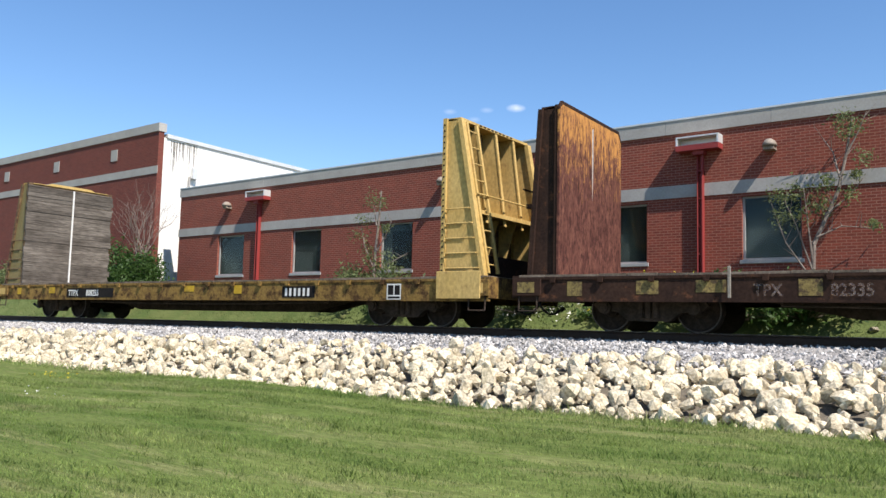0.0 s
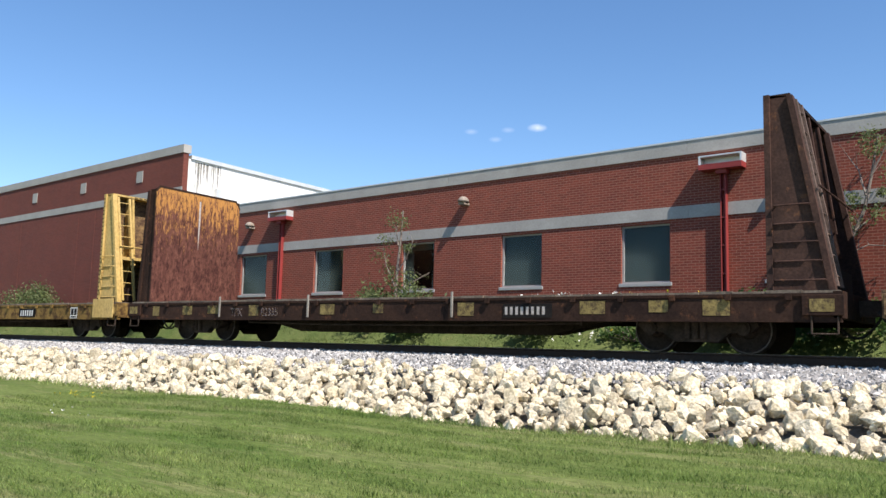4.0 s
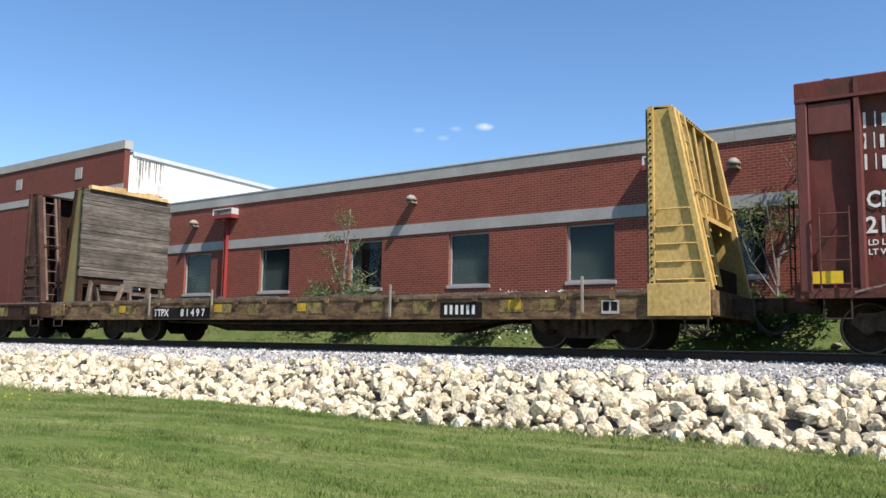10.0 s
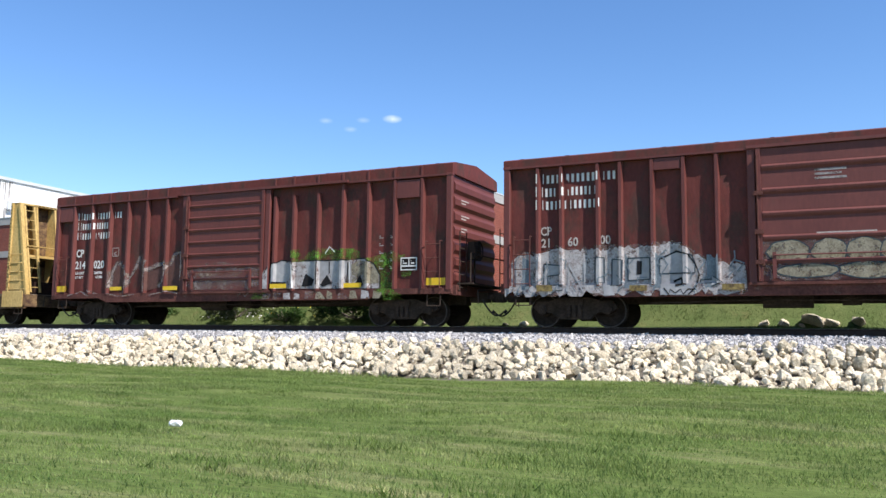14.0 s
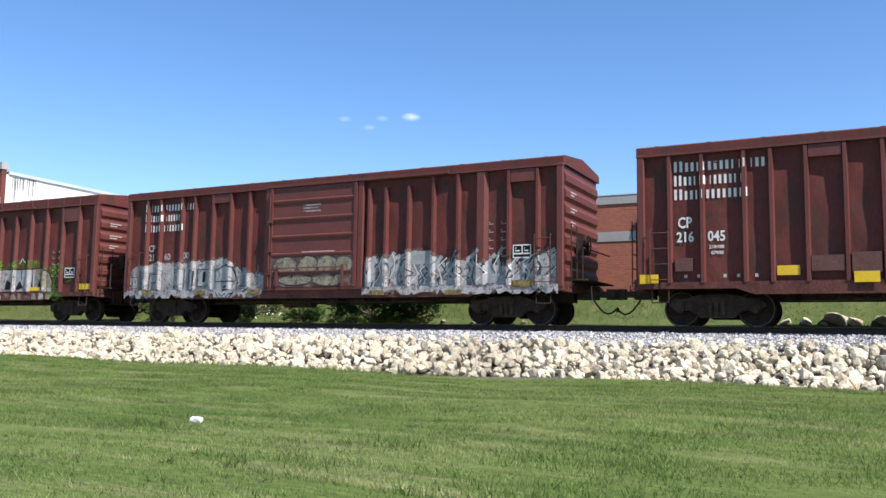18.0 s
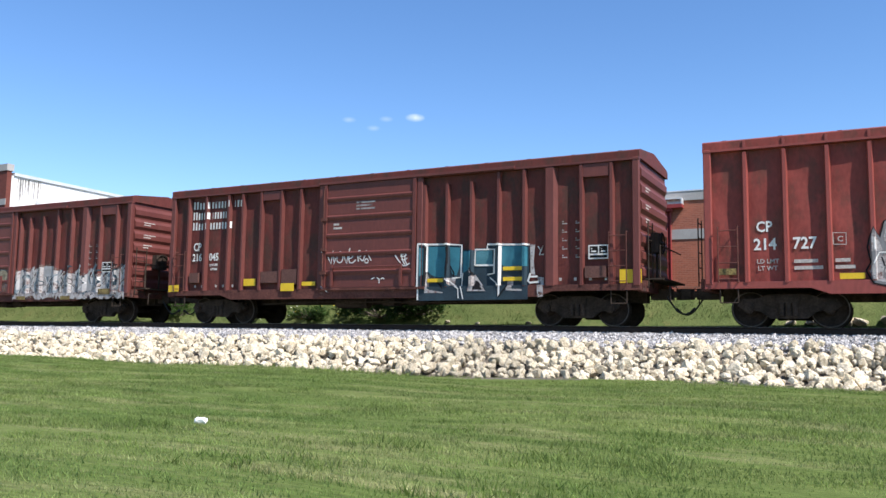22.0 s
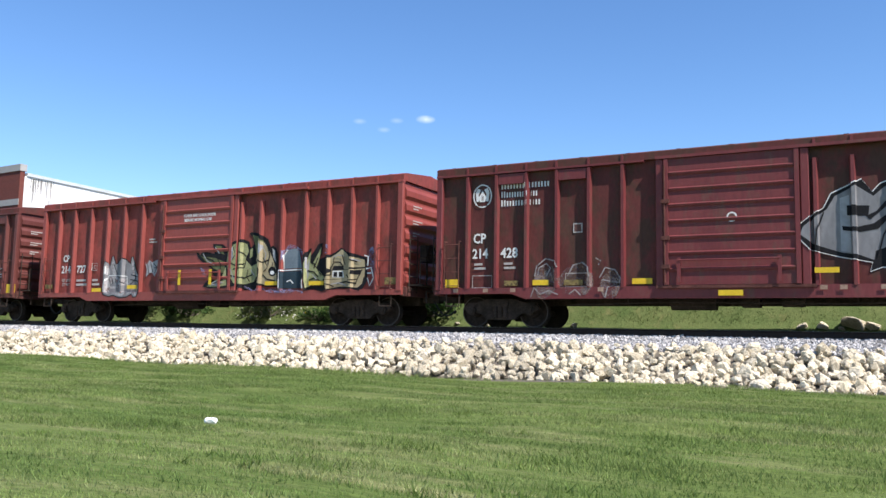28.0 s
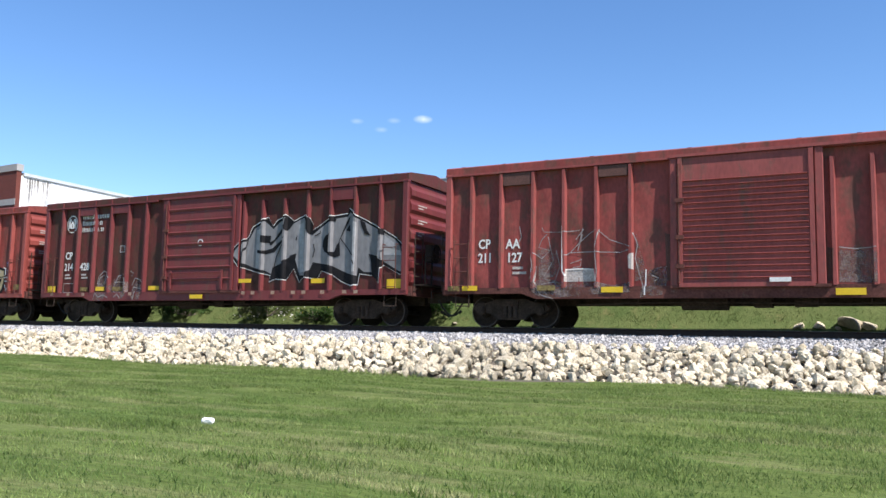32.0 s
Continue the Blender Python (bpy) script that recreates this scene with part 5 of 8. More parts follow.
def first_boxcar():
    s = boxcar(-40.61, -24.95, [-39.68, -38.8, -37.94, -37.09, -36.24, -35.34, -30.95, -30.25, -29.37, -28.5, -27.63, -26.76, -25.89], (-34.43, -31.31), 7, "paint_brown", "brown steel boxcar with white lettering and grey graffiti", short=-31, deep=[(-26.7, -25.95, 3.6, 4.1), (-40.4, -39.76, 3.6, 4.1)], rise=0.10)
    name_block(s, -39.6, 3.63)
    s.text("CP", -39.6, 2.33, 0.26, M["letter"], 0.8)
    s.text("214", -39.62, 1.92, 0.26, M["letter"], 0.9)
    s.text("020", -38.72, 1.92, 0.26, M["letter"], 0.9)
    s.text("LD LMT", -39.6, 1.72, 0.09, M["letter"])
    s.text("LT WT", -39.6, 1.57, 0.09, M["letter"])
    s.text("200700", -38.68, 1.72, 0.09, M["letter"])
    s.text("67300", -38.6, 1.57, 0.09, M["letter"])
    s.paint("marking", [quad(-37.85, -37.55, 2.3, 2.32), quad(-37.85, -37.55, 2.58, 2.6), quad(-37.85, -37.83, 2.3, 2.6), quad(-37.57, -37.55, 2.3, 2.6)], M["old_letter"])
    s.text("C", -37.76, 2.34, 0.12, M["old_letter"])
    s.paint("graffiti", [[(-37.98, 1.74), (-37.6, 2.13), (-37.29, 2.0), (-37.07, 1.5), (-37.27, 1.16), (-37.86, 1.11)]], M["patch"], "dark overpainted graffiti")
    s.paint("graffiti", [[(-36.6, 2.28), (-36.32, 2.39), (-36.23, 1.82), (-36.4, 1.71), (-36.7, 1.9)]], M["patch"], "dark overpainted graffiti")
    s.paint("graffiti", [[(-36.23, 1.71), (-35.34, 1.91), (-35.39, 1.25), (-36.2, 1.12)]], M["patch"], "dark overpainted graffiti")
    s.paint("graffiti", [[(-35.32, 2.02), (-34.92, 2.38), (-34.59, 2.27), (-34.57, 1.13), (-35.27, 1.13)]], M["patch"], "dark overpainted graffiti")
    for line in ([(-37.87, 1.22), (-37.81, 1.74), (-37.59, 2.06), (-37.38, 2.03)], [(-37.32, 1.98), (-36.97, 1.55), (-36.7, 1.92), (-36.54, 2.26)], [(-37.29, 1.04), (-36.97, 1.49)], [(-36.32, 1.78), (-35.79, 1.94), (-35.32, 2.02)], [(-36.31, 1.08), (-36.33, 1.75), (-36.28, 2.14)], [(-35.69, 1.25), (-35.4, 1.58), (-35.31, 1.95)], [(-35.2, 1.93), (-35.0, 2.28), (-34.73, 2.36), (-34.61, 1.89), (-34.72, 1.46)]):
        s.paint("graffiti", stroke(line, 0.19), M["g_faint"], "faded grey graffiti letter")
        s.paint("graffiti", stroke(line, 0.10), M["g_smudge"], "pale smudged graffiti stroke")
    for line in ([(-39.8, 0.97), (-39.25, 1.12), (-38.74, 0.94), (-38.98, 1.18), (-38.47, 1.03)], [(-37.92, 1.03), (-37.26, 0.93), (-36.65, 0.99)], [(-35.96, 0.96), (-35.27, 1.08), (-34.72, 1.0)], [(-32.27, 0.89), (-32.08, 1.02), (-31.98, 0.87), (-31.81, 1.01)]):
        s.paint("graffiti", stroke(line, 0.035), M["g_smudge"], "thin scrawled line on the sill")
    s.paint("graffiti", [ragged_band([(-34.4, 1.85), (-33.0, 1.95), (-31.35, 1.8)], 1.08, 71)], M["g_faint"], "grimy grey overpaint on the door")
    s.paint("graffiti", [[(-30.21, 2.2), (-29.86, 2.15), (-29.86, 1.71), (-30.25, 1.72)]], M["g_green"], "smeared green graffiti halo")
    s.paint("graffiti", [[(-29.81, 2.14), (-29.33, 2.29), (-28.58, 2.19), (-28.21, 2.25), (-27.94, 2.13), (-27.84, 1.83), (-29.91, 1.89)]], M["g_green"], "smeared green graffiti halo")
    s.paint("graffiti", [[(-27.13, 1.81), (-26.79, 1.97), (-26.83, 0.91), (-26.44, 0.74), (-27.04, 0.71), (-27.18, 1.24)]], M["g_green"], "smeared green graffiti halo")
    s.paint("graffiti", [[(-26.74, 1.97), (-26.44, 2.0), (-26.53, 1.8), (-26.72, 1.79)]], M["g_green"], "smeared green graffiti halo")
    s.paint("graffiti", [[(-26.57, 1.51), (-26.19, 1.55), (-26.27, 1.39), (-26.53, 1.37)]], M["g_green"], "smeared green graffiti halo")
    s.paint("graffiti", [[(-27.68, 1.91), (-26.88, 2.12), (-26.63, 2.02), (-26.78, 1.79), (-26.82, 1.04), (-26.48, 0.85), (-27.37, 0.86), (-27.27, 1.33), (-27.58, 1.76)]], M["g_green"], "smeared green graffiti halo")
    s.paint("graffiti", [[(-28.63, 2.23), (-28.21, 2.23), (-28.23, 1.96), (-28.61, 1.99)]], M["g_green"], "smeared green graffiti halo")
    s.paint("graffiti", [[(-30.32, 2.24), (-30.07, 2.28), (-30.04, 2.0), (-30.33, 2.03)]], M["g_green"], "smeared green graffiti halo")
    s.paint("graffiti", [[(-31.72, 0.89), (-31.37, 1.19), (-31.07, 0.8), (-31.72, 0.79)]], M["g_green"], "smeared green graffiti halo")
    s.paint("graffiti", [[(-31.28, 1.1), (-31.29, 1.57), (-31.08, 1.81), (-30.7, 1.94), (-30.25, 1.88), (-29.86, 1.9), (-29.0, 1.9), (-28.34, 1.89), (-28.02, 1.9), (-27.75, 1.91), (-27.44, 1.74), (-27.24, 1.44), (-27.22, 1.06)]], M["g_white"], "worn pale graffiti ground")
    s.paint("graffiti", [[(-31.11, 1.12), (-31.13, 1.79), (-30.7, 1.91), (-30.35, 1.85), (-30.25, 1.55), (-30.49, 1.29), (-30.39, 1.11)]], M["g_pale"], "silver graffiti letter")
    s.paint("graffiti", [[(-29.81, 1.88), (-29.38, 1.89), (-29.42, 1.23), (-29.7, 1.15)]], M["g_pale"], "silver graffiti letter")
    s.paint("graffiti", [[(-29.33, 1.89), (-29.0, 1.86), (-28.99, 1.52), (-29.27, 1.27), (-29.29, 1.12)]], M["g_pale"], "silver graffiti letter")
    s.paint("graffiti", [[(-28.95, 1.88), (-28.39, 1.89), (-28.34, 1.68), (-28.48, 1.26), (-28.85, 1.26), (-28.96, 1.61)]], M["g_pale"], "silver graffiti letter")
    s.paint("graffiti", [[(-28.21, 1.76), (-27.93, 1.88), (-27.49, 1.78), (-27.29, 1.49), (-27.27, 1.2), (-27.79, 1.2), (-27.86, 1.41), (-28.18, 1.21)]], M["g_drab"], "dull graffiti letter")
    for line in ([(-31.25, 1.55), (-31.08, 1.81), (-30.7, 1.96), (-30.25, 1.9), (-30.22, 1.63)],
                 [(-29.86, 1.92), (-29.0, 1.91), (-28.34, 1.9)],
                 [(-28.07, 1.92), (-27.75, 1.93), (-27.44, 1.75), (-27.24, 1.44), (-27.24, 1.07)],
                 [(-29.35, 1.89), (-29.36, 1.18)],
                 [(-28.97, 1.86), (-28.96, 1.52)],
                 [(-28.32, 1.84), (-28.34, 1.21)],):
        s.paint("graffiti", stroke(line, 0.035), M["g_black"], "black graffiti outline")
    s.paint("graffiti", [[(-31.01, 1.31), (-30.51, 1.29), (-30.59, 1.2), (-30.97, 1.22)]], M["g_black"], "black graffiti shade")
    s.paint("graffiti", [[(-29.8, 1.54), (-29.51, 1.36), (-29.42, 1.53), (-29.56, 1.17), (-29.94, 1.15)]], M["g_black"], "black graffiti shade")
    s.paint("graffiti", [[(-29.27, 1.2), (-29.04, 1.48), (-28.85, 1.22), (-29.2, 1.13)]], M["g_black"], "black graffiti shade")
    s.paint("graffiti", [[(-27.89, 1.46), (-27.78, 1.15), (-28.13, 1.12)]], M["g_black"], "black graffiti shade")
    for line in ([(-29.12, 2.11), (-28.97, 2.31), (-28.79, 2.15)],
                 [(-28.28, 1.84), (-28.24, 1.09)],
                 [(-30.25, 1.81), (-30.21, 1.11)],):
        s.paint("graffiti", stroke(line, 0.03), M["letter"], "white graffiti line")
    r = random.Random(8)
    for i in range(11):
        x = -31.3 + 0.39 * i
        s.paint("graffiti", [[(x, 0.77), (x + r.uniform(0.2, 0.36), 0.77), (x + r.uniform(0.15, 0.36), r.uniform(0.92, 1.02)), (x + 0.02, r.uniform(0.93, 1.03))]], M[r.choice(("g_faint", "g_white", "g_drab"))], "drip of old paint on the sill")
    for x, z, w, h in ((-40.22, 1.22, 0.5, 0.2), (-37.55, 1.2, 0.55, 0.12), (-35.0, 1.17, 0.6, 0.13), (-30.7, 1.17, 0.6, 0.13), (-28.15, 1.16, 0.6, 0.13), (-25.45, 1.22, 0.6, 0.2)):
        s.reflector(x, z, w, h)
    data_box(s, -26.57, 1.55)


def band_boxcar():
    s = boxcar(-23.45, -7.62, [-21.87, -20.91, -20.34, -19.55, -18.8, -18.03, -13.55, -12.99, -12.23, -11.44, -10.67, -9.97, -9.16, -8.34, -22.5], (-17.14, -13.93), 5, "paint_brown", "brown steel boxcar with white lettering and a band of graffiti", short=-13.8, plate=False, wide=(-9.97,), deep=[(-19.5, -18.86, 3.85, 4.13), (-9.1, -8.4, 3.8, 4.13)])
    name_block(s, -22.55, 3.72)
    s.text("CP", -22.45, 2.36, 0.22, M["old_letter"], 0.8)
    s.text("21", -22.43, 2.05, 0.22, M["old_letter"], 0.9)
    s.text("60", -21.72, 2.06, 0.22, M["old_letter"], 0.9)
    s.text("00", -20.88, 2.08, 0.22, M["old_letter"], 0.9)
    s.bars(-15.9, -15.25, 3.35, 0.05, M["g_thin"], 3)
    s.bars(-15.9, -14.7, 2.12, 0.03, M["old_letter"], 1)
    r = random.Random(21)
    base = [(-23.4, 1.6), (-22.9, 1.9), (-22.5, 1.85), (-22.0, 2.0), (-21.5, 1.92), (-20.4, 2.0), (-19.7, 1.98), (-19.0, 2.06), (-18.7, 1.85), (-18.3, 1.6), (-17.4, 1.45)]
    s.paint("graffiti", [ragged_band([(x, z + 0.06) for x, z in base], 0.76, 1)], M["g_faint"], "faded graffiti ground")
    s.paint("graffiti", [ragged_band(base, 0.76, 2)], M["g_white"], "worn white graffiti ground")
    for x in (-22.95, -20.25, -19.5, -18.3):
        s.paint("graffiti", [ragged_band([(x, 1.8), (x + 0.14, 1.7), (x + 0.28, 1.75)], 0.95, int(-x * 10))], M["g_slate"], "grey blue graffiti smear")
    letters = [[(-22.35, 1.61), (-21.9, 1.56), (-21.9, 1.33), (-22.25, 1.3), (-22.25, 1.06), (-21.83, 1.06), (-21.83, 0.92), (-22.36, 0.93)], [(-21.0, 1.74), (-20.77, 1.73), (-20.77, 1.1), (-21.01, 1.11)], [(-20.57, 1.69), (-20.3, 1.65), (-20.31, 1.03), (-20.58, 1.03)], [(-20.77, 1.43), (-20.57, 1.43), (-20.57, 1.32), (-20.77, 1.32)], [(-20.81, 1.17), (-20.61, 1.13), (-20.48, 0.78), (-20.75, 0.78)]]
    more = [[(-20.17, 1.7), (-19.64, 1.7), (-19.64, 1.17), (-20.17, 1.15)], [(-19.4, 1.67), (-19.0, 1.82), (-18.64, 1.73), (-18.56, 1.51), (-18.58, 1.3), (-19.4, 1.3)], [(-19.36, 1.27), (-18.65, 1.27), (-18.65, 0.78), (-19.38, 0.78)], [(-18.45, 1.13), (-18.19, 1.14), (-18.19, 1.23), (-17.96, 1.07), (-18.19, 0.97), (-18.19, 1.05), (-18.45, 1.04)]]
    for p in letters + more:
        s.paint("graffiti", [p], M["g_pale"], "pale graffiti letter")
    for p in (letters[0], letters[1], letters[2], more[0], more[1], more[3]):
        s.paint("graffiti", stroke(p + p[:1], 0.03), M["g_navy"], "dark graffiti outline")
    s.paint("graffiti", stroke([(-21.69, 0.89), (-21.69, 1.59), (-21.28, 0.88), (-21.26, 1.65)], 0.09), M["g_pale"], "pale graffiti letter")
    s.paint("graffiti", [[(-19.95, 1.63), (-19.83, 1.62), (-19.84, 1.29), (-19.96, 1.29)]] + stroke([(-19.37, 1.66), (-19.0, 1.84), (-18.73, 1.75), (-18.56, 1.51), (-18.48, 1.27), (-18.54, 0.96), (-18.72, 0.78)], 0.03) + stroke([(-19.29, 0.94), (-19.17, 0.79), (-19.14, 0.91), (-19.02, 0.82), (-18.9, 0.91), (-18.84, 0.79), (-18.72, 0.91), (-18.54, 0.9)], 0.03) + stroke([(-19.07, 1.1), (-18.89, 1.18), (-18.87, 1.03), (-19.02, 1.0)], 0.06), M["g_black"], "black graffiti strokes")
    marks = []
    for k in range(26):
        x, z = r.uniform(-23.2, -17.6), r.uniform(0.8, 1.5)
        marks += stroke([(x, z), (x + r.uniform(-0.15, 0.2), z + r.uniform(0.1, 0.25)), (x + r.uniform(-0.1, 0.25), z + r.uniform(0.2, 0.45))], 0.03)
    s.paint("graffiti", marks, M["g_slate"], "slate blue graffiti strokes")
    # door
    s.paint("graffiti", [ragged_band([(-17.1, 1.95), (-15.5, 2.0), (-14.0, 2.02)], 1.07, 3)], M["g_faint"], "smudged graffiti ground")
    pads = [blob(-16.5, 1.72, 0.45, 0.26, 18, 0.06, 31), blob(-15.65, 1.72, 0.36, 0.27, 18, 0.08, 32), blob(-14.95, 1.72, 0.36, 0.26, 18, 0.08, 33), blob(-14.35, 1.72, 0.3, 0.24, 18, 0.08, 34), blob(-16.1, 1.28, 0.6, 0.15, 16, 0.1, 35), blob(-14.9, 1.28, 0.55, 0.17, 16, 0.12, 36)]
    for p in pads:
        s.paint("graffiti", stroke(p + p[:1], 0.05), M["g_navy"], "dark graffiti outline")
        s.paint("graffiti", [p], M["g_drab"], "muddy cream graffiti shape")
    s.paint("graffiti", [ragged_band([(-17.1, 1.54), (-14.0, 1.56)], 1.42, 4)], M["patch"], "dark smear across the door")
    # right stretch
    base = [(-13.72, 1.85), (-13.3, 1.98), (-12.8, 1.9), (-12.3, 2.05), (-11.9, 2.08), (-11.4, 1.95), (-11.1, 1.7), (-10.6, 1.85), (-10.0, 1.7), (-9.4, 1.6), (-8.7, 1.75), (-8.2, 1.95), (-7.75, 1.85)]
    s.paint("graffiti", [ragged_band([(x, z + 0.05) for x, z in base], 0.80, 5)], M["g_faint"], "faded graffiti ground")
    s.paint("graffiti", [ragged_band([(x, z - 0.05) for x, z in base], 0.80, 6)], M["g_white"], "worn white graffiti ground")
    for k, material in enumerate(("g_slate", "g_navy", "g_pale", "g_black", "letter")):
        ink = []
        for i in range(11):
            x = -13.5 + i * 0.52 + r.uniform(-0.1, 0.1) + 0.05 * k
            z = 0.95 + r.uniform(0, 0.35)
            ink += stroke([(x, z), (x + r.uniform(-0.1, 0.35), z + 0.25), (x + r.uniform(-0.15, 0.2), z + 0.5), (x + r.uniform(0, 0.35), z + 0.75)], (0.10, 0.05, 0.11, 0.025, 0.025)[k])
        s.paint("graffiti", ink, M[material], "tangled graffiti strokes")
    s.paint("graffiti", [quad(-12.15, -11.5, 1.66, 2.04), quad(-10.0, -9.5, 1.1, 1.35, 0.1)], M["g_pale"])
    for x, z, w, h in ((-22.29, 0.98, 0.42, 0.16), (-19.9, 0.95, 0.42, 0.14), (-17.7, 0.95, 0.5, 0.14), (-13.2, 0.87, 0.5, 0.13), (-10.75, 0.86, 0.5, 0.13), (-8.75, 1.06, 0.6, 0.2)):
        s.reflector(x, z, w, h, M["old_yellow"])
    data_box(s, -9.05, 1.75)


def teal_boxcar():
    s = boxcar(-5.72, 10.12, [-4.93, -4.16, -3.2, -2.61, -1.86, -1.06, -0.31, 4.03, 4.74, 5.49, 6.3, 7.04, 7.76, 8.61, 9.4], (0.61, 3.78), 5, "paint_brown", "brown steel boxcar with white lettering and teal graffiti", short=3.9, plate=False, wide=(7.76,), deep=[(-1.8, -1.12, 3.85, 4.13), (8.66, 9.34, 3.8, 4.13), (-1.8, -1.12, 1.25, 1.6), (-0.98, -0.4, 1.2, 1.65), (-4.8, -4.4, 1.3, 1.62), (8.7, 9.25, 1.2, 1.5)])
    name_block(s, -4.82, 3.74, w=2.15)
    s.text("CP", -4.75, 2.36, 0.26, M["letter"], 0.75)
    s.text("216", -4.78, 2.02, 0.24, M["letter"], 0.8)
    s.text("045", -4.05, 2.02, 0.24, M["letter"], 0.8)
    s.text("218100", -4.02, 1.84, 0.08, M["letter"])
    s.text("67900", -3.98, 1.7, 0.08, M["letter"])
    s.bars(1.75, 2.4, 3.35, 0.05, M["g_thin"], 3)
    s.bars(1.2, 2.9, 2.05, 0.03, M["old_letter"], 1)
    s.bars(0.95, 1.25, 2.8, 0.06, M["old_letter"], 2)
    for line in ([(0.55, 2.13), (0.73, 2.09), (0.81, 1.92), (0.89, 1.77), (0.93, 1.97), (0.96, 2.17), (0.99, 1.94), (1.0, 1.75), (1.06, 1.94)],
                 [(1.1, 1.88), (1.12, 2.02), (1.18, 2.11), (1.25, 2.12), (1.3, 2.05), (1.32, 1.92), (1.28, 1.82), (1.19, 1.79), (1.12, 1.84), (1.1, 1.91)],
                 [(1.3, 2.1), (1.38, 1.93), (1.45, 1.76), (1.5, 1.98), (1.56, 2.21)],
                 [(1.52, 1.9), (1.62, 1.92), (1.7, 2.0), (1.71, 2.09), (1.63, 2.11), (1.55, 2.02), (1.52, 1.9), (1.57, 1.78), (1.67, 1.78), (1.77, 1.86)],
                 [(1.87, 1.81), (1.84, 1.97), (1.8, 2.09), (1.91, 2.14), (1.98, 2.06), (1.96, 1.98), (1.87, 1.93), (1.98, 1.85), (2.03, 1.82)],
                 [(2.03, 1.82), (2.09, 1.99), (2.13, 2.13), (2.21, 1.99), (2.31, 1.82)],
                 [(2.09, 1.82), (2.12, 1.88), (2.18, 1.88), (2.21, 1.82), (2.18, 1.76), (2.11, 1.77), (2.09, 1.82)],
                 [(3.11, 1.96), (3.24, 1.79), (3.39, 1.65), (3.51, 1.66), (3.6, 1.72)],
                 [(3.27, 2.01), (3.37, 1.98), (3.46, 2.01)],
                 [(3.29, 1.92), (3.4, 1.91), (3.5, 1.96)],
                 [(3.32, 1.83), (3.42, 1.81), (3.52, 1.86)],
                 [(3.31, 2.01), (3.37, 1.79), (3.45, 1.67)],
                 [(3.46, 2.0), (3.43, 1.81), (3.52, 1.67)],
                 [(2.33, 1.29), (2.44, 1.33)],
                 [(2.52, 1.33), (2.6, 1.28), (2.6, 1.16)],
                 [(2.65, 1.27), (2.71, 1.32), (2.77, 1.28)],
                 [(0.58, 1.09), (0.77, 0.93)],):
        s.paint("graffiti", stroke(line, 0.03), M["letter"], "white scrawled tag")
    s.paint("graffiti", [[(3.87, 2.22), (5.18, 2.18), (5.2, 2.06), (5.57, 2.02), (5.57, 2.07), (5.95, 2.08), (5.95, 2.18), (7.17, 2.14), (7.16, 0.67), (3.86, 0.65)]], M["g_navy"], "dark teal graffiti ground")
    s.paint("graffiti", [[(4.1, 2.17), (4.71, 2.15), (4.74, 1.9), (4.68, 1.32), (4.43, 1.3), (4.23, 1.38), (4.11, 1.48)]], M["g_teal"], "teal graffiti letter")
    s.paint("graffiti", [[(4.81, 2.14), (5.13, 2.11), (5.1, 1.55), (5.02, 1.34), (4.88, 1.39), (4.83, 1.61)]], M["g_teal"], "teal graffiti letter")
    s.paint("graffiti", [[(5.22, 2.01), (5.49, 2.0), (5.46, 1.54), (5.22, 1.41)]], M["g_teal"], "teal graffiti letter")
    s.paint("graffiti", [[(6.37, 2.11), (6.92, 2.1), (7.12, 2.05), (7.11, 1.55), (6.93, 1.53), (6.48, 1.54), (6.36, 1.61)]], M["g_teal"], "teal graffiti letter")
    s.paint("graffiti", [[(5.61, 2.02), (6.09, 2.01), (6.11, 1.62), (5.61, 1.63)]], M["g_aqua"], "pale teal graffiti letter")
    s.paint("graffiti", [[(3.9, 2.13), (4.07, 2.12), (4.06, 1.38), (3.92, 1.34)]], M["g_aqua"], "pale teal graffiti letter")
    s.paint("graffiti", [[(4.09, 1.46), (4.17, 1.26), (4.15, 0.99), (4.27, 0.94), (4.65, 0.89), (4.65, 0.86), (4.07, 0.87)]], M["g_white"], "white graffiti shape")
    s.paint("graffiti", [[(4.7, 1.27), (5.0, 1.29), (4.97, 1.05), (4.8, 1.08)]], M["g_white"], "white graffiti shape")
    s.paint("graffiti", [[(5.39, 1.35), (5.42, 1.62), (5.51, 1.42)]], M["g_white"], "white graffiti shape")
    s.paint("graffiti", [[(6.54, 1.3), (6.72, 1.28), (6.7, 0.95), (6.99, 0.94), (6.99, 0.89), (6.54, 0.91)]], M["g_white"], "white graffiti shape")
    s.paint("graffiti", [[(7.19, 2.12), (7.33, 2.11), (7.29, 1.66), (7.33, 1.31), (7.2, 1.34)]], M["g_white"], "white graffiti shape")
    s.paint("graffiti", [[(7.4, 1.26), (7.57, 1.24), (7.59, 0.74), (7.43, 0.72)]], M["g_white"], "white graffiti shape")
    for line in ([(3.87, 2.23), (3.86, 0.67)],
                 [(3.85, 2.24), (4.74, 2.22), (5.18, 2.18), (5.16, 1.29), (4.88, 1.27)],
                 [(4.1, 2.2), (4.1, 1.46)],
                 [(5.58, 1.61), (5.59, 2.04), (6.16, 2.03), (6.15, 1.38), (5.96, 1.35)],
                 [(5.95, 2.05), (5.95, 2.17), (7.17, 2.12)],
                 [(6.35, 2.11), (6.33, 0.75)],
                 [(5.58, 1.61), (6.13, 1.6)],
                 [(7.2, 1.36), (7.13, 1.15), (7.19, 1.11), (7.44, 1.13)],
                 [(7.17, 1.27), (7.4, 1.27)],):
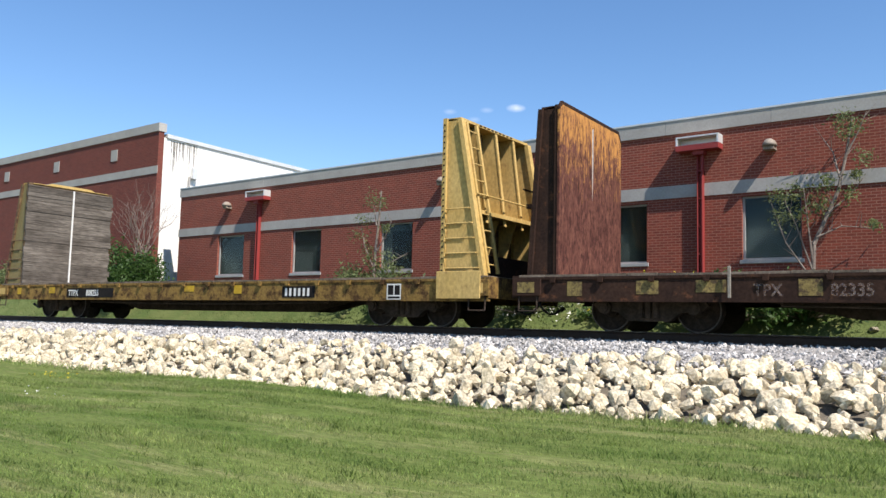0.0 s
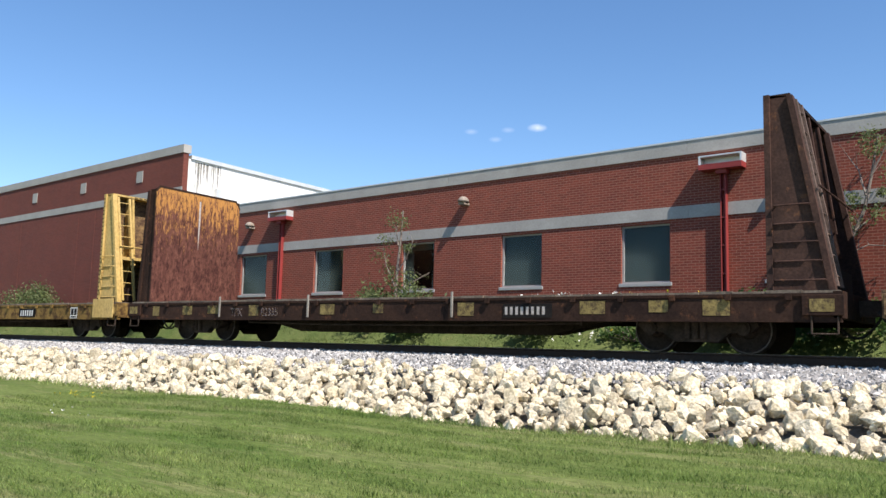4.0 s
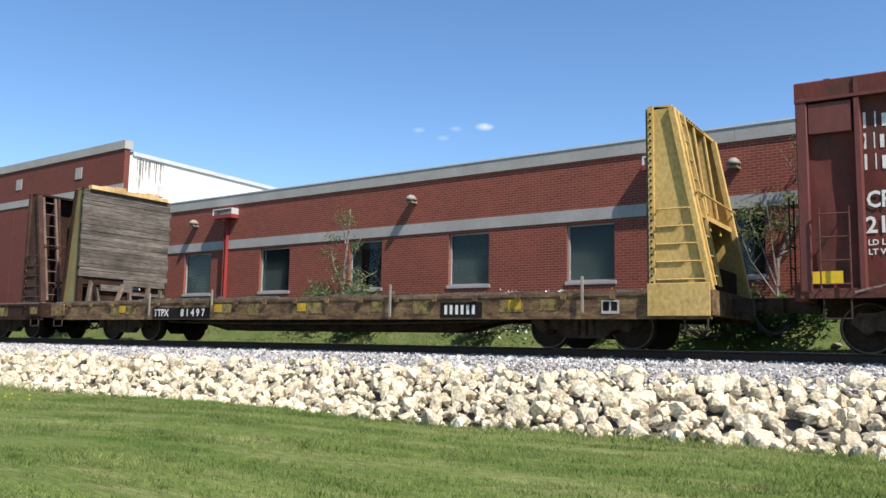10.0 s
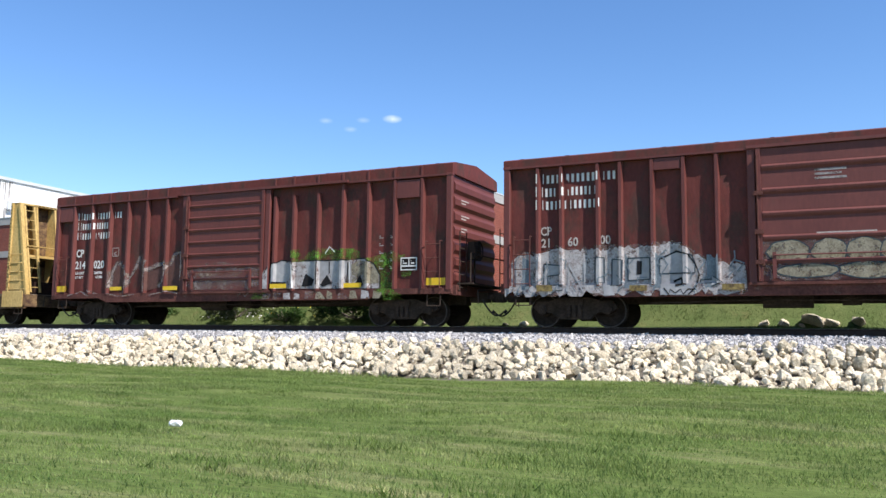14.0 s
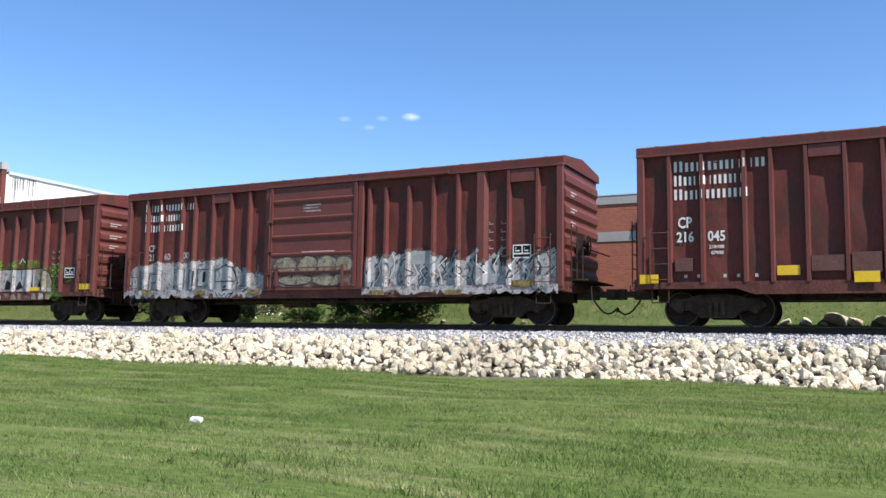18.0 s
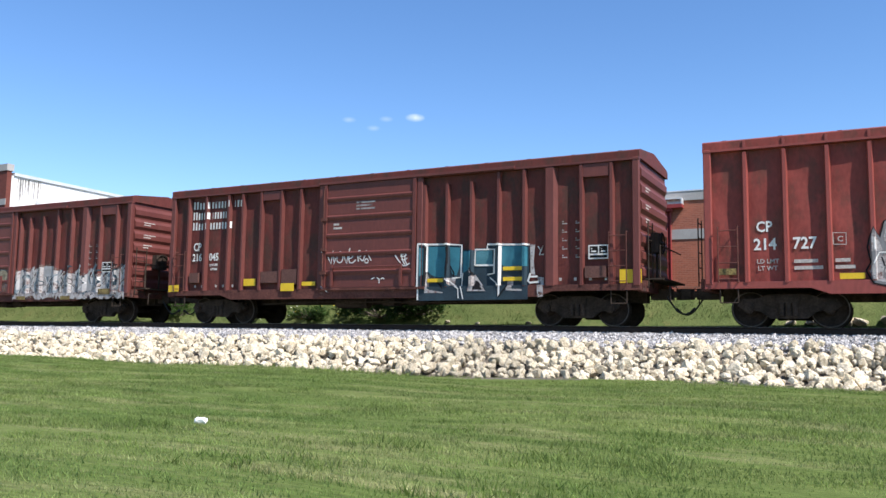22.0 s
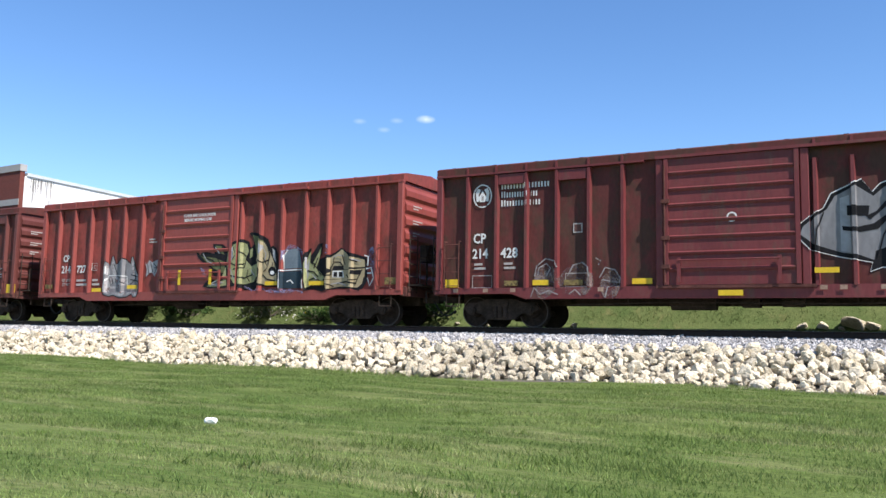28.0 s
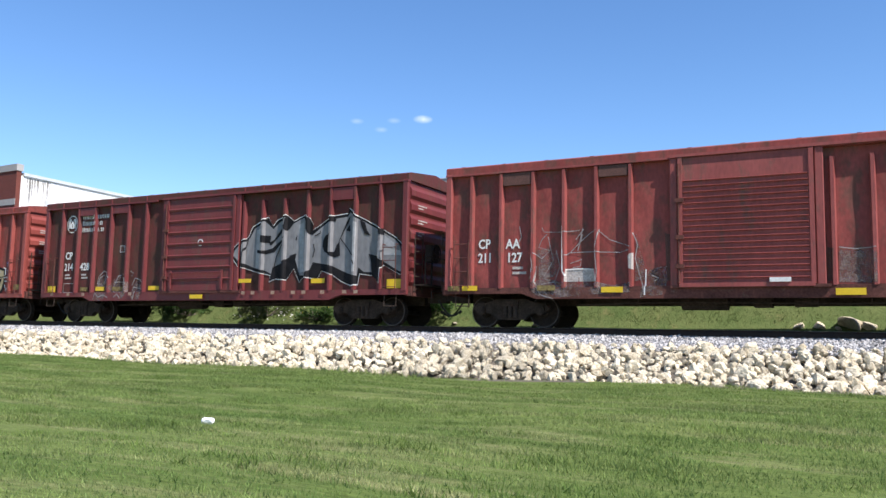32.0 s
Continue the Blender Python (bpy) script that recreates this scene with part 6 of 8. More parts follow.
        s.paint("graffiti", stroke(line, 0.05), M["letter"], "white graffiti outline")
    s.paint("graffiti", [[(5.40, 0.9), (5.45, 1.3), (5.60, 1.36), (5.72, 1.2), (5.95, 0.9)]], M["g_white"], "white graffiti shape")
    s.paint("graffiti", [[(5.55, 0.94), (5.60, 1.2), (5.68, 1.18), (5.86, 0.94)]], M["g_black"], "dark graffiti triangle")
    for line in ([(4.68, 1.27), (5.12, 0.98), (5.14, 0.71)],
                 [(6.03, 1.27), (6.31, 1.05)],
                 [(7.41, 2.07), (7.48, 1.95), (7.55, 2.08), (7.45, 1.83), (7.58, 1.85)],
                 [(5.22, 1.41), (5.19, 1.07), (5.28, 0.69)],):
        s.paint("graffiti", stroke(line, 0.03), M["letter"], "thin white graffiti line")
    for line in ([(4.77, 2.19), (4.77, 1.71), (4.73, 1.32)],
                 [(4.07, 2.18), (4.06, 0.94)],
                 [(4.23, 1.33), (4.65, 0.98)],
                 [(4.83, 1.61), (4.95, 1.41), (4.93, 1.32)],
                 [(6.33, 0.75), (6.58, 1.05)],
                 [(5.56, 1.33), (5.46, 1.54)],):
        s.paint("graffiti", stroke(line, 0.04), M["g_black"], "black graffiti line")
    for x, z, w, h in ((-5.42, 1.12, 0.45, 0.22), (-2.28, 1.28, 0.48, 0.22), (-0.7, 1.1, 0.5, 0.24), (0.02, 1.2, 0.5, 0.12), (4.37, 1.22, 0.5, 0.1), (6.7, 1.5, 0.55, 0.1), (6.7, 1.22, 0.55, 0.1), (9.86, 1.23, 0.55, 0.34)):
        s.reflector(x, z, w, h)
    data_box(s, 8.78, 1.68)
    for x in (-4.6, -4.3, -3.7, -3.4, -3.0, 8.0, 8.4, 8.8, 9.2):
        s.bars(x, x + 0.07, 1.14, 0.08, M["old_letter"], 1)


def red_boxcar():
    s = boxcar(11.64, 27.6, [12.59, 13.45, 14.35, 15.21, 16.08, 16.98, 21.5, 22.31, 23.18, 24.09, 24.95, 25.82, 26.7], (18.06, 21.19), 6, "paint_red", "red steel boxcar with yellow green graffiti letters", short=21.3, tops=4.1)
    s.text("CP", 12.8, 2.2, 0.24, M["letter"], 0.85)
    s.text("214", 12.74, 1.78, 0.26, M["letter"], 0.9)
    s.text("727", 13.58, 1.78, 0.26, M["letter"], 0.9)
    s.text("LD LMT", 12.8, 1.46, 0.1, M["old_letter"])
    s.text("LT WT", 12.82, 1.3, 0.1, M["old_letter"])
    s.bars(13.6, 14.2, 1.3, 0.08, M["old_letter"], 2)
    s.bars(14.45, 14.85, 1.3, 0.08, M["old_letter"], 2)
    s.text("CLOSE AND LOCK DOOR", 18.98, 3.535, 0.10, M["letter"], 0.86)
    s.text("BEFORE MOVING CAR", 19.02, 3.385, 0.10, M["letter"], 0.86)
    s.bars(17.25, 17.65, 2.75, 0.05, M["old_letter"], 2)
    body = [(15.05, 1.24), (15.15, 1.43), (15.09, 1.75), (15.14, 1.98), (15.22, 2.19), (15.34, 1.97), (15.43, 2.32), (15.5, 2.36), (15.66, 2.04), (15.75, 2.07), (15.86, 2.22), (16.1, 2.24), (16.34, 2.08), (16.4, 2.04), (16.42, 2.27), (16.5, 2.3), (16.62, 2.03), (16.69, 1.8), (16.84, 1.61), (16.95, 1.41), (16.98, 1.11), (16.87, 0.87), (16.72, 0.86), (16.64, 0.97), (16.4, 0.87), (16.04, 0.84), (15.72, 0.93), (15.48, 0.89), (15.19, 0.96)]
    s.paint("graffiti", [body], M["g_grey"], "silver graffiti creature")
    s.paint("graffiti", stroke(body + body[:1], 0.035), M["g_black"], "black graffiti outline")
    s.paint("graffiti", [[(15.16, 1.66), (15.19, 2.11), (15.31, 1.93), (15.39, 1.68)], [(15.41, 1.93), (15.48, 2.3), (15.61, 2.0), (15.77, 1.67), (15.53, 1.67)], [(16.46, 2.0), (16.49, 2.24), (16.6, 1.96), (16.77, 1.61), (16.61, 1.5), (16.49, 1.73)], [(15.11, 1.24), (15.2, 1.39), (15.28, 1.58), (15.73, 1.61), (15.78, 1.51), (15.4, 1.31), (15.37, 1.09), (15.55, 0.96), (15.23, 1.01)]], M["g_white"], "pale silver graffiti shapes")
    s.paint("graffiti", [[(15.83, 1.49), (16.25, 1.54), (16.31, 1.28), (16.01, 1.27), (15.81, 1.31)], [(16.38, 0.94), (16.54, 1.2), (16.88, 1.38), (16.92, 1.19), (16.83, 0.93), (16.63, 1.03)], [(15.7, 1.0), (16.05, 0.9), (16.35, 0.96), (16.29, 1.09), (15.95, 1.04)], [(15.42, 1.27), (15.94, 1.24), (15.94, 1.14), (15.42, 1.18)]], M["g_white"], "pale silver graffiti shapes")
    s.paint("graffiti", [[(15.78, 1.95), (15.88, 2.16), (16.1, 2.18), (16.34, 2.01), (16.44, 1.77), (16.29, 1.63), (15.97, 1.54), (15.8, 1.74)]], M["g_grey"], "silver graffiti dome")
    s.paint("graffiti", stroke([(15.53, 2.08), (15.81, 1.6), (16.15, 1.35)], 0.03) + stroke([(16.58, 2.03), (16.69, 1.5), (16.38, 1.26)], 0.03) + stroke([(16.45, 1.66), (16.88, 1.55)], 0.03) + stroke([(16.41, 1.49), (16.92, 1.4)], 0.03) + stroke([(15.36, 1.54), (15.42, 1.33)], 0.03) + stroke([(15.5, 1.54), (15.55, 1.35)], 0.03) + stroke([(15.67, 1.55), (15.7, 1.37)], 0.03) + stroke([(15.98, 2.06), (16.05, 1.6)], 0.025) + stroke([(16.16, 2.05), (16.18, 1.67)], 0.025), M["g_black"])
    s.paint("graffiti", stroke([(15.21, 1.39), (15.32, 1.64), (15.77, 1.64), (16.26, 1.6), (16.31, 1.24)], 0.03) + stroke([(15.24, 1.97), (15.24, 1.7)], 0.03), M["letter"])
    s.paint("graffiti", [[(17.12, 2.09), (17.2, 1.99), (17.32, 2.15), (17.47, 2.06), (17.62, 2.12), (17.85, 2.2), (17.8, 1.98), (17.88, 1.83), (17.83, 1.65), (17.69, 1.73), (17.61, 1.56), (17.5, 1.7), (17.35, 1.7), (17.19, 1.56), (17.22, 1.82)]], M["g_pale"], "small silver graffiti tag")
    s.paint("graffiti", stroke([(17.24, 2.01), (17.31, 1.7)], 0.03) + stroke([(17.39, 2.07), (17.5, 1.73)], 0.03) + stroke([(17.54, 2.03), (17.76, 1.83)], 0.03) + stroke([(17.61, 1.69), (17.78, 2.06)], 0.03) + stroke([(17.84, 1.83), (17.58, 1.88)], 0.03), M["g_black"])
    s.paint("marking", stroke([(14.42, 1.85), (14.68, 1.84), (14.68, 2.1), (14.42, 2.11), (14.42, 1.85)], 0.02), M["old_letter"])
    s.text("C", 14.5, 1.91, 0.12, M["old_letter"])
    # wild letters on door and right half
    s.paint("graffiti", [[(23.19, 1.92), (23.21, 2.27), (23.45, 2.49), (23.82, 2.4), (24.04, 2.13), (24.02, 1.75), (23.88, 2.25), (23.62, 2.37), (23.34, 2.26)], [(24.79, 2.15), (24.87, 2.44), (24.99, 2.4), (24.99, 2.14)], [(26.39, 2.25), (26.54, 2.31), (26.69, 1.84), (26.57, 1.45), (26.43, 1.85)], [(22.36, 1.09), (23.09, 1.1), (23.94, 1.04), (23.57, 0.95), (22.79, 0.97)], [(19.85, 1.84), (20.05, 1.75), (20.17, 1.45), (19.98, 1.51)]], M["g_lilac"], "lilac graffiti haze")
    s.paint("graffiti", [[(19.58, 2.45), (19.82, 2.24), (19.96, 2.36), (20.46, 2.25), (20.37, 2.59), (20.8, 2.56), (21.02, 2.41), (21.21, 2.62), (21.56, 2.71), (21.8, 2.62), (21.88, 2.42), (22.01, 2.54), (21.94, 2.77), (21.78, 2.88), (21.86, 2.93), (22.22, 2.88), (22.58, 2.67), (22.7, 2.42), (22.78, 2.47), (22.89, 2.39), (22.98, 2.22), (23.08, 1.64), (23.09, 1.16), (22.64, 1.15), (22.29, 1.21), (22.07, 1.07), (21.7, 1.06), (21.39, 1.2), (20.98, 1.14), (20.29, 1.13), (20.0, 1.19), (20.12, 1.33), (20.47, 1.51), (20.32, 1.79), (19.93, 2.0), (19.73, 2.16)], [(24.02, 2.05), (24.21, 2.31), (24.3, 2.33), (24.27, 2.09), (24.48, 2.34), (24.55, 2.45), (24.72, 2.48), (24.69, 2.15), (24.58, 1.97), (24.89, 2.07), (25.18, 2.17), (25.41, 2.31), (25.61, 2.18), (25.8, 2.14), (26.33, 1.99), (26.37, 1.67), (26.37, 1.31), (26.16, 0.99), (25.77, 1.08), (25.3, 1.07), (24.82, 0.98), (24.44, 1.05), (24.12, 1.0)]], M["g_black"], "black graffiti outline")
    s.paint("graffiti", [[(24.89, 1.36), (25.04, 1.62), (25.74, 1.64), (26.28, 1.67), (26.27, 1.42), (25.76, 1.35)]], M["g_tan"], "tan graffiti letter")
    s.paint("graffiti", [[(19.68, 2.35), (19.91, 2.18), (20.5, 2.12), (20.91, 1.98), (20.94, 1.58), (20.47, 1.77), (20.12, 1.99)], [(20.47, 2.53), (20.74, 2.5), (20.89, 2.21), (20.61, 2.32)], [(21.93, 2.83), (22.2, 2.78), (22.41, 2.6), (22.26, 2.33), (22.16, 2.1), (22.05, 2.5)]], M["g_moss"], "dark green graffiti letter")
    s.paint("graffiti", [[(21.03, 2.29), (21.28, 2.54), (21.51, 2.61), (21.72, 2.55), (21.8, 2.31), (21.67, 2.06), (21.93, 1.82), (22.15, 1.91), (22.3, 1.52), (22.08, 1.33), (21.68, 1.25), (21.33, 1.28), (21.09, 1.58), (21.0, 1.97)], [(20.98, 1.85), (21.03, 1.22), (20.59, 1.17), (20.16, 1.19), (20.54, 1.39), (20.83, 1.5)], [(21.85, 2.36), (21.96, 2.42), (21.96, 2.15), (21.85, 2.07)]], M["g_olive"], "yellow green graffiti letter")
    s.paint("graffiti", [[(24.09, 1.86), (24.24, 2.18), (24.29, 2.24), (24.26, 1.9), (24.47, 1.74), (24.68, 1.57), (24.81, 1.42), (24.7, 1.27), (24.31, 1.19), (24.14, 1.11)], [(24.36, 1.84), (24.59, 2.21), (24.67, 2.37), (24.66, 2.17), (24.52, 1.74)]], M["g_olive"], "yellow green graffiti letter")
    s.paint("graffiti", [[(22.26, 2.66), (22.44, 2.56), (22.63, 2.32), (22.78, 2.07), (22.94, 1.74), (23.0, 1.22), (22.63, 1.2), (22.29, 1.28), (22.34, 1.71), (22.11, 2.03), (22.2, 2.33)], [(24.97, 1.7), (24.95, 1.99), (25.23, 2.12), (25.44, 2.26), (25.64, 2.1), (25.72, 1.97), (25.72, 1.65), (25.55, 1.65), (25.45, 1.76), (25.16, 1.77), (25.07, 1.62)], [(25.79, 2.03), (26.26, 1.92), (26.28, 1.71), (25.78, 1.7)], [(24.87, 1.35), (25.23, 1.34), (25.76, 1.37), (26.25, 1.44), (26.19, 1.22), (26.03, 1.1), (25.41, 1.14), (24.96, 1.07)]], M["g_tan"], "tan graffiti letter")
    s.paint("graffiti", [[(22.76, 2.38), (22.87, 2.3), (22.93, 1.91), (22.81, 2.09)], [(21.12, 2.33), (21.25, 2.48), (21.28, 2.12), (21.18, 1.97)], [(20.31, 1.23), (20.72, 1.36), (20.91, 1.32), (20.61, 1.21)], [(22.27, 2.57), (22.39, 2.47), (22.33, 2.18), (22.26, 2.29)], [(24.14, 1.79), (24.23, 2.01), (24.23, 1.52), (24.17, 1.34)]], M["g_pale"], "pale graffiti highlight")
    s.paint("graffiti", [[(22.95, 1.64), (22.93, 1.56), (22.88, 1.51), (22.8, 1.49), (22.72, 1.51), (22.66, 1.57), (22.63, 1.65), (22.64, 1.72), (22.7, 1.78), (22.78, 1.8), (22.86, 1.78), (22.92, 1.72)]], M["g_black"], "black graffiti ring")
    s.paint("graffiti", [[(22.88, 1.6), (22.87, 1.57), (22.84, 1.55), (22.8, 1.54), (22.75, 1.55), (22.72, 1.57), (22.71, 1.61), (22.72, 1.64), (22.74, 1.66), (22.79, 1.67), (22.83, 1.66), (22.86, 1.64)], [(25.12, 1.62), (25.5, 1.61), (25.54, 1.41), (25.11, 1.42)]], M["letter"], "white graffiti shape")
    s.paint("graffiti", [[(25.16, 1.58), (25.29, 1.58), (25.3, 1.43), (25.15, 1.43)], [(25.34, 1.58), (25.48, 1.58), (25.5, 1.43), (25.35, 1.43)], [(25.84, 1.62), (26.17, 1.62), (26.13, 1.49), (25.82, 1.5)]], M["g_black"], "black graffiti window")
    for line in ([(21.09, 1.97), (21.4, 1.85), (21.63, 1.92)],
                 [(21.48, 2.32), (21.73, 2.13), (21.64, 1.8), (21.29, 1.73)],
                 [(21.19, 1.53), (21.66, 1.45), (22.0, 1.56)],
                 [(20.95, 2.25), (21.04, 1.54), (20.78, 1.38)],
                 [(20.1, 2.13), (20.42, 2.03), (20.56, 1.86)],
                 [(22.16, 2.1), (22.38, 1.94), (22.63, 2.01)],
                 [(22.56, 2.48), (22.67, 2.17), (22.61, 1.86)],
                 [(22.41, 1.55), (22.59, 1.4), (22.92, 1.35)],
                 [(22.08, 1.31), (22.16, 1.46), (22.29, 1.59)],):
        s.paint("graffiti", stroke(line, 0.04), M["g_black"], "black graffiti stroke")
    for line in ([(24.18, 1.64), (24.43, 1.59), (24.59, 1.44)],
                 [(24.25, 1.34), (24.44, 1.41), (24.65, 1.33)],
                 [(24.28, 1.93), (24.46, 1.82)],
                 [(24.42, 1.71), (24.57, 2.04)],
                 [(25.06, 1.69), (25.17, 1.88), (25.39, 1.87), (25.52, 1.72)],
                 [(24.88, 1.44), (25.07, 1.51), (25.04, 1.73)],
                 [(25.29, 1.23), (25.62, 1.28), (26.0, 1.22)],
                 [(25.77, 1.94), (26.01, 1.86)],):
        s.paint("graffiti", stroke(line, 0.04), M["g_black"], "black graffiti stroke")
    s.paint("graffiti", [[(23.31, 1.71), (23.27, 2.13), (23.42, 2.3), (23.67, 2.35), (23.86, 2.25), (23.97, 1.73)]], M["g_slate"], "slate blue graffiti dome")
    s.paint("graffiti", [[(23.16, 1.62), (23.98, 1.64), (24.06, 1.1), (23.19, 1.1)]], M["g_navy"], "dark graffiti block")
    for line in ([(23.17, 1.1), (23.15, 1.66), (23.97, 1.68), (24.09, 1.09)],
                 [(23.28, 1.71), (23.25, 2.13), (23.39, 2.3)],
                 [(23.39, 1.31), (23.54, 1.36), (23.65, 1.25)],
                 [(26.26, 2.05), (26.4, 2.01), (26.39, 1.74)],
                 [(26.33, 1.65), (26.51, 1.68), (26.6, 1.38), (26.47, 1.15), (26.39, 1.38)],
                 [(26.38, 1.52), (26.52, 1.52)],):
        s.paint("graffiti", stroke(line, 0.04), M["letter"], "white graffiti line")
    for line in ([(21.69, 1.18), (22.08, 1.04), (22.5, 1.11)],
                 [(22.78, 1.07), (23.18, 0.99), (23.61, 1.08)],
                 [(23.82, 1.04), (24.12, 0.96)],
                 [(19.94, 1.51), (20.08, 1.39)],):
        s.paint("graffiti", stroke(line, 0.05), M["g_lilac"], "lilac graffiti line")
    for line in ([(19.97, 2.28), (20.17, 2.03), (20.49, 1.9)],
                 [(20.5, 2.47), (20.7, 2.26)],
                 [(21.14, 2.45), (21.16, 1.81), (21.37, 1.41)],
                 [(21.93, 1.72), (22.09, 1.52)],
                 [(24.15, 2.05), (24.15, 1.71)],
                 [(24.38, 1.52), (24.54, 1.37)],
                 [(25.14, 2.03), (25.33, 2.09), (25.52, 2.05)],
                 [(25.86, 1.95), (26.15, 1.87)],
                 [(25.09, 1.21), (25.38, 1.25), (25.63, 1.17)],
                 [(22.39, 2.45), (22.53, 2.21), (22.49, 1.94)],
                 [(20.34, 1.27), (20.72, 1.38)],):
        s.paint("graffiti", stroke(line, 0.03), M["g_pale"], "pale graffiti highlight")
    for line in ([(20.59, 2.14), (20.77, 1.9), (20.76, 1.66)],
                 [(21.29, 2.44), (21.4, 2.2), (21.26, 2.05)],
                 [(21.82, 1.72), (21.78, 1.49), (21.91, 1.33)],
                 [(20.49, 1.29), (20.9, 1.4)],
                 [(22.42, 2.1), (22.62, 1.78), (22.46, 1.63)],
                 [(22.82, 1.93), (22.8, 1.78)],
                 [(24.57, 1.67), (24.73, 1.48)],
                 [(24.23, 1.19), (24.4, 1.3), (24.61, 1.18)],
                 [(25.19, 2.02), (25.15, 1.88)],
                 [(25.47, 2.09), (25.59, 1.79)],
                 [(25.65, 1.5), (25.76, 1.32), (26.04, 1.35)],
                 [(24.95, 1.22), (25.2, 1.14)],
                 [(26.21, 1.64), (26.08, 1.42), (25.96, 1.17)],):
        s.paint("graffiti", stroke(line, 0.03), M["g_black"], "black graffiti stroke")
    for x, z, w, h, k in ((12.15, 1.28, 0.4, 0.15, "old_yellow"), (14.78, 1.13, 0.5, 0.13, "yellow"), (16.6, 1.22, 0.5, 0.13, "yellow"), (22.8, 1.27, 0.5, 0.12, "yellow"), (24.55, 1.25, 0.55, 0.12, "yellow"), (27.2, 1.28, 0.4, 0.2, "old_yellow")):
        s.reflector(x, z, w, h, M[k])
    for x in (18.97, 20.35):
        s.reflector(x, 1.5, 0.11, 0.5)


def grey_boxcar():
    s = boxcar(28.7, 44.58, [29.67, 30.54, 31.41, 32.27, 33.14, 34.02, 38.45, 39.22, 40.1, 40.99, 41.86, 42.74, 43.63], (35.07, 38.13), 7, "paint_crimson", "worn red steel boxcar with huge silver graffiti letters", short=38.3, deep=[(30.6, 31.36, 3.85, 4.12), (32.32, 33.08, 3.85, 4.12), (41.92, 42.68, 3.75, 4.12)])
    ring = blob(30.08, 3.58, 0.27, 0.31, n=24, jag=0.02, seed=60)
    s.paint("emblem", stroke(ring + ring[:1], 0.035), M["letter"], "round white emblem")
    s.paint("emblem", [[(29.87, 3.68), (29.93, 3.80), (30.03, 3.76), (29.96, 3.62), (29.98, 3.44), (29.9, 3.42)], [(30.29, 3.68), (30.23, 3.80), (30.13, 3.76), (30.2, 3.62), (30.18, 3.44), (30.26, 3.42)]], M["letter"], "pale side shapes of the emblem")
    s.paint("emblem", [[(30.0, 3.42), (30.16, 3.42), (30.2, 3.55), (30.12, 3.66), (30.08, 3.74), (30.04, 3.66), (29.96, 3.55)]], M["letter"], "pale shape inside the emblem")
    s.paint("emblem", [quad(30.055, 30.075, 3.45, 3.6), quad(30.09, 30.11, 3.45, 3.58), quad(29.9, 30.26, 3.30, 3.325)], M["patch"])
    name_block(s, 30.65, 3.73, w=1.42, h=0.14, step=0.235)
    s.text("CP", 29.82, 2.28, 0.26, M["letter"], 0.85)
    s.text("214", 29.8, 1.86, 0.26, M["letter"], 0.85)
    s.text("428", 30.65, 1.86, 0.26, M["letter"], 0.9)
    for x in (29.86, 30.75):
        s.bars(x, x + 0.35, 1.55, 0.06, M["old_letter"], 2)
    s.paint("marking", [quad(32.7, 32.95, 2.45, 2.7)], M["old_letter"])
    s.paint("marking", [quad(32.73, 32.92, 2.48, 2.67)], M["patch"])
    s.paint("emblem", [blob(36.65, 2.65, 0.12, 0.12, n=14, jag=0.01, seed=63)], M["letter"])
    s.paint("emblem", [blob(36.65, 2.65, 0.085, 0.085, n=14, jag=0.01, seed=64)], M["patch"])
    s.paint("graffiti", [blob(31.95, 1.2, 0.34, 0.45, seed=65), blob(32.8, 1.2, 0.5, 0.38, seed=66), blob(33.7, 1.1, 0.3, 0.35, seed=67)], M["g_faint"], "faded grey graffiti")
    s.paint("graffiti", stroke([(31.64, 1.34), (31.7, 1.61), (31.95, 1.8), (32.21, 1.73), (32.3, 1.56)], 0.035) + stroke([(31.71, 1.3), (31.76, 1.56), (31.97, 1.67), (32.08, 1.55), (31.97, 1.33)], 0.03) + stroke([(32.55, 1.32), (32.7, 1.61), (32.95, 1.67), (33.12, 1.54), (33.15, 1.31)], 0.035) + stroke([(33.3, 1.78), (33.43, 1.71), (33.37, 1.6)], 0.03) + stroke([(33.4, 1.27), (33.55, 1.53), (33.8, 1.47), (33.94, 1.26), (33.91, 1.14)], 0.035), M["g_thin"], "thin grey graffiti curls")
    s.paint("graffiti", stroke([(33.47, 1.22), (33.88, 1.15), (33.64, 1.02), (33.58, 0.77)], 0.035) + stroke([(31.57, 0.78), (31.67, 1.03), (31.84, 0.86), (32.07, 0.95), (32.33, 0.85)], 0.03) + stroke([(32.63, 0.86), (32.79, 0.98), (32.94, 0.82)], 0.03), M["g_thin"], "thin grey graffiti curls")
    s.paint("marking", stroke([(29.82, 1.05), (30.4, 1.05), (30.4, 1.38), (29.82, 1.38), (29.82, 1.05)], 0.02) + stroke([(32.5, 1.05), (33.1, 1.05), (33.1, 1.4), (32.5, 1.4), (32.5, 1.05)], 0.02), M["old_letter"], "thin placard frame")
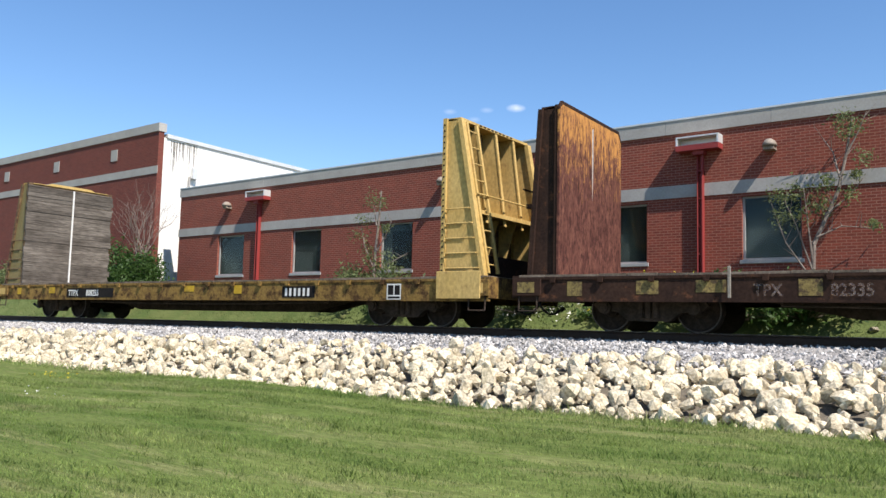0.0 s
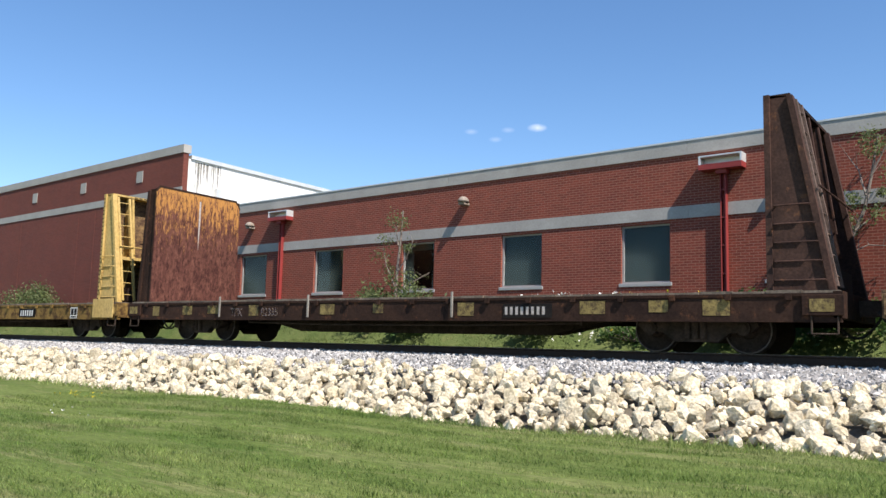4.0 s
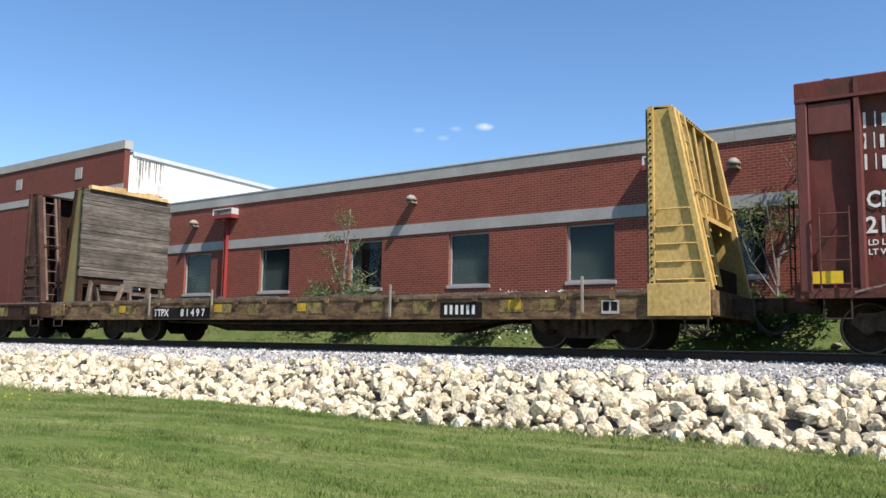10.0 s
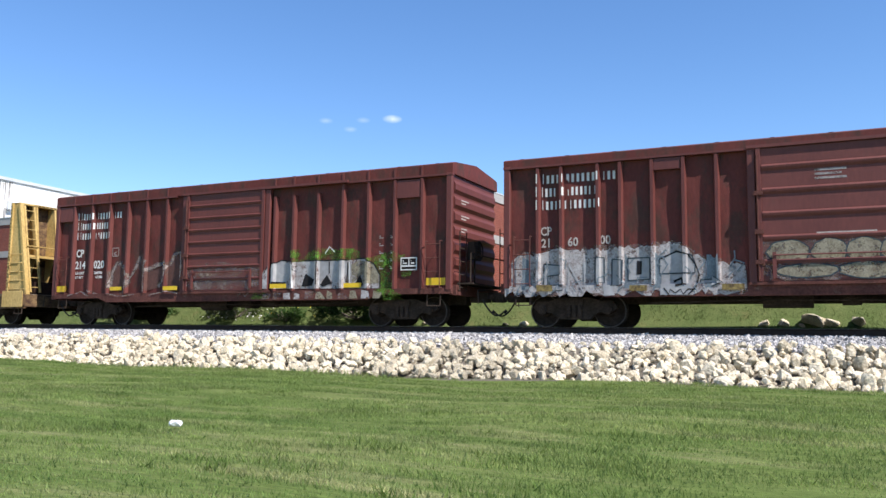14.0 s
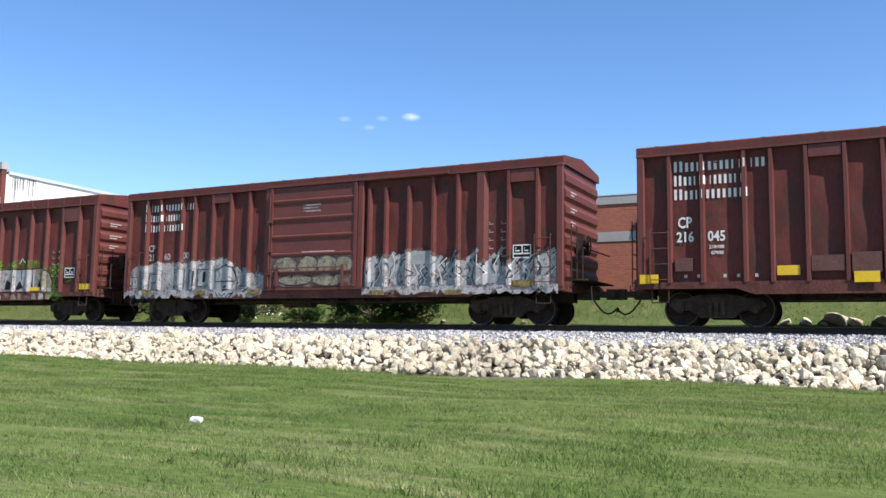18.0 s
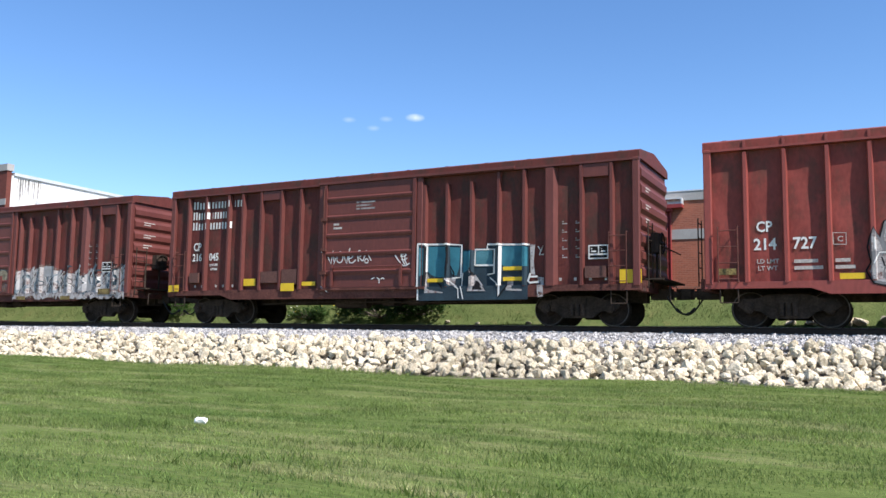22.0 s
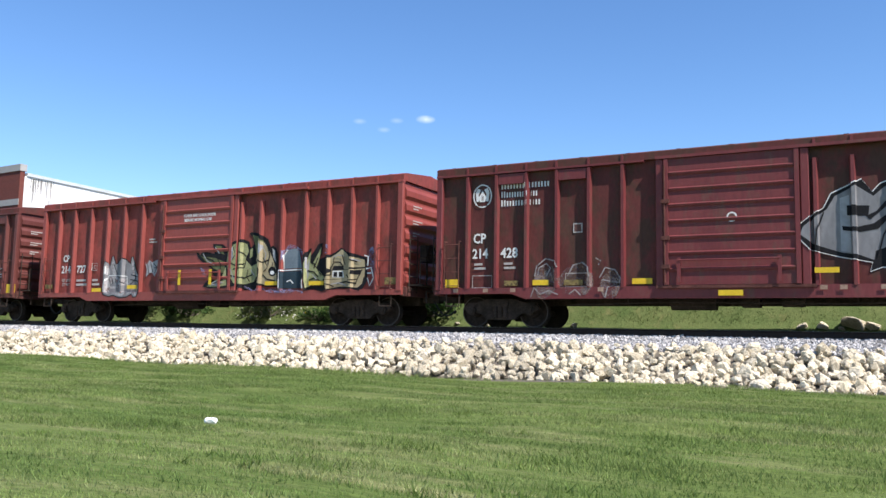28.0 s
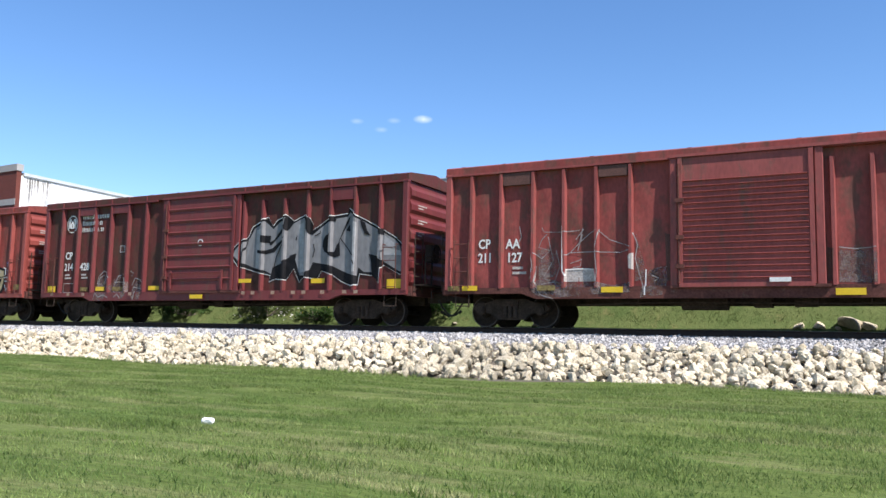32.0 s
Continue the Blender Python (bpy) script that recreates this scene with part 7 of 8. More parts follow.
    top = [(38.05, 2.14), (38.11, 2.39), (38.4, 2.63), (38.61, 2.76), (38.77, 3.08), (39.29, 3.32), (39.39, 3.37), (39.6, 3.07), (39.75, 3.24), (40.15, 3.39), (40.42, 3.19), (40.88, 3.37), (41.03, 3.27), (41.17, 3.04), (41.14, 2.87), (41.46, 3.03), (41.85, 3.27), (42.43, 3.32), (42.48, 3.48), (42.81, 3.22), (43.09, 3.09), (43.64, 2.81), (44.11, 2.55), (44.49, 2.22), (44.58, 1.82), (44.58, 1.39), (44.27, 1.48), (43.74, 1.75), (43.66, 1.66), (43.64, 1.23), (43.44, 1.44), (42.91, 1.51), (42.85, 1.2), (42.63, 1.16), (42.28, 1.29), (41.88, 1.53), (41.52, 1.62), (41.37, 1.37), (40.86, 1.46), (40.7, 1.29), (40.47, 1.72), (40.2, 1.37), (39.75, 1.41), (39.51, 1.32), (39.56, 1.52), (38.93, 1.65), (38.33, 1.82)]
    cx, cz = 41.3, 2.3
    s.paint("graffiti", [[(cx + (x - cx) * 1.006, cz + (z - cz) * 1.022) for x, z in top]], M["letter"], "white graffiti outline")
    s.paint("graffiti", [top], M["g_black"], "black graffiti outline")
    inner = [(38.12, 2.17), (38.18, 2.34), (38.46, 2.58), (38.67, 2.73), (38.84, 3.02), (39.27, 3.24), (39.61, 2.98), (39.82, 3.16), (40.15, 3.33), (40.42, 3.13), (40.81, 3.29), (40.94, 3.18), (41.02, 2.86), (41.13, 2.72), (41.46, 2.94), (41.85, 3.18), (42.43, 3.23), (42.52, 3.36), (42.81, 3.15), (43.09, 3.02), (43.64, 2.74), (44.11, 2.48), (44.42, 2.17), (44.52, 1.82), (44.52, 1.53), (44.27, 1.56), (43.74, 1.85), (43.5, 2.02), (43.26, 2.08), (43.33, 1.55), (43.05, 1.56), (42.86, 1.7), (42.81, 1.45), (42.51, 1.52), (42.2, 1.64), (41.85, 1.79), (41.19, 1.89), (41.07, 1.66), (40.86, 1.49), (40.7, 1.5), (40.51, 2.0), (40.42, 1.98), (40.26, 2.07), (39.99, 1.9), (39.62, 1.76), (39.59, 1.56), (39.31, 1.68), (38.93, 1.75), (38.38, 1.95)]
    s.paint("graffiti", [inner], M["g_grey"], "silver graffiti letters")
    s.paint("graffiti", [[(38.94, 2.97), (39.13, 3.03), (39.14, 1.74), (38.94, 1.78)]], M["g_pale"], "pale silver graffiti sheen")
    s.paint("graffiti", [[(40.61, 3.07), (40.8, 3.15), (40.85, 1.61), (40.7, 1.58)]], M["g_pale"], "pale silver graffiti sheen")
    s.paint("graffiti", [[(42.63, 3.11), (42.79, 3.04), (42.78, 1.57), (42.61, 1.57)]], M["g_pale"], "pale silver graffiti sheen")
    s.paint("graffiti", [[(43.75, 2.62), (44.08, 2.39), (44.08, 2.22), (43.74, 2.34)]], M["g_pale"], "pale silver graffiti sheen")
    s.paint("graffiti", [[(43.74, 2.26), (44.28, 2.16), (44.35, 2.02), (43.74, 2.04)]], M["g_pale"], "pale silver graffiti sheen")
    s.paint("graffiti", [[(39.08, 2.8), (39.53, 2.77), (39.5, 2.54), (39.08, 2.57)]], M["g_black"], "black graffiti shading")
    s.paint("graffiti", [[(38.97, 2.34), (39.25, 2.3), (39.6, 2.37), (39.87, 2.57), (40.14, 2.75), (40.06, 2.64), (39.68, 2.24), (39.34, 2.19), (38.99, 2.24)]], M["g_black"], "black graffiti shading")
    s.paint("graffiti", [[(40.12, 3.13), (40.06, 2.98), (39.87, 2.75), (39.66, 2.56), (39.53, 2.45), (39.45, 2.54), (39.66, 2.64), (39.9, 2.92)]], M["g_black"], "black graffiti shading")
    s.paint("graffiti", [[(40.49, 2.62), (40.57, 2.76), (40.55, 2.58)]], M["g_black"], "black graffiti shading")
    s.paint("graffiti", [[(40.15, 3.36), (40.44, 3.16), (40.27, 2.97), (40.16, 2.9), (40.08, 2.98)]], M["g_black"], "black graffiti shading")
    s.paint("graffiti", [[(40.81, 3.29), (40.94, 3.24), (41.03, 3.29), (41.14, 3.05), (41.19, 2.75), (41.05, 2.75), (40.94, 2.97)]], M["g_black"], "black graffiti shading")
    s.paint("graffiti", [[(40.27, 2.07), (40.31, 2.13), (40.56, 2.18), (40.51, 1.96), (40.35, 1.93)]], M["g_black"], "black graffiti shading")
    s.paint("graffiti", [[(41.55, 2.54), (41.64, 2.7), (41.85, 2.76), (41.82, 2.43), (41.76, 2.31), (41.8, 2.17), (41.98, 2.19), (42.05, 2.37), (42.16, 2.51), (42.2, 2.06), (41.98, 2.01), (41.79, 2.11), (41.61, 2.2), (41.54, 2.35)]], M["g_black"], "black graffiti shading")
    s.paint("graffiti", [[(41.85, 3.24), (42.05, 3.29), (42.0, 3.11), (41.82, 3.1)]], M["g_black"], "black graffiti shading")
    s.paint("graffiti", [[(42.54, 3.26), (42.49, 3.07), (42.32, 2.79), (42.2, 2.58), (42.13, 2.47), (42.27, 2.79), (42.43, 3.12)]], M["g_black"], "black graffiti shading")
    s.paint("graffiti", [[(42.39, 2.82), (42.53, 3.0), (42.55, 2.77)]], M["g_black"], "black graffiti shading")
    s.paint("graffiti", [[(42.88, 3.12), (43.06, 3.02), (43.14, 2.79), (43.28, 2.62), (43.06, 2.68), (42.92, 2.95)]], M["g_black"], "black graffiti shading")
    s.paint("graffiti", [[(43.22, 2.09), (43.6, 1.96), (43.36, 1.93), (43.53, 1.66), (43.64, 1.24), (43.35, 1.44), (43.33, 1.8)]], M["g_black"], "black graffiti shading")
    s.paint("graffiti", [[(43.57, 2.78), (43.71, 2.82), (43.75, 2.62), (43.62, 2.64)]], M["g_black"], "black graffiti shading")
    for line in ([(38.43, 1.9), (38.46, 2.26), (38.61, 2.67)], [(42.2, 2.58), (42.49, 2.25), (42.66, 2.02), (42.76, 1.79)], [(41.23, 2.69), (41.46, 2.79), (41.43, 2.85)], [(44.24, 2.42), (44.35, 2.14), (44.55, 2.03)], [(39.67, 1.64), (39.78, 2.09), (40.03, 2.61)], [(41.2, 2.45), (41.25, 2.26), (41.19, 2.04)]):
        s.paint("graffiti", stroke(line, 0.03), M["g_black"], "black graffiti stroke")
    for x, z, w, h, k in ((29.2, 1.18, 0.42, 0.22, "yellow"), (30.98, 1.16, 0.4, 0.14, "old_yellow"), (31.82, 1.17, 0.45, 0.14, "yellow"), (32.72, 1.16, 0.5, 0.14, "old_yellow"), (34.5, 1.17, 0.5, 0.14, "yellow"), (36.6, 0.86, 0.55, 0.13, "yellow"), (38.65, 1.35, 0.5, 0.12, "yellow"), (41.42, 1.32, 0.5, 0.14, "yellow"), (44.15, 1.2, 0.55, 0.26, "yellow")):
        s.reflector(x, z, w, h, M[k])
    for x in (38.5, 38.9, 39.7, 40.5, 40.9, 41.6, 42.4, 42.8, 29.3, 30.2, 31.0, 33.4):
        s.bars(x, x + 0.15, 0.92, 0.10, M["sill_tag"], 1)


def slat_boxcar():
    s = boxcar(45.8, 61.6, [46.6, 47.48, 48.4, 49.26, 50.13, 51.01, 55.59, 56.4, 57.2, 58.1, 58.9, 59.8, 60.7], (52.2, 55.22), 18, "paint_rust", "worn red steel boxcar with a finely ribbed door", short=55.4, plate=False, deep=[(47.54, 48.34, 3.8, 4.13), (50.2, 50.95, 3.85, 4.13)])
    s.text("CP", 46.78, 2.12, 0.25, M["letter"], 0.85)
    s.text("AA", 47.6, 2.1, 0.25, M["letter"], 0.85)
    s.text("211", 46.78, 1.74, 0.25, M["letter"], 0.8)
    s.text("127", 47.62, 1.73, 0.25, M["letter"], 0.85)
    s.bars(47.8, 48.2, 1.4, 0.07, M["old_letter"], 2)
    s.paint("graffiti", [[(48.33, 1.16), (48.7, 1.29), (49.28, 1.16), (50.12, 1.17), (50.53, 1.08), (51.0, 1.15), (50.99, 0.89), (49.84, 0.83), (48.7, 0.74), (48.41, 0.91)], [(48.52, 2.03), (48.92, 2.08), (49.14, 1.73), (48.99, 1.32), (48.55, 1.26)], [(51.13, 2.38), (51.38, 1.46), (51.35, 1.18), (51.1, 1.18)], [(51.45, 1.45), (51.87, 1.55), (51.89, 1.17), (51.79, 0.83), (51.24, 0.76), (51.31, 1.11)], [(55.69, 1.87), (56.2, 1.88), (56.44, 1.72), (56.42, 1.07), (55.67, 1.09)], [(56.9, 1.9), (57.9, 1.85), (58.0, 1.1), (56.9, 1.1)]], M["g_faint"], "faded grey graffiti")
    s.paint("graffiti", [[(49.31, 1.51), (50.09, 1.49), (50.12, 1.18), (49.28, 1.18)], [(50.91, 1.82), (51.07, 1.88), (51.07, 1.46), (50.93, 1.5)]], M["old_letter"], "worn pale graffiti patch")
    s.paint("graffiti", [[(51.84, 2.35), (52.0, 2.3), (52.0, 1.17), (51.89, 1.17)], [(55.45, 1.88), (55.58, 1.84), (55.55, 1.11), (55.44, 1.12)]], M["patch"], "narrow dark patch beside the door post")
    for line in ([(47.99, 2.68), (48.05, 2.4), (47.96, 2.22)], [(48.63, 2.62), (48.7, 2.5), (49.14, 2.48), (49.64, 2.5), (49.75, 2.57), (49.67, 2.19), (49.42, 1.93), (49.28, 1.86)], [(48.41, 1.96), (48.63, 1.8), (48.86, 2.0), (48.55, 2.1), (48.63, 2.3), (48.79, 2.45)], [(48.33, 1.19), (48.37, 1.47), (48.49, 1.61), (48.44, 1.19), (48.63, 0.84), (48.99, 0.74)], [(49.03, 2.01), (49.14, 1.59), (48.99, 1.18), (48.63, 1.12)], [(49.42, 1.65), (49.72, 1.75), (49.69, 1.58), (49.49, 1.54)]):
        s.paint("graffiti", stroke(line, 0.022), M["g_thin"], "thin grey graffiti line")
    for line in ([(49.42, 1.93), (49.99, 1.94), (50.74, 1.9), (50.96, 1.98)], [(49.67, 2.19), (49.99, 2.45), (50.2, 2.51), (50.09, 2.04), (50.15, 1.43), (50.12, 1.17)], [(50.2, 2.45), (50.47, 2.23), (51.0, 2.04)], [(49.57, 2.27), (49.78, 2.53)], [(49.62, 1.98), (49.75, 2.4)], [(48.33, 2.03), (48.41, 1.61), (48.29, 1.26)], [(48.81, 2.37), (48.96, 1.74), (48.7, 1.33)], [(51.06, 2.38), (51.17, 2.09), (51.11, 1.74), (51.26, 1.18), (51.38, 0.83)], [(51.52, 1.31), (51.69, 1.24), (51.59, 1.17)], [(55.69, 1.87), (56.0, 1.82), (56.42, 1.85)]):
        s.paint("graffiti", stroke(line, 0.022), M["g_thin"], "thin grey graffiti line")
    for line in ([(49.21, 2.63), (49.24, 1.45), (49.31, 1.33)], [(49.31, 1.49), (49.63, 1.51), (50.05, 1.49)], [(51.38, 1.46), (51.36, 0.82)]):
        s.paint("graffiti", stroke(line, 0.03), M["letter"], "white graffiti line")
    for x, z, w, h, k in ((46.1, 1.03, 0.35, 0.14, "old_yellow"), (46.6, 1.03, 0.45, 0.13, "yellow"), (48.8, 1.02, 0.5, 0.13, "old_yellow"), (50.55, 0.96, 0.55, 0.14, "yellow"), (55.9, 0.87, 0.6, 0.15, "yellow")):
        s.reflector(x, z, w, h, M[k])
    bm = bmesh.new()
    box(bm, 54.25 - s.xc, 54.7 - s.xc, -1.745, -1.695, 1.1, 1.2)
    part("plate", bm, M["letter"], s.car, "small white plate on the door")


first_boxcar()
band_boxcar()
teal_boxcar()
red_boxcar()
grey_boxcar()
slat_boxcar()


# ---- bulkhead flat cars ----
def plank_face(car, x, s, z0, z1, broken):
    """Plank lining of a bulkhead, on its load side (s)."""
    r = random.Random(int(abs(x) * 10))
    bulk = new("plank_lining")
    bulk.parent = car
    bulk.location = (x, 0, 0)
    bulk["label"] = "weathered grey plank lining"
    z, n = z0, 0
    while z < z1 - 0.02:
        h = r.choice((0.10, 0.13, 0.15, 0.19))
        h = min(h, z1 - z)
        a, b = -1.575 + r.uniform(-0.02, 0.02), 1.575 + r.uniform(-0.05, 0.04)
        if broken and z < z0 + 0.45:
            a, b = (r.uniform(-1.5, -0.6), r.uniform(0.0, 1.4)) if n % 2 else (r.uniform(-0.3, 0.4), 1.5)
        bm = bmesh.new()
        v = box(bm, 0.0, s * r.uniform(0.055, 0.075), a, b, z + 0.004, z + h - 0.004)
        for k in v:
            k.co.z += r.uniform(-0.006, 0.006)
        part("plank", bm, M["old_wood"], bulk)
        z += h
        n += 1
    return bulk


def bulkhead(car, x, s, side_mat, rib_mat, face, top_mat, xw=1.0, top=4.5, ladder=True, bolts=False):
    """An end bulkhead whose load face stands at x and looks along s; its braced back reaches the other way."""
    o = -s
    w0, w1 = 0.40, xw  # depth at the top and at the deck
    zd = 1.06
    root = new("bulkhead")
    root.parent = car
    root["label"] = "tall braced steel bulkhead"
    for q in (-1, 1):
        bm = bmesh.new()
        prism(bm, [(x, zd), (x, top), (x + o * w0, top - 0.05), (x + o * w1, zd)], "y", q * 1.50, q * 1.46)
        part("side_plate", bm, side_mat, root)
        bm = bmesh.new()
        for (xa, za), (xb, zb) in (((x + o * w0, top - 0.05), (x + o * w1, zd)), ((x + o * 0.02, top), (x + o * 0.02, zd))):
            prism(bm, [(xa - 0.05, za), (xa + 0.05, za), (xb + 0.05, zb), (xb - 0.05, zb)], "y", q * 1.56, q * 1.40)
        part("flange", bm, rib_mat, root)
    if bolts:
        bm = bmesh.new()
        box(bm, min(x - o * 0.03, x + o * (w1 + 0.03)), max(x - o * 0.03, x + o * (w1 + 0.03)), -1.69, -1.664, 0.6, zd + 0.12)
        part("skirt_plate", bevelled(bm, 0.008), side_mat, root, "side plate lapped over the sill")
        for i in range(26):
            bm = bmesh.new()
            z = zd + 0.15 + (top - zd - 0.3) * i / 25
            rod(bm, (x + o * 0.02, -1.575, z), (x + o * 0.02, -1.558, z), 0.022, 6)
            part("bolt", bm, M["black_panel"], root)
    # plate behind the load face; on yellow bulkheads dark ochre paints its shade in
    bm = bmesh.new()
    box(bm, min(x, x + o * 0.03), max(x, x + o * 0.03), -1.455, 1.455, zd + (0.55 if face == "broken" else 0), top - 0.02)
    plate_mat = M["rust"] if face == "rust" else M["car_dark"] if face in ("dark", "broken") else M["car_ochre"]
    part("back_plate", bm, plate_mat, root)
    # upright stiffeners on the back
    for y in (-0.8, 0.0, 0.8):
        bm = bmesh.new()
        prism(bm, [(x + o * 0.035, 2.6), (x + o * 0.035, top - 0.05), (x + o * (w0 - 0.02), top - 0.08), (x + o * (w0 + 0.34 * (w1 - w0)), 2.6)], "y", y - 0.025, y + 0.025)
        xa, xb = x + o * (w0 - 0.02), x + o * (w0 + 0.42 * (w1 - w0))
        prism(bm, [(xa - 0.015, top - 0.08), (xa + 0.015, top - 0.08), (xb + 0.015, 2.3), (xb - 0.015, 2.3)], "y", y - 0.04, y + 0.04)
        part("stiffener", bm, rib_mat, root)
    bm = bmesh.new()
    box(bm, min(x, x + o * w0), max(x, x + o * w0), -1.5, 1.5, top - 0.06, top)
    prism(bm, [(-0.9, top), (0.9, top), (0.7, top + 0.07), (-0.7, top + 0.07)], "x", x, x + o * 0.05)
    part("top_beam", bm, top_mat, root)
    for i in range(9):
        bm = bmesh.new()
        y = -0.75 + 0.17 * i
        box(bm, min(x + o * (w0 + 0.001), x + o * (w0 + 0.004)), max(x + o * (w0 + 0.001), x + o * (w0 + 0.004)), y, y + 0.11, top - 0.045, top - 0.012)
        part("marking", bm, M["black_panel"], root)
    bm = bmesh.new()
    if rib_mat is not M["car_brace"]:
        box(bm, min(x + o * 0.04, x + o * (w0 + 0.35)), max(x + o * 0.04, x + o * (w0 + 0.35)), -1.45, 1.45, 2.45, 2.54)
    rod(bm, (x + o * (w0 + 0.42), -1.45, 2.85), (x + o * (w0 + 0.42), 1.45, 2.85), 0.02)
    for y in (-0.8, 0.0, 0.8):
        prism(bm, [(x + o * 0.04, 2.45), (x + o * 0.04, 1.3), (x + o * 0.12, 1.3), (x + o * (w0 + 0.1), 2.45)], "y", y - 0.02, y + 0.02)
    part("cross_beam", bm, rib_mat, root)
    if rib_mat is M["car_brace"]:
        bm = bmesh.new()
        box(bm, min(x + o * 0.3, x + o * 0.42), max(x + o * 0.3, x + o * 0.42), -0.32, -0.12, 1.4, 3.95)
        part("channel", bm, M["rust_channel"], root, "rusty red-brown upright channel")
    # dark brown on every car, so the shade low down is in the colour
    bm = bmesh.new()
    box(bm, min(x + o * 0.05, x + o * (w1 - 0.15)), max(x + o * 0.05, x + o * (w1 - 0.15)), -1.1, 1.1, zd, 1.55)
    part("draft_box", bm, M["car_dark"], root, "lower brace box coloured dark for shade")
    if ladder:
        bm = bmesh.new()
        for y in (-1.38, -0.98):
            prism(bm, [(x + o * (w0 + 0.03), top - 0.1), (x + o * (w0 + 0.09), top - 0.1), (x + o * (w1 + 0.07), 1.15), (x + o * (w1 + 0.01), 1.15)], "y", y - 0.035, y + 0.035)
        for i in range(9):
            t = (i + 0.5) / 9
            xx = x + o * (w0 + 0.06 + (w1 - w0 - 0.02) * t)
            rod(bm, (xx, -1.38, top - 0.1 - t * (top - 1.25)), (xx, -0.98, top - 0.1 - t * (top - 1.25)), 0.016)
        part("ladder", bm, M["ladder"] if rib_mat is M["car_brace"] else rib_mat, root, "steel ladder")
        bm = bmesh.new()
        for i in range(5):
            z = 1.25 + 0.32 * i
            k = x + o * w1 * 0.12
            e = x + o * (w1 - (w1 - w0) * (z - zd) / (top - zd) - 0.06)
            rod(bm, (k, -1.60, z), (e, -1.60, z), 0.016)
            for xx in (k, e):
                rod(bm, (xx, -1.60, z), (xx, -1.49, z), 0.014)
        part("grab_iron", bm, rib_mat, root, "steel grab irons")
    return root


def flat_car(x0, x1, left, right, sill_mat, patch_mat, label, deck_load=False):
    xc, L = (x0 + x1) / 2, (x1 - x0) / 2
    car = tagged(new("bulkhead_flat_car"), label, "flat car", "bulkhead flat cars of the train")
    CARS.append((car, xc))
    bm = bmesh.new()
    for q in (-1, 1):
        prism(bm, [(q * 1.60, 0.55), (q * 1.50, 0.55), (q * 1.50, 0.58), (q * 1.57, 0.60), (q * 1.57, 0.98), (q * 1.48, 1.0), (q * 1.48, 1.03), (q * 1.62, 1.03), (q * 1.62, 0.98), (q * 1.60, 0.96)], "x", -L, L)
    part("side_sill", bm, sill_mat, car, "weathered steel side sill")
    # stake pockets
    n = 19
    for i in range(n):
        x = -L + 0.8 + (2 * L - 1.6) * i / (n - 1)
        bm = bmesh.new()
        prism(bm, [(x - 0.06, 1.03), (x - 0.045, 0.92), (x + 0.045, 0.92), (x + 0.06, 1.03)], "y", -1.662, -1.605)
        part("stake_pocket", bm, sill_mat, car)
    # deck planks in short runs
    n = 34
    deck = new("deck")
    deck.parent = car
    deck["label"] = "worn timber deck"
    r = random.Random(int(abs(x0)))
    for i in range(n):
        a, b = -L + 0.02 + (2 * L - 0.04) * i / n, -L + 0.02 + (2 * L - 0.04) * (i + 1) / n
        bm = bmesh.new()
        box(bm, a + 0.006, b - 0.006, -1.56 - r.uniform(0, 0.05), 1.56, 1.0 + 0.034, 1.075 + r.uniform(-0.004, 0.012))
        part("deck_plank", bm, M["deck"], deck)
    # fish-belly centre sill
    bm = bmesh.new()
    for y in (-0.35, 0.30):
        prism(bm, [(-L + 0.3, 0.95), (-L + 0.3, 0.72), (-L + 3.9, 0.72), (-L + 6.0, 0.30), (L - 6.0, 0.30), (L - 3.9, 0.72), (L - 0.3, 0.72), (L - 0.3, 0.95)], "y", y, y + 0.05)
    for x in np.linspace(-L + 1, L - 1, 12):
        box(bm, x - 0.05, x + 0.05, -1.49, 1.49, 0.8, 0.99)
    part("centre_sill", bm, M["truck"], car, "dark fish-belly centre sill")
    bm = bmesh.new()
    pipe(bm, [(-4.8, -1.3, 0.50), (-2, -1.3, 0.46), (2.5, -1.3, 0.47), (5.0, -1.3, 0.52)], 0.022)
    for x in (-4.8, -1.2, 2.5, 5.0):
        rod(bm, (x, -1.3, 0.48), (x, -1.3, 0.75), 0.02)
    part("brake_rod", bm, M["truck"], car, "dark brake rods")
    for s in (-1, 1):
        bogie(car, s * (L - 2.55))
        couple(car, s * L, s)
        bm = bmesh.new()
        box(bm, s * L - 0.12, s * L + 0.02, -1.6, 1.6, 0.62, 1.06)
        part("end_sill", bm, sill_mat, car)
        bm = bmesh.new()
        x = s * (L - 0.25)
        pipe(bm, [(x - 0.2, -1.62, 0.65), (x - 0.2, -1.63, 0.36), (x + 0.2, -1.63, 0.36), (x + 0.2, -1.62, 0.65)], 0.016)
        part("step", bm, M["truck"], car, "dark stirrup step")
        bm = bmesh.new()
        box(bm, x - 0.34, x + 0.3, -1.66, -1.622, 0.66, 1.0)
        part("end_panel", bevelled(bm, 0.008), sill_mat, car, "steel end panel")
        bm = bmesh.new()
        box(bm, x - 0.22, x + 0.16, -1.666, -1.662, 0.72, 0.93)
        part("end_reflector", bm, patch_mat, car, "yellow patch on the end panel")
    side = Side(car, xc, [(x0, x1, -1.605, -1.605)])
    return car, side, xc


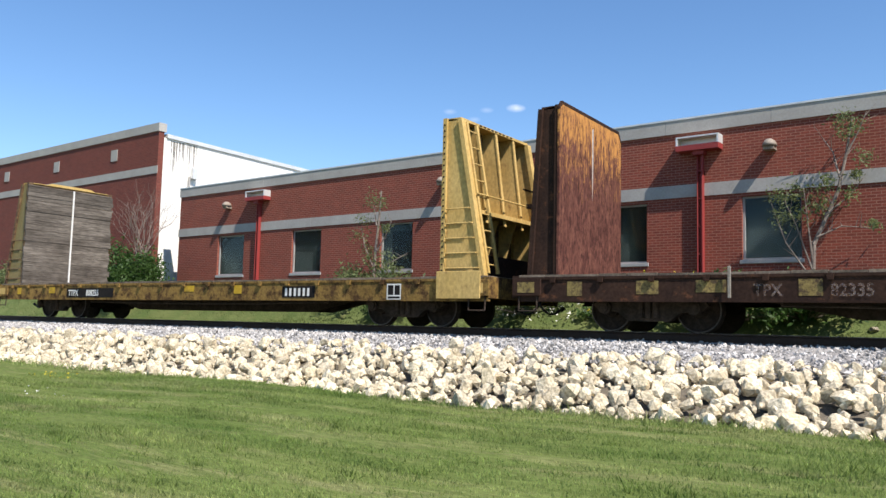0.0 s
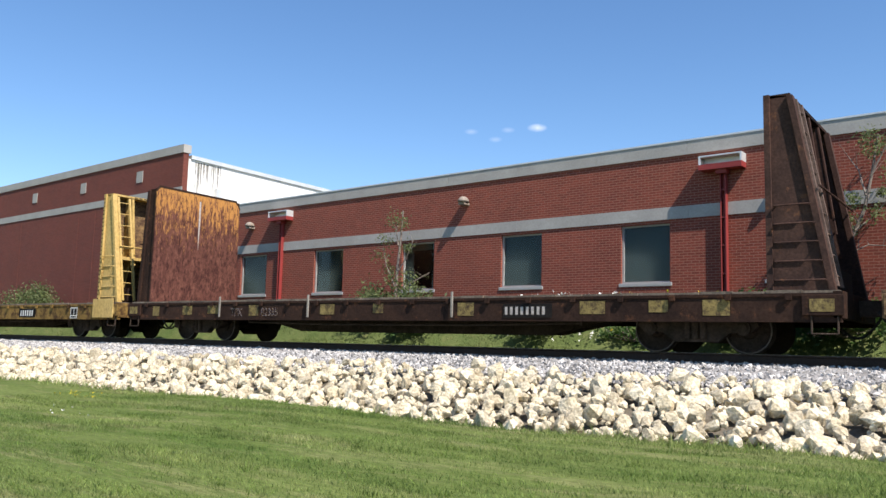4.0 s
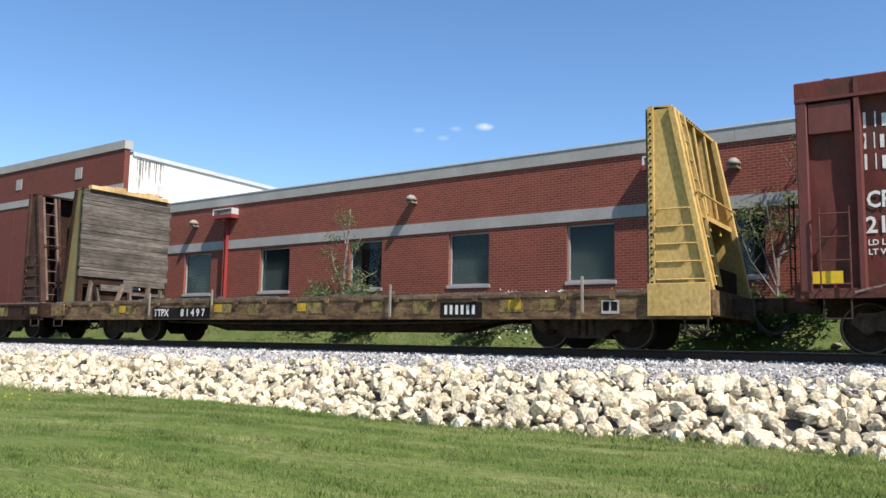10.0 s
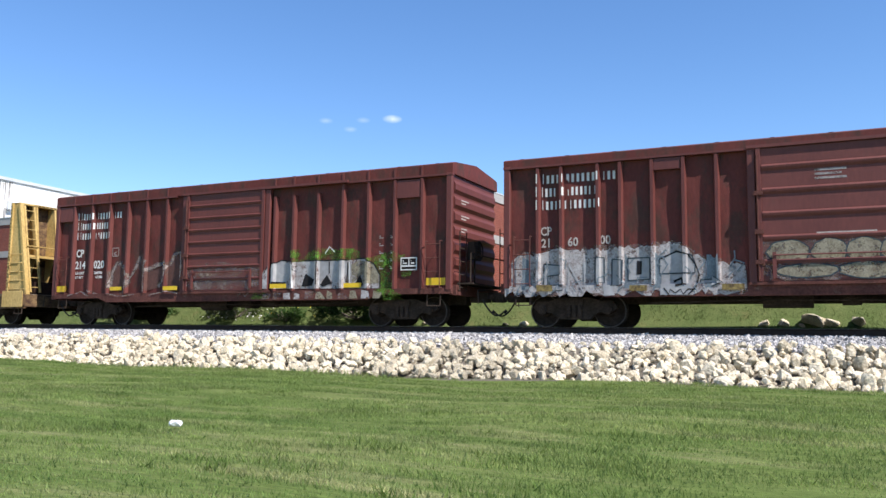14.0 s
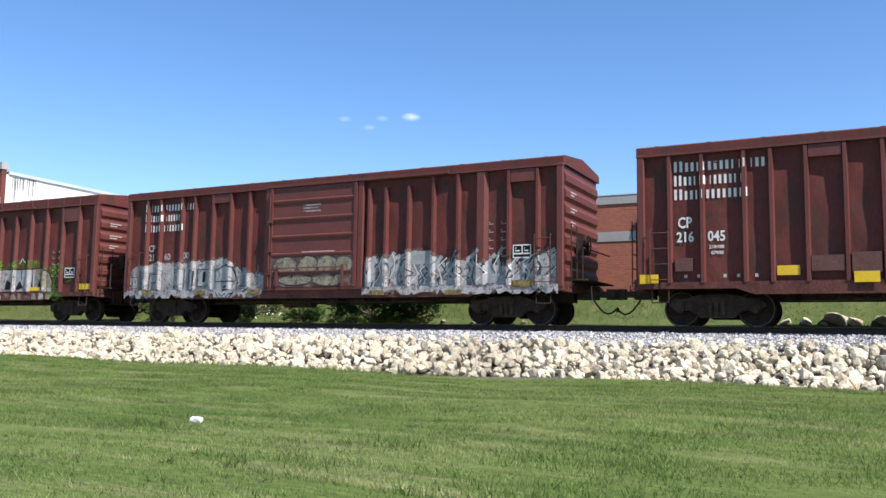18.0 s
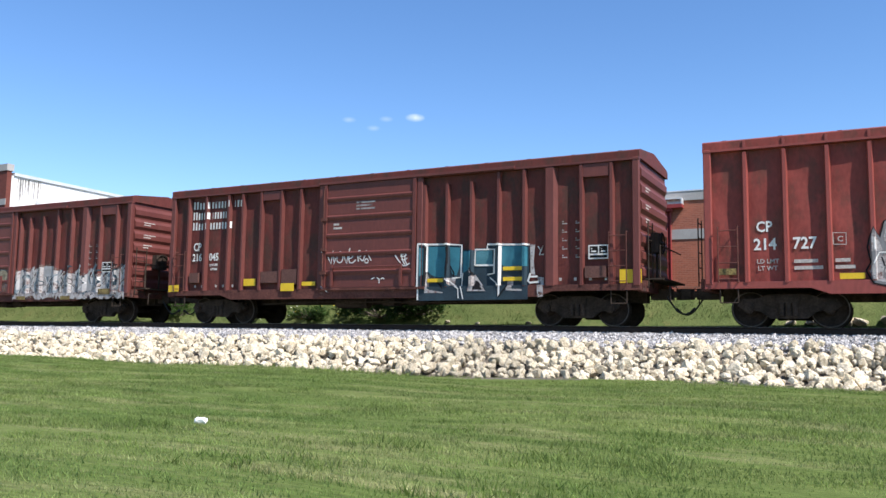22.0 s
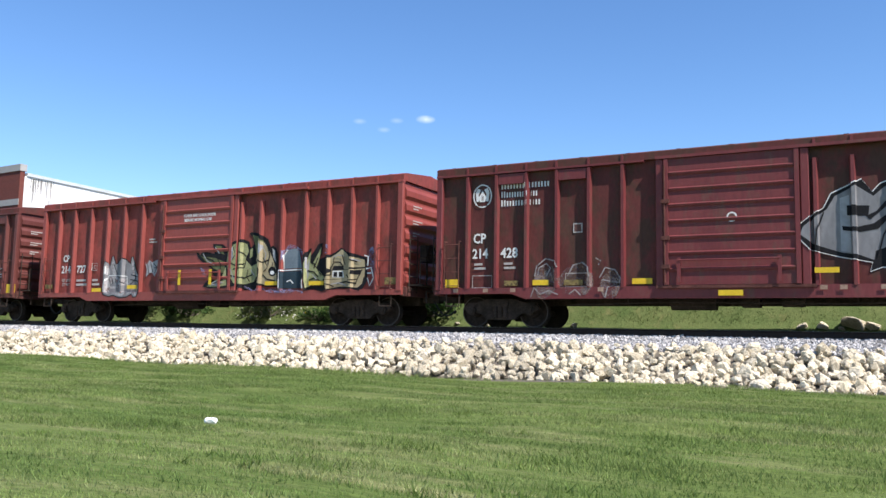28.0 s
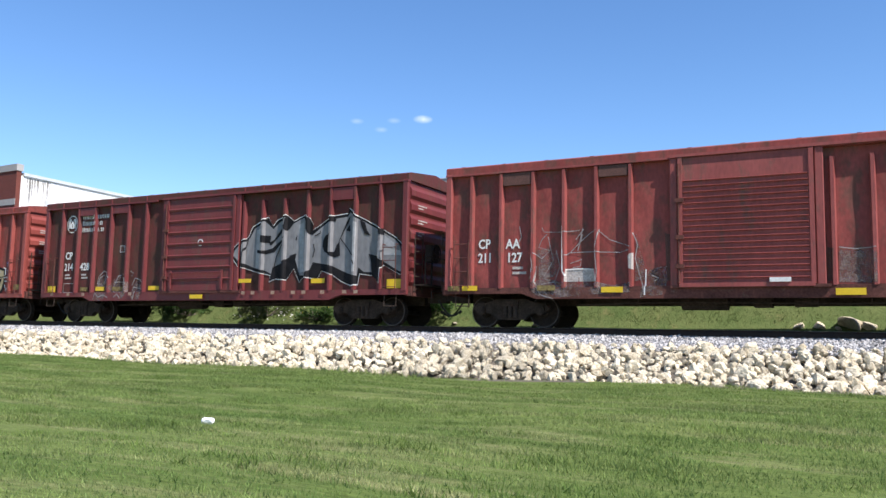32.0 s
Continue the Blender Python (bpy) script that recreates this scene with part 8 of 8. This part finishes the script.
def side_patches(side, xs, z0=0.66, z1=0.94, w=0.45, material=None):
    for i, x in enumerate(xs):
        side.paint("panel", [quad(x, x + w * (0.7 + 0.6 * ((i * 7) % 5) / 5), z0 + 0.03 * (i % 3), z1)], material or M["old_yellow"], lift=0.002 if material is None or material is M["old_yellow"] else 0.005)


def yellow_flat():
    car, s, xc = flat_car(-101.6, -82.2, None, None, M["car_gold"], M["car_yellow"], "weathered yellow bulkhead flat car with an empty timber deck")
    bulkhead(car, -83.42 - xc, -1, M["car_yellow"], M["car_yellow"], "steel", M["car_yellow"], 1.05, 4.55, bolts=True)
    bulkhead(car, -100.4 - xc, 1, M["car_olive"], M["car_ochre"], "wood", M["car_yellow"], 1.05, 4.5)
    plank_face(car, -100.4 - xc, 1, 1.1, 4.42, False)
    bm = bmesh.new()
    rod(bm, (-100.31 - xc, 0.05, 1.2), (-100.31 - xc, 0.05, 4.4), 0.03)
    part("white_strip", bm, M["letter"], car, "white painted strip on the planks")
    s.paint("black_panel", [quad(-97.6, -95.15, 0.62, 0.9)], M["black_panel"])
    s.text("TTPX", -97.5, 0.67, 0.18, M["letter"], 0.85)
    s.text("808255", -96.55, 0.67, 0.18, M["letter"], 0.85)
    s.paint("black_panel", [quad(-88.15, -87.05, 0.62, 0.9)], M["black_panel"])
    s.blocks(-88.05, -87.15, 0.66, 0.19, 3, M["letter"])
    s.paint("data_panel", [quad(-84.85, -84.45, 0.58, 0.93)], M["letter"])
    s.paint("data_panel", [quad(-84.82, -84.66, 0.68, 0.9), quad(-84.63, -84.48, 0.68, 0.9), quad(-84.82, -84.48, 0.6, 0.65)], M["black_panel"])
    side_patches(s, [-100.5, -98.6, -91.9, -89.9], material=M["dull_yellow"], z0=0.72, w=0.35)


def dark_flat():
    car, s, xc = flat_car(-81.5, -61.95, None, None, M["car_dark"], M["old_yellow"], "dark brown bulkhead flat car with a rusty steel bulkhead")
    b = bulkhead(car, -80.66 - xc, 1, M["car_dark"], M["car_dark"], "rust", M["car_dark"], 0.6, 4.5, ladder=False)
    bm = bmesh.new()
    prism(bm, [(-1.575, 1.08), (1.575, 1.08), (1.575, 4.32), (1.42, 4.55), (-1.48, 4.58), (-1.575, 4.45)], "x", -80.66 - xc + 0.004, -80.66 - xc + 0.05)
    part("rust_plate", bm, M["rust"], b, "steel face streaked with orange rust")
    bm = bmesh.new()
    prism(bm, [(-1.58, 4.455), (-1.48, 4.585), (1.42, 4.555), (1.58, 4.325), (1.58, 4.26), (1.40, 4.49), (-1.46, 4.52), (-1.58, 4.40)], "x", -80.66 - xc + 0.002, -80.66 - xc + 0.056)
    part("plate_edge", bm, M["car_dark"], b, "dark worn upper edge")
    bm = bmesh.new()
    prism(bm, [(-0.03, 4.30), (0.03, 4.32), (0.035, 3.7), (0.02, 3.2), (0.0, 2.75), (-0.02, 3.3)], "x", -80.66 - xc + 0.052, -80.66 - xc + 0.055)
    part("paint_run", bm, M["old_letter"], b, "pale run of old paint")
    bulkhead(car, -63.08 - xc, -1, M["car_brace"], M["car_brace"], "dark", M["car_dark"], 1.0, 4.5)
    side_patches(s, [-80.4, -79.0, -77.9, -76.2, -73.6, -71.9, -69.5, -66.6, -65.2, -64.2])
    s.text("TPX", -76.92, 0.66, 0.2, M["g_faint"], 0.9)
    s.text("82335", -75.72, 0.66, 0.2, M["g_faint"], 0.9)
    s.paint("black_panel", [quad(-68.35, -67.2, 0.62, 0.9)], M["black_panel"])
    s.blocks(-68.3, -67.3, 0.68, 0.16, 4, M["old_letter"])
    for x in (-77.3, -73.95, -69.6):
        white_post(car, x - xc, 0.62, 1.17)


def white_post(car, x, z0, z1):
    bm = bmesh.new()
    box(bm, x - 0.026, x + 0.026, -1.70, -1.665, z0, z1)
    part("stake", bevelled(bm, 0.006), M["stake"], car, "pale timber stake in a side pocket")


def plank_flat():
    car, s, xc = flat_car(-61.25, -42.05, None, None, M["car_ochre"], M["old_yellow"], "weathered yellow bulkhead flat car with a broken plank bulkhead")
    b = bulkhead(car, -60.28 - xc, 1, M["car_olive"], M["car_dark"], "broken", M["car_olive"], 0.78, 4.48, ladder=False)
    plank_face(car, -60.28 - xc, 1, 1.35, 4.44, True)
    for i in range(7):
        bm = bmesh.new()
        y = -1.4 + 0.4 * i
        box(bm, -60.28 - xc, -60.12 - xc, y, y + 0.39, 4.45, 4.56 + 0.04 * (i % 3))
        part("cut_plank", bm, M["new_wood"], b, "pale freshly broken plank end")
    for y, lean, z in ((-1.3, 0.05, 1.72), (-0.95, -0.12, 1.55), (-0.35, 0.2, 1.68), (0.15, -0.06, 1.45), (0.7, 0.1, 1.7), (1.25, 0.0, 1.6)):
        bm = bmesh.new()
        prism(bm, [(y, 1.075), (y + 0.10, 1.075), (y + lean + 0.09, z - 0.08), (y + lean + 0.03, z)], "x", -60.24 - xc, -60.12 - xc)
        part("broken_upright", bm, M["deck"], b, "broken timber upright")
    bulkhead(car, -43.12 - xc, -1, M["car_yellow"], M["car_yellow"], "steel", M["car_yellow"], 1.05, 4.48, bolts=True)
    bm = bmesh.new()
    box(bm, -43.12 - xc - 0.10, -43.12 - xc - 0.035, -1.46, 1.46, 1.1, 4.46)
    part("timber_lining", bm, M["old_wood"], car, "dark timber lining of the bulkhead")
    s.paint("black_panel", [quad(-56.78, -54.55, 0.57, 0.86)], M["black_panel"])
    s.text("TTPX", -56.72, 0.64, 0.185, M["letter"], 0.92)
    for i, digit in enumerate("81497"):
        s.text(digit, -55.66 + 0.198 * i, 0.64, 0.185, M["letter"], 0.95)
    s.paint("black_panel", [quad(-47.6, -46.6, 0.58, 0.9)], M["black_panel"])
    s.blocks(-47.5, -46.7, 0.65, 0.19, 3, M["letter"])
    s.paint("data_panel", [quad(-44.05, -43.7, 0.65, 0.9)], M["old_letter"])
    s.paint("data_panel", [quad(-44.02, -43.9, 0.7, 0.87), quad(-43.86, -43.74, 0.7, 0.87)], M["black_panel"])
    side_patches(s, [-58.6, -57.9, -54.3, -53.2, -51.3, -49.4, -48.3, -46.2, -45.3], material=M["old_yellow"])
    for x in (-58.2, -54.4, -51.6, -46.0):
        side_patches(s, [x], 0.74, 0.93, 0.4, M["dull_yellow"])
    for x, z0, z1 in ((-56.83, 0.65, 1.25), (-54.42, 0.9, 1.3), (-48.85, 0.6, 1.3), (-44.4, 0.66, 1.35)):
        white_post(car, x - xc, z0, z1)
    r = random.Random(5)
    for x in np.arange(-58.5, -44.5, 1.15):
        k = pose(x - xc + r.uniform(-0.3, 0.3), r.uniform(-1.3, -0.2), 1.10, 0, 0, r.uniform(-25, 25))
        bm = bmesh.new()
        box(bm, -r.uniform(0.3, 0.7), r.uniform(0.3, 0.7), -0.07, 0.07, -0.012, 0.035)
        ob = part("scrap_board", bm, M["old_wood"], car, "loose broken board on the deck")
        ob.matrix_basis = k


M["car_brace"] = mat("rusty_brown_brace", (0.042, 0.025, 0.021), (0.085, 0.047, 0.036), 0.9, scale=2, fine=20, bump=0.2, spec=0.1, third=(0.18, 0.08, 0.04), third_at=(0.58, 0.7))
M["ladder"] = mat("worn_grey_brown_ladder", (0.11, 0.075, 0.062), (0.19, 0.135, 0.11), 0.85, scale=3, spec=0.15, third=(0.08, 0.035, 0.02))
M["rust_channel"] = mat("red_brown_rust", (0.10, 0.045, 0.03), (0.17, 0.08, 0.05), 0.9, scale=3, spec=0.1)
M["stake"] = mat("pale_painted_stake", (0.20, 0.18, 0.15), (0.30, 0.275, 0.235), 0.9, scale=4, spec=0.1)
yellow_flat()
dark_flat()
plank_flat()

# ---- plants ----


def leaves(n, spots, size, material, parent, label, flat=0.6):
    """A crown of many small leaf blades round the given spots (x, y, z, radius)."""
    spots = np.array(spots)
    k = rng.integers(0, len(spots), n)
    c = spots[k, :3] + rng.normal(0, 0.5, (n, 3)) * spots[k, 3:4]
    a = rng.normal(0, 1, (n, 3))
    a /= np.linalg.norm(a, axis=1, keepdims=True)
    b = np.cross(a, rng.normal(0, 1, (n, 3)))
    b /= np.linalg.norm(b, axis=1, keepdims=True)
    s = rng.uniform(0.6, 1.3, (n, 1)) * size
    v = np.stack([c - a * s, c + b * s * 0.38, c + a * s, c - b * s * 0.38], 1).reshape(-1, 3)
    return quick("crown", v, np.arange(4 * n).reshape(-1, 4), material, parent, label)


def limb(bm, p, q, r0, r1, r, depth, tips, bend=0.12):
    """A tapered limb that forks."""
    p, q = Vector(p), Vector(q)
    mid = (p + q) / 2 + Vector((r.uniform(-1, 1), r.uniform(-1, 1), 0)) * (q - p).length * bend
    rod(bm, p, mid, r0, 6, (r0 + r1) / 2)
    rod(bm, mid, q, (r0 + r1) / 2, 6, r1)
    if depth == 0:
        tips.append(q)
        return
    for _ in range(r.choice((2, 3))):
        d = (q - p).normalized() + Vector((r.uniform(-0.8, 0.8), r.uniform(-0.8, 0.8), r.uniform(-0.1, 0.6)))
        limb(bm, q, q + d.normalized() * (q - p).length * r.uniform(0.5, 0.8), r1, r1 * 0.5, r, depth - 1, tips)
    tips.append(q)


def tree(x, y, h, seed, stems, leaf, n, size, label, crown=0.35, name="tree"):
    r = random.Random(seed)
    t = tagged(new(name), label, name)
    t.location = (x, y, float(height(y)) - 0.05)
    bm, tips = bmesh.new(), []
    for i in range(stems):
        a = math.tau * i / stems + r.uniform(-0.3, 0.3)
        k = 0 if stems == 1 else 0.16
        limb(bm, (0, 0, 0), (k * h * 0.35 * math.cos(a), k * h * 0.35 * math.sin(a), h * 0.40), 0.028 * h / 4, 0.016 * h / 4, r, 3, tips)
    part("trunk", bm, M["bark"], t, "pale slender stems")
    if n:
        leaves(n, [(*q, crown) for q in tips], size, M[leaf], t, "small grey-green leaves")
    return t


def young_tree(x, y, label, stem, twigs, clumps, n, seed):
    """A young tree from its stem, twigs and leaf clumps, all as (along, height) from its foot."""
    r = random.Random(seed)
    t = tagged(new("tree"), label, "tree")
    z = float(height(y))
    t.location = (x, y, z)
    bm = bmesh.new()
    for i, (p, q) in enumerate(zip(stem, stem[1:])):
        k = 1 - i / len(stem)
        rod(bm, (p[0], 0.04 * i, p[1]), (q[0], 0.04 * (i + 1), q[1]), 0.012 + 0.045 * k, 7, 0.012 + 0.045 * (k - 1 / len(stem)))
    part("trunk", bm, M["bark"], t, "pale slender trunk")
    for line in twigs:
        bm = bmesh.new()
        y0 = r.uniform(-0.1, 0.3)
        for i, (p, q) in enumerate(zip(line, line[1:])):
            rod(bm, (p[0], y0 * i, p[1]), (q[0], y0 * (i + 1), q[1]), 0.026 / (i + 1), 6, 0.026 / (i + 2))
            for _ in range(3):
                f = r.random()
                s0 = Vector((p[0] + f * (q[0] - p[0]), y0 * (i + f), p[1] + f * (q[1] - p[1])))
                rod(bm, s0, s0 + Vector((r.uniform(-0.3, 0.3), r.uniform(-0.25, 0.25), r.uniform(0.1, 0.4))), 0.009, 5, 0.003)
        part("branch", bm, M["bark"], t)
    leaves(n, [(a, r.uniform(-0.25, 0.25), b, c) for a, b, c in clumps for _ in range(3)], 0.048, M["leaf_pale"], t, "small grey-green leaves")


young_tree(-8.65, 22.45, "slender young tree with sparse grey-green leaves", [(0, -0.05), (0.05, 1.45), (0.55, 2.6), (0.72, 3.4), (0.85, 4.25)],
           [[(0.02, 0.9), (-0.3, 1.9), (-0.55, 2.5)], [(0.03, 1.1), (-0.05, 2.0), (-0.1, 2.7)], [(0.05, 1.45), (0.3, 2.1), (0.45, 2.5)], [(0.0, 0.7), (-0.5, 1.5), (-0.75, 2.3)], [(0.1, 1.6), (0.6, 1.85), (1.15, 1.8)], [(0.3, 2.1), (0.75, 2.5), (1.0, 2.9)], [(0.6, 2.9), (0.45, 3.5), (0.2, 3.9)], [(0.7, 3.3), (1.0, 3.9), (1.15, 4.3)]],
           [(-0.65, 2.55, 0.3), (-0.3, 2.65, 0.3), (0.1, 2.6, 0.3), (-0.55, 2.1, 0.28), (-0.15, 2.15, 0.3), (0.25, 2.3, 0.22), (0.75, 3.9, 0.26), (0.95, 4.05, 0.24), (0.7, 4.2, 0.2), (1.1, 3.3, 0.2), (0.9, 3.0, 0.14), (1.25, 1.85, 0.12), (0.4, 2.8, 0.2), (0.8, 2.5, 0.2)], 1500, 3)
young_tree(-21.15, 22.6, "thin young tree with sparse grey-green leaves", [(0, -0.05), (0.05, 1.5), (0.12, 2.5), (0.15, 3.4)],
           [[(0.02, 1.0), (-0.35, 1.7), (-0.5, 2.3)], [(0.04, 1.4), (0.35, 2.0), (0.45, 2.5)], [(0.1, 2.3), (-0.15, 2.8), (-0.25, 3.1)], [(0.0, 0.8), (0.5, 1.2), (0.9, 1.5)]],
           [(0.0, 3.1, 0.26), (0.2, 3.0, 0.24), (-0.42, 2.5, 0.22), (-0.5, 2.0, 0.24), (-0.4, 1.6, 0.2), (0.5, 1.3, 0.3), (-0.1, 1.3, 0.25), (0.5, 2.2, 0.15)], 900, 8)
tree(-33.35, 23.0, 4.0, 12, 9, "leaf_pale", 0, 0.05, "bare grey shrub with thin dead stems", name="shrub")


def bush(x, y, w, h, n, size, leaf, label, seed):
    r = random.Random(seed)
    t = tagged(new("bush"), label, "bush")
    z = float(height(y))
    t.location = (x, y, z)
    spots, bm = [], bmesh.new()
    for i in range(26):
        a, k = r.uniform(0, math.tau), math.sqrt(r.random())
        p = (w * k * math.cos(a), 0.6 * w * k * math.sin(a), h * (1 - 0.6 * k * k) * r.uniform(0.35, 1.0))
        spots.append((*p, 0.22 * h + 0.08))
        rod(bm, (0, 0, 0), p, 0.02, 5, 0.006)
    part("stem", bm, M["bark"], t)
    leaves(n, spots, size, M[leaf], t, "dense small leaves")


bush(-33.7, 22.7, 1.35, 2.05, 9000, 0.085, "leaf", "dense green shrub beside the warehouse corner", 1)
bush(-21.24, 22.6, 1.5, 1.3, 2400, 0.075, "leaf_pale", "grey-green shrub below a young tree", 2)
bush(-10.2, 22.25, 1.6, 1.0, 3600, 0.07, "leaf", "green shrub behind the track", 3)
bush(-8.7, 22.3, 1.2, 0.9, 2400, 0.07, "leaf", "green shrub behind the track", 4)
bush(-44.5, 23.4, 1.6, 1.5, 2600, 0.08, "leaf_pale", "grey-green shrub by the brick wall", 5)
bush(-15.6, 22.3, 1.5, 0.6, 2200, 0.06, "leaf_pale", "low grey-green weeds behind the track", 6)
bush(-19.8, 22.3, 1.2, 0.55, 1600, 0.06, "leaf", "low green weeds behind the track", 7)
bush(-13.2, 22.2, 0.9, 0.45, 1200, 0.06, "leaf", "low green weeds behind the track", 8)


def flowers(name, n, x0, x1, y0, y1, material, label, up=(0.2, 0.5)):
    c = np.stack([rng.uniform(x0, x1, n), rng.uniform(y0, y1, n), 0 * np.arange(n)], -1)
    c[:, 2] = height(c[:, 1]) + rng.uniform(up[0], up[1], n)
    d = rng.normal(0, 0.03 if up[1] > 0.1 else 0.014, (n, 4, 3))
    tagged(quick(name, (c[:, None] + d).reshape(-1, 3), np.arange(4 * n).reshape(-1, 4), material), label, "flowers", kind="stuff")


flowers("white_flowers", 380, -17.2, -13.8, 22.0, 23.2, M["blossom"], "scattered white wild flowers behind the track")
flowers("lawn_flowers", 9, -18.6, -16.8, 9.9, 10.9, M["blossom"], "scattered small white flowers in the lawn", (0.03, 0.07))
flowers("dandelions", 30, -21.6, -19.8, 12.1, 12.6, M["blossom_yellow"], "patch of small yellow flowers in the lawn", (0.03, 0.08))
flowers("yellow_flowers", 90, -14.0, -11.0, 22.0, 23.2, M["blossom_yellow"], "scattered yellow wild flowers behind the track")


def litter():
    bm = bmesh.new()
    bmesh.ops.create_icosphere(bm, subdivisions=2, radius=0.07)
    r = random.Random(4)
    for v in bm.verts:
        v.co *= r.uniform(0.7, 1.15)
        v.co.z *= 0.6
    ob = part("crumpled_paper", bm, M["litter"])
    ob.location = (-1.13, 4.18, -1.24)
    tagged(ob, "crumpled white paper lying on the lawn", "litter")


litter()


FLIGHT = [(0.0, 6.4, 78.3, 44.6), (4.5, -33.5, 52.8, 24.0), (5.0, -39.0, 49.3, 21.2), (5.5, -43.7, 45.7, 17.3), (6.0, -47.3, 43.0, 15.5), (8.0, -57.1, 29.7, 14.1), (20.0, -116.1, -50.0, 14.7), (32.0, -175.1, -129.8, 15.3)]


def small_bird():
    b = tagged(new("bird"), "small dark bird gliding over the roofs", "bird")
    bm = bmesh.new()
    bmesh.ops.create_icosphere(bm, subdivisions=2, radius=0.5)
    for v in bm.verts:
        v.co = (v.co.x * 0.22, v.co.y * 0.07 * (1.3 - abs(v.co.x)), v.co.z * 0.07)
    part("body", bm, M["feather"], b)
    for q in (-1, 1):
        bm = bmesh.new()
        prism(bm, [(0.05, 0), (0.04, q * 0.09), (-0.02, q * 0.19), (-0.04, q * 0.10), (-0.04, 0)], "z", 0.012, 0.02)
        for v in bm.verts:
            v.co.z += abs(v.co.y) * 0.35
        part("wing", bm, M["feather"], b)
    bm = bmesh.new()
    prism(bm, [(-0.08, -0.012), (-0.17, -0.03), (-0.17, 0.03), (-0.08, 0.012)], "z", -0.004, 0.004)
    part("tail", bm, M["feather"], b)
    return b


BIRD = small_bird()


# ---- what moves ----
def motions():
    walk(BIRD, [(t, pose(x, y, z, 0, 0, 180)) for t, x, y, z in FLIGHT])
    times, places = np.array([r[0] for r in TRAIN]), np.array([r[1] for r in TRAIN])
    for car, xc in CARS:
        walk(car, [(t, pose(xc + s, TC, 0)) for t, s in TRAIN])
    steps = np.append(np.arange(0, 32.0, 0.13), 32.0)
    rolled = np.degrees(np.interp(steps, times, places) / 0.42)
    for w, x in WHEELS:
        walk(w, [(float(t), pose(x, 0, 0.42, 0, float(a), 0)) for t, a in zip(steps, rolled)])


motions()
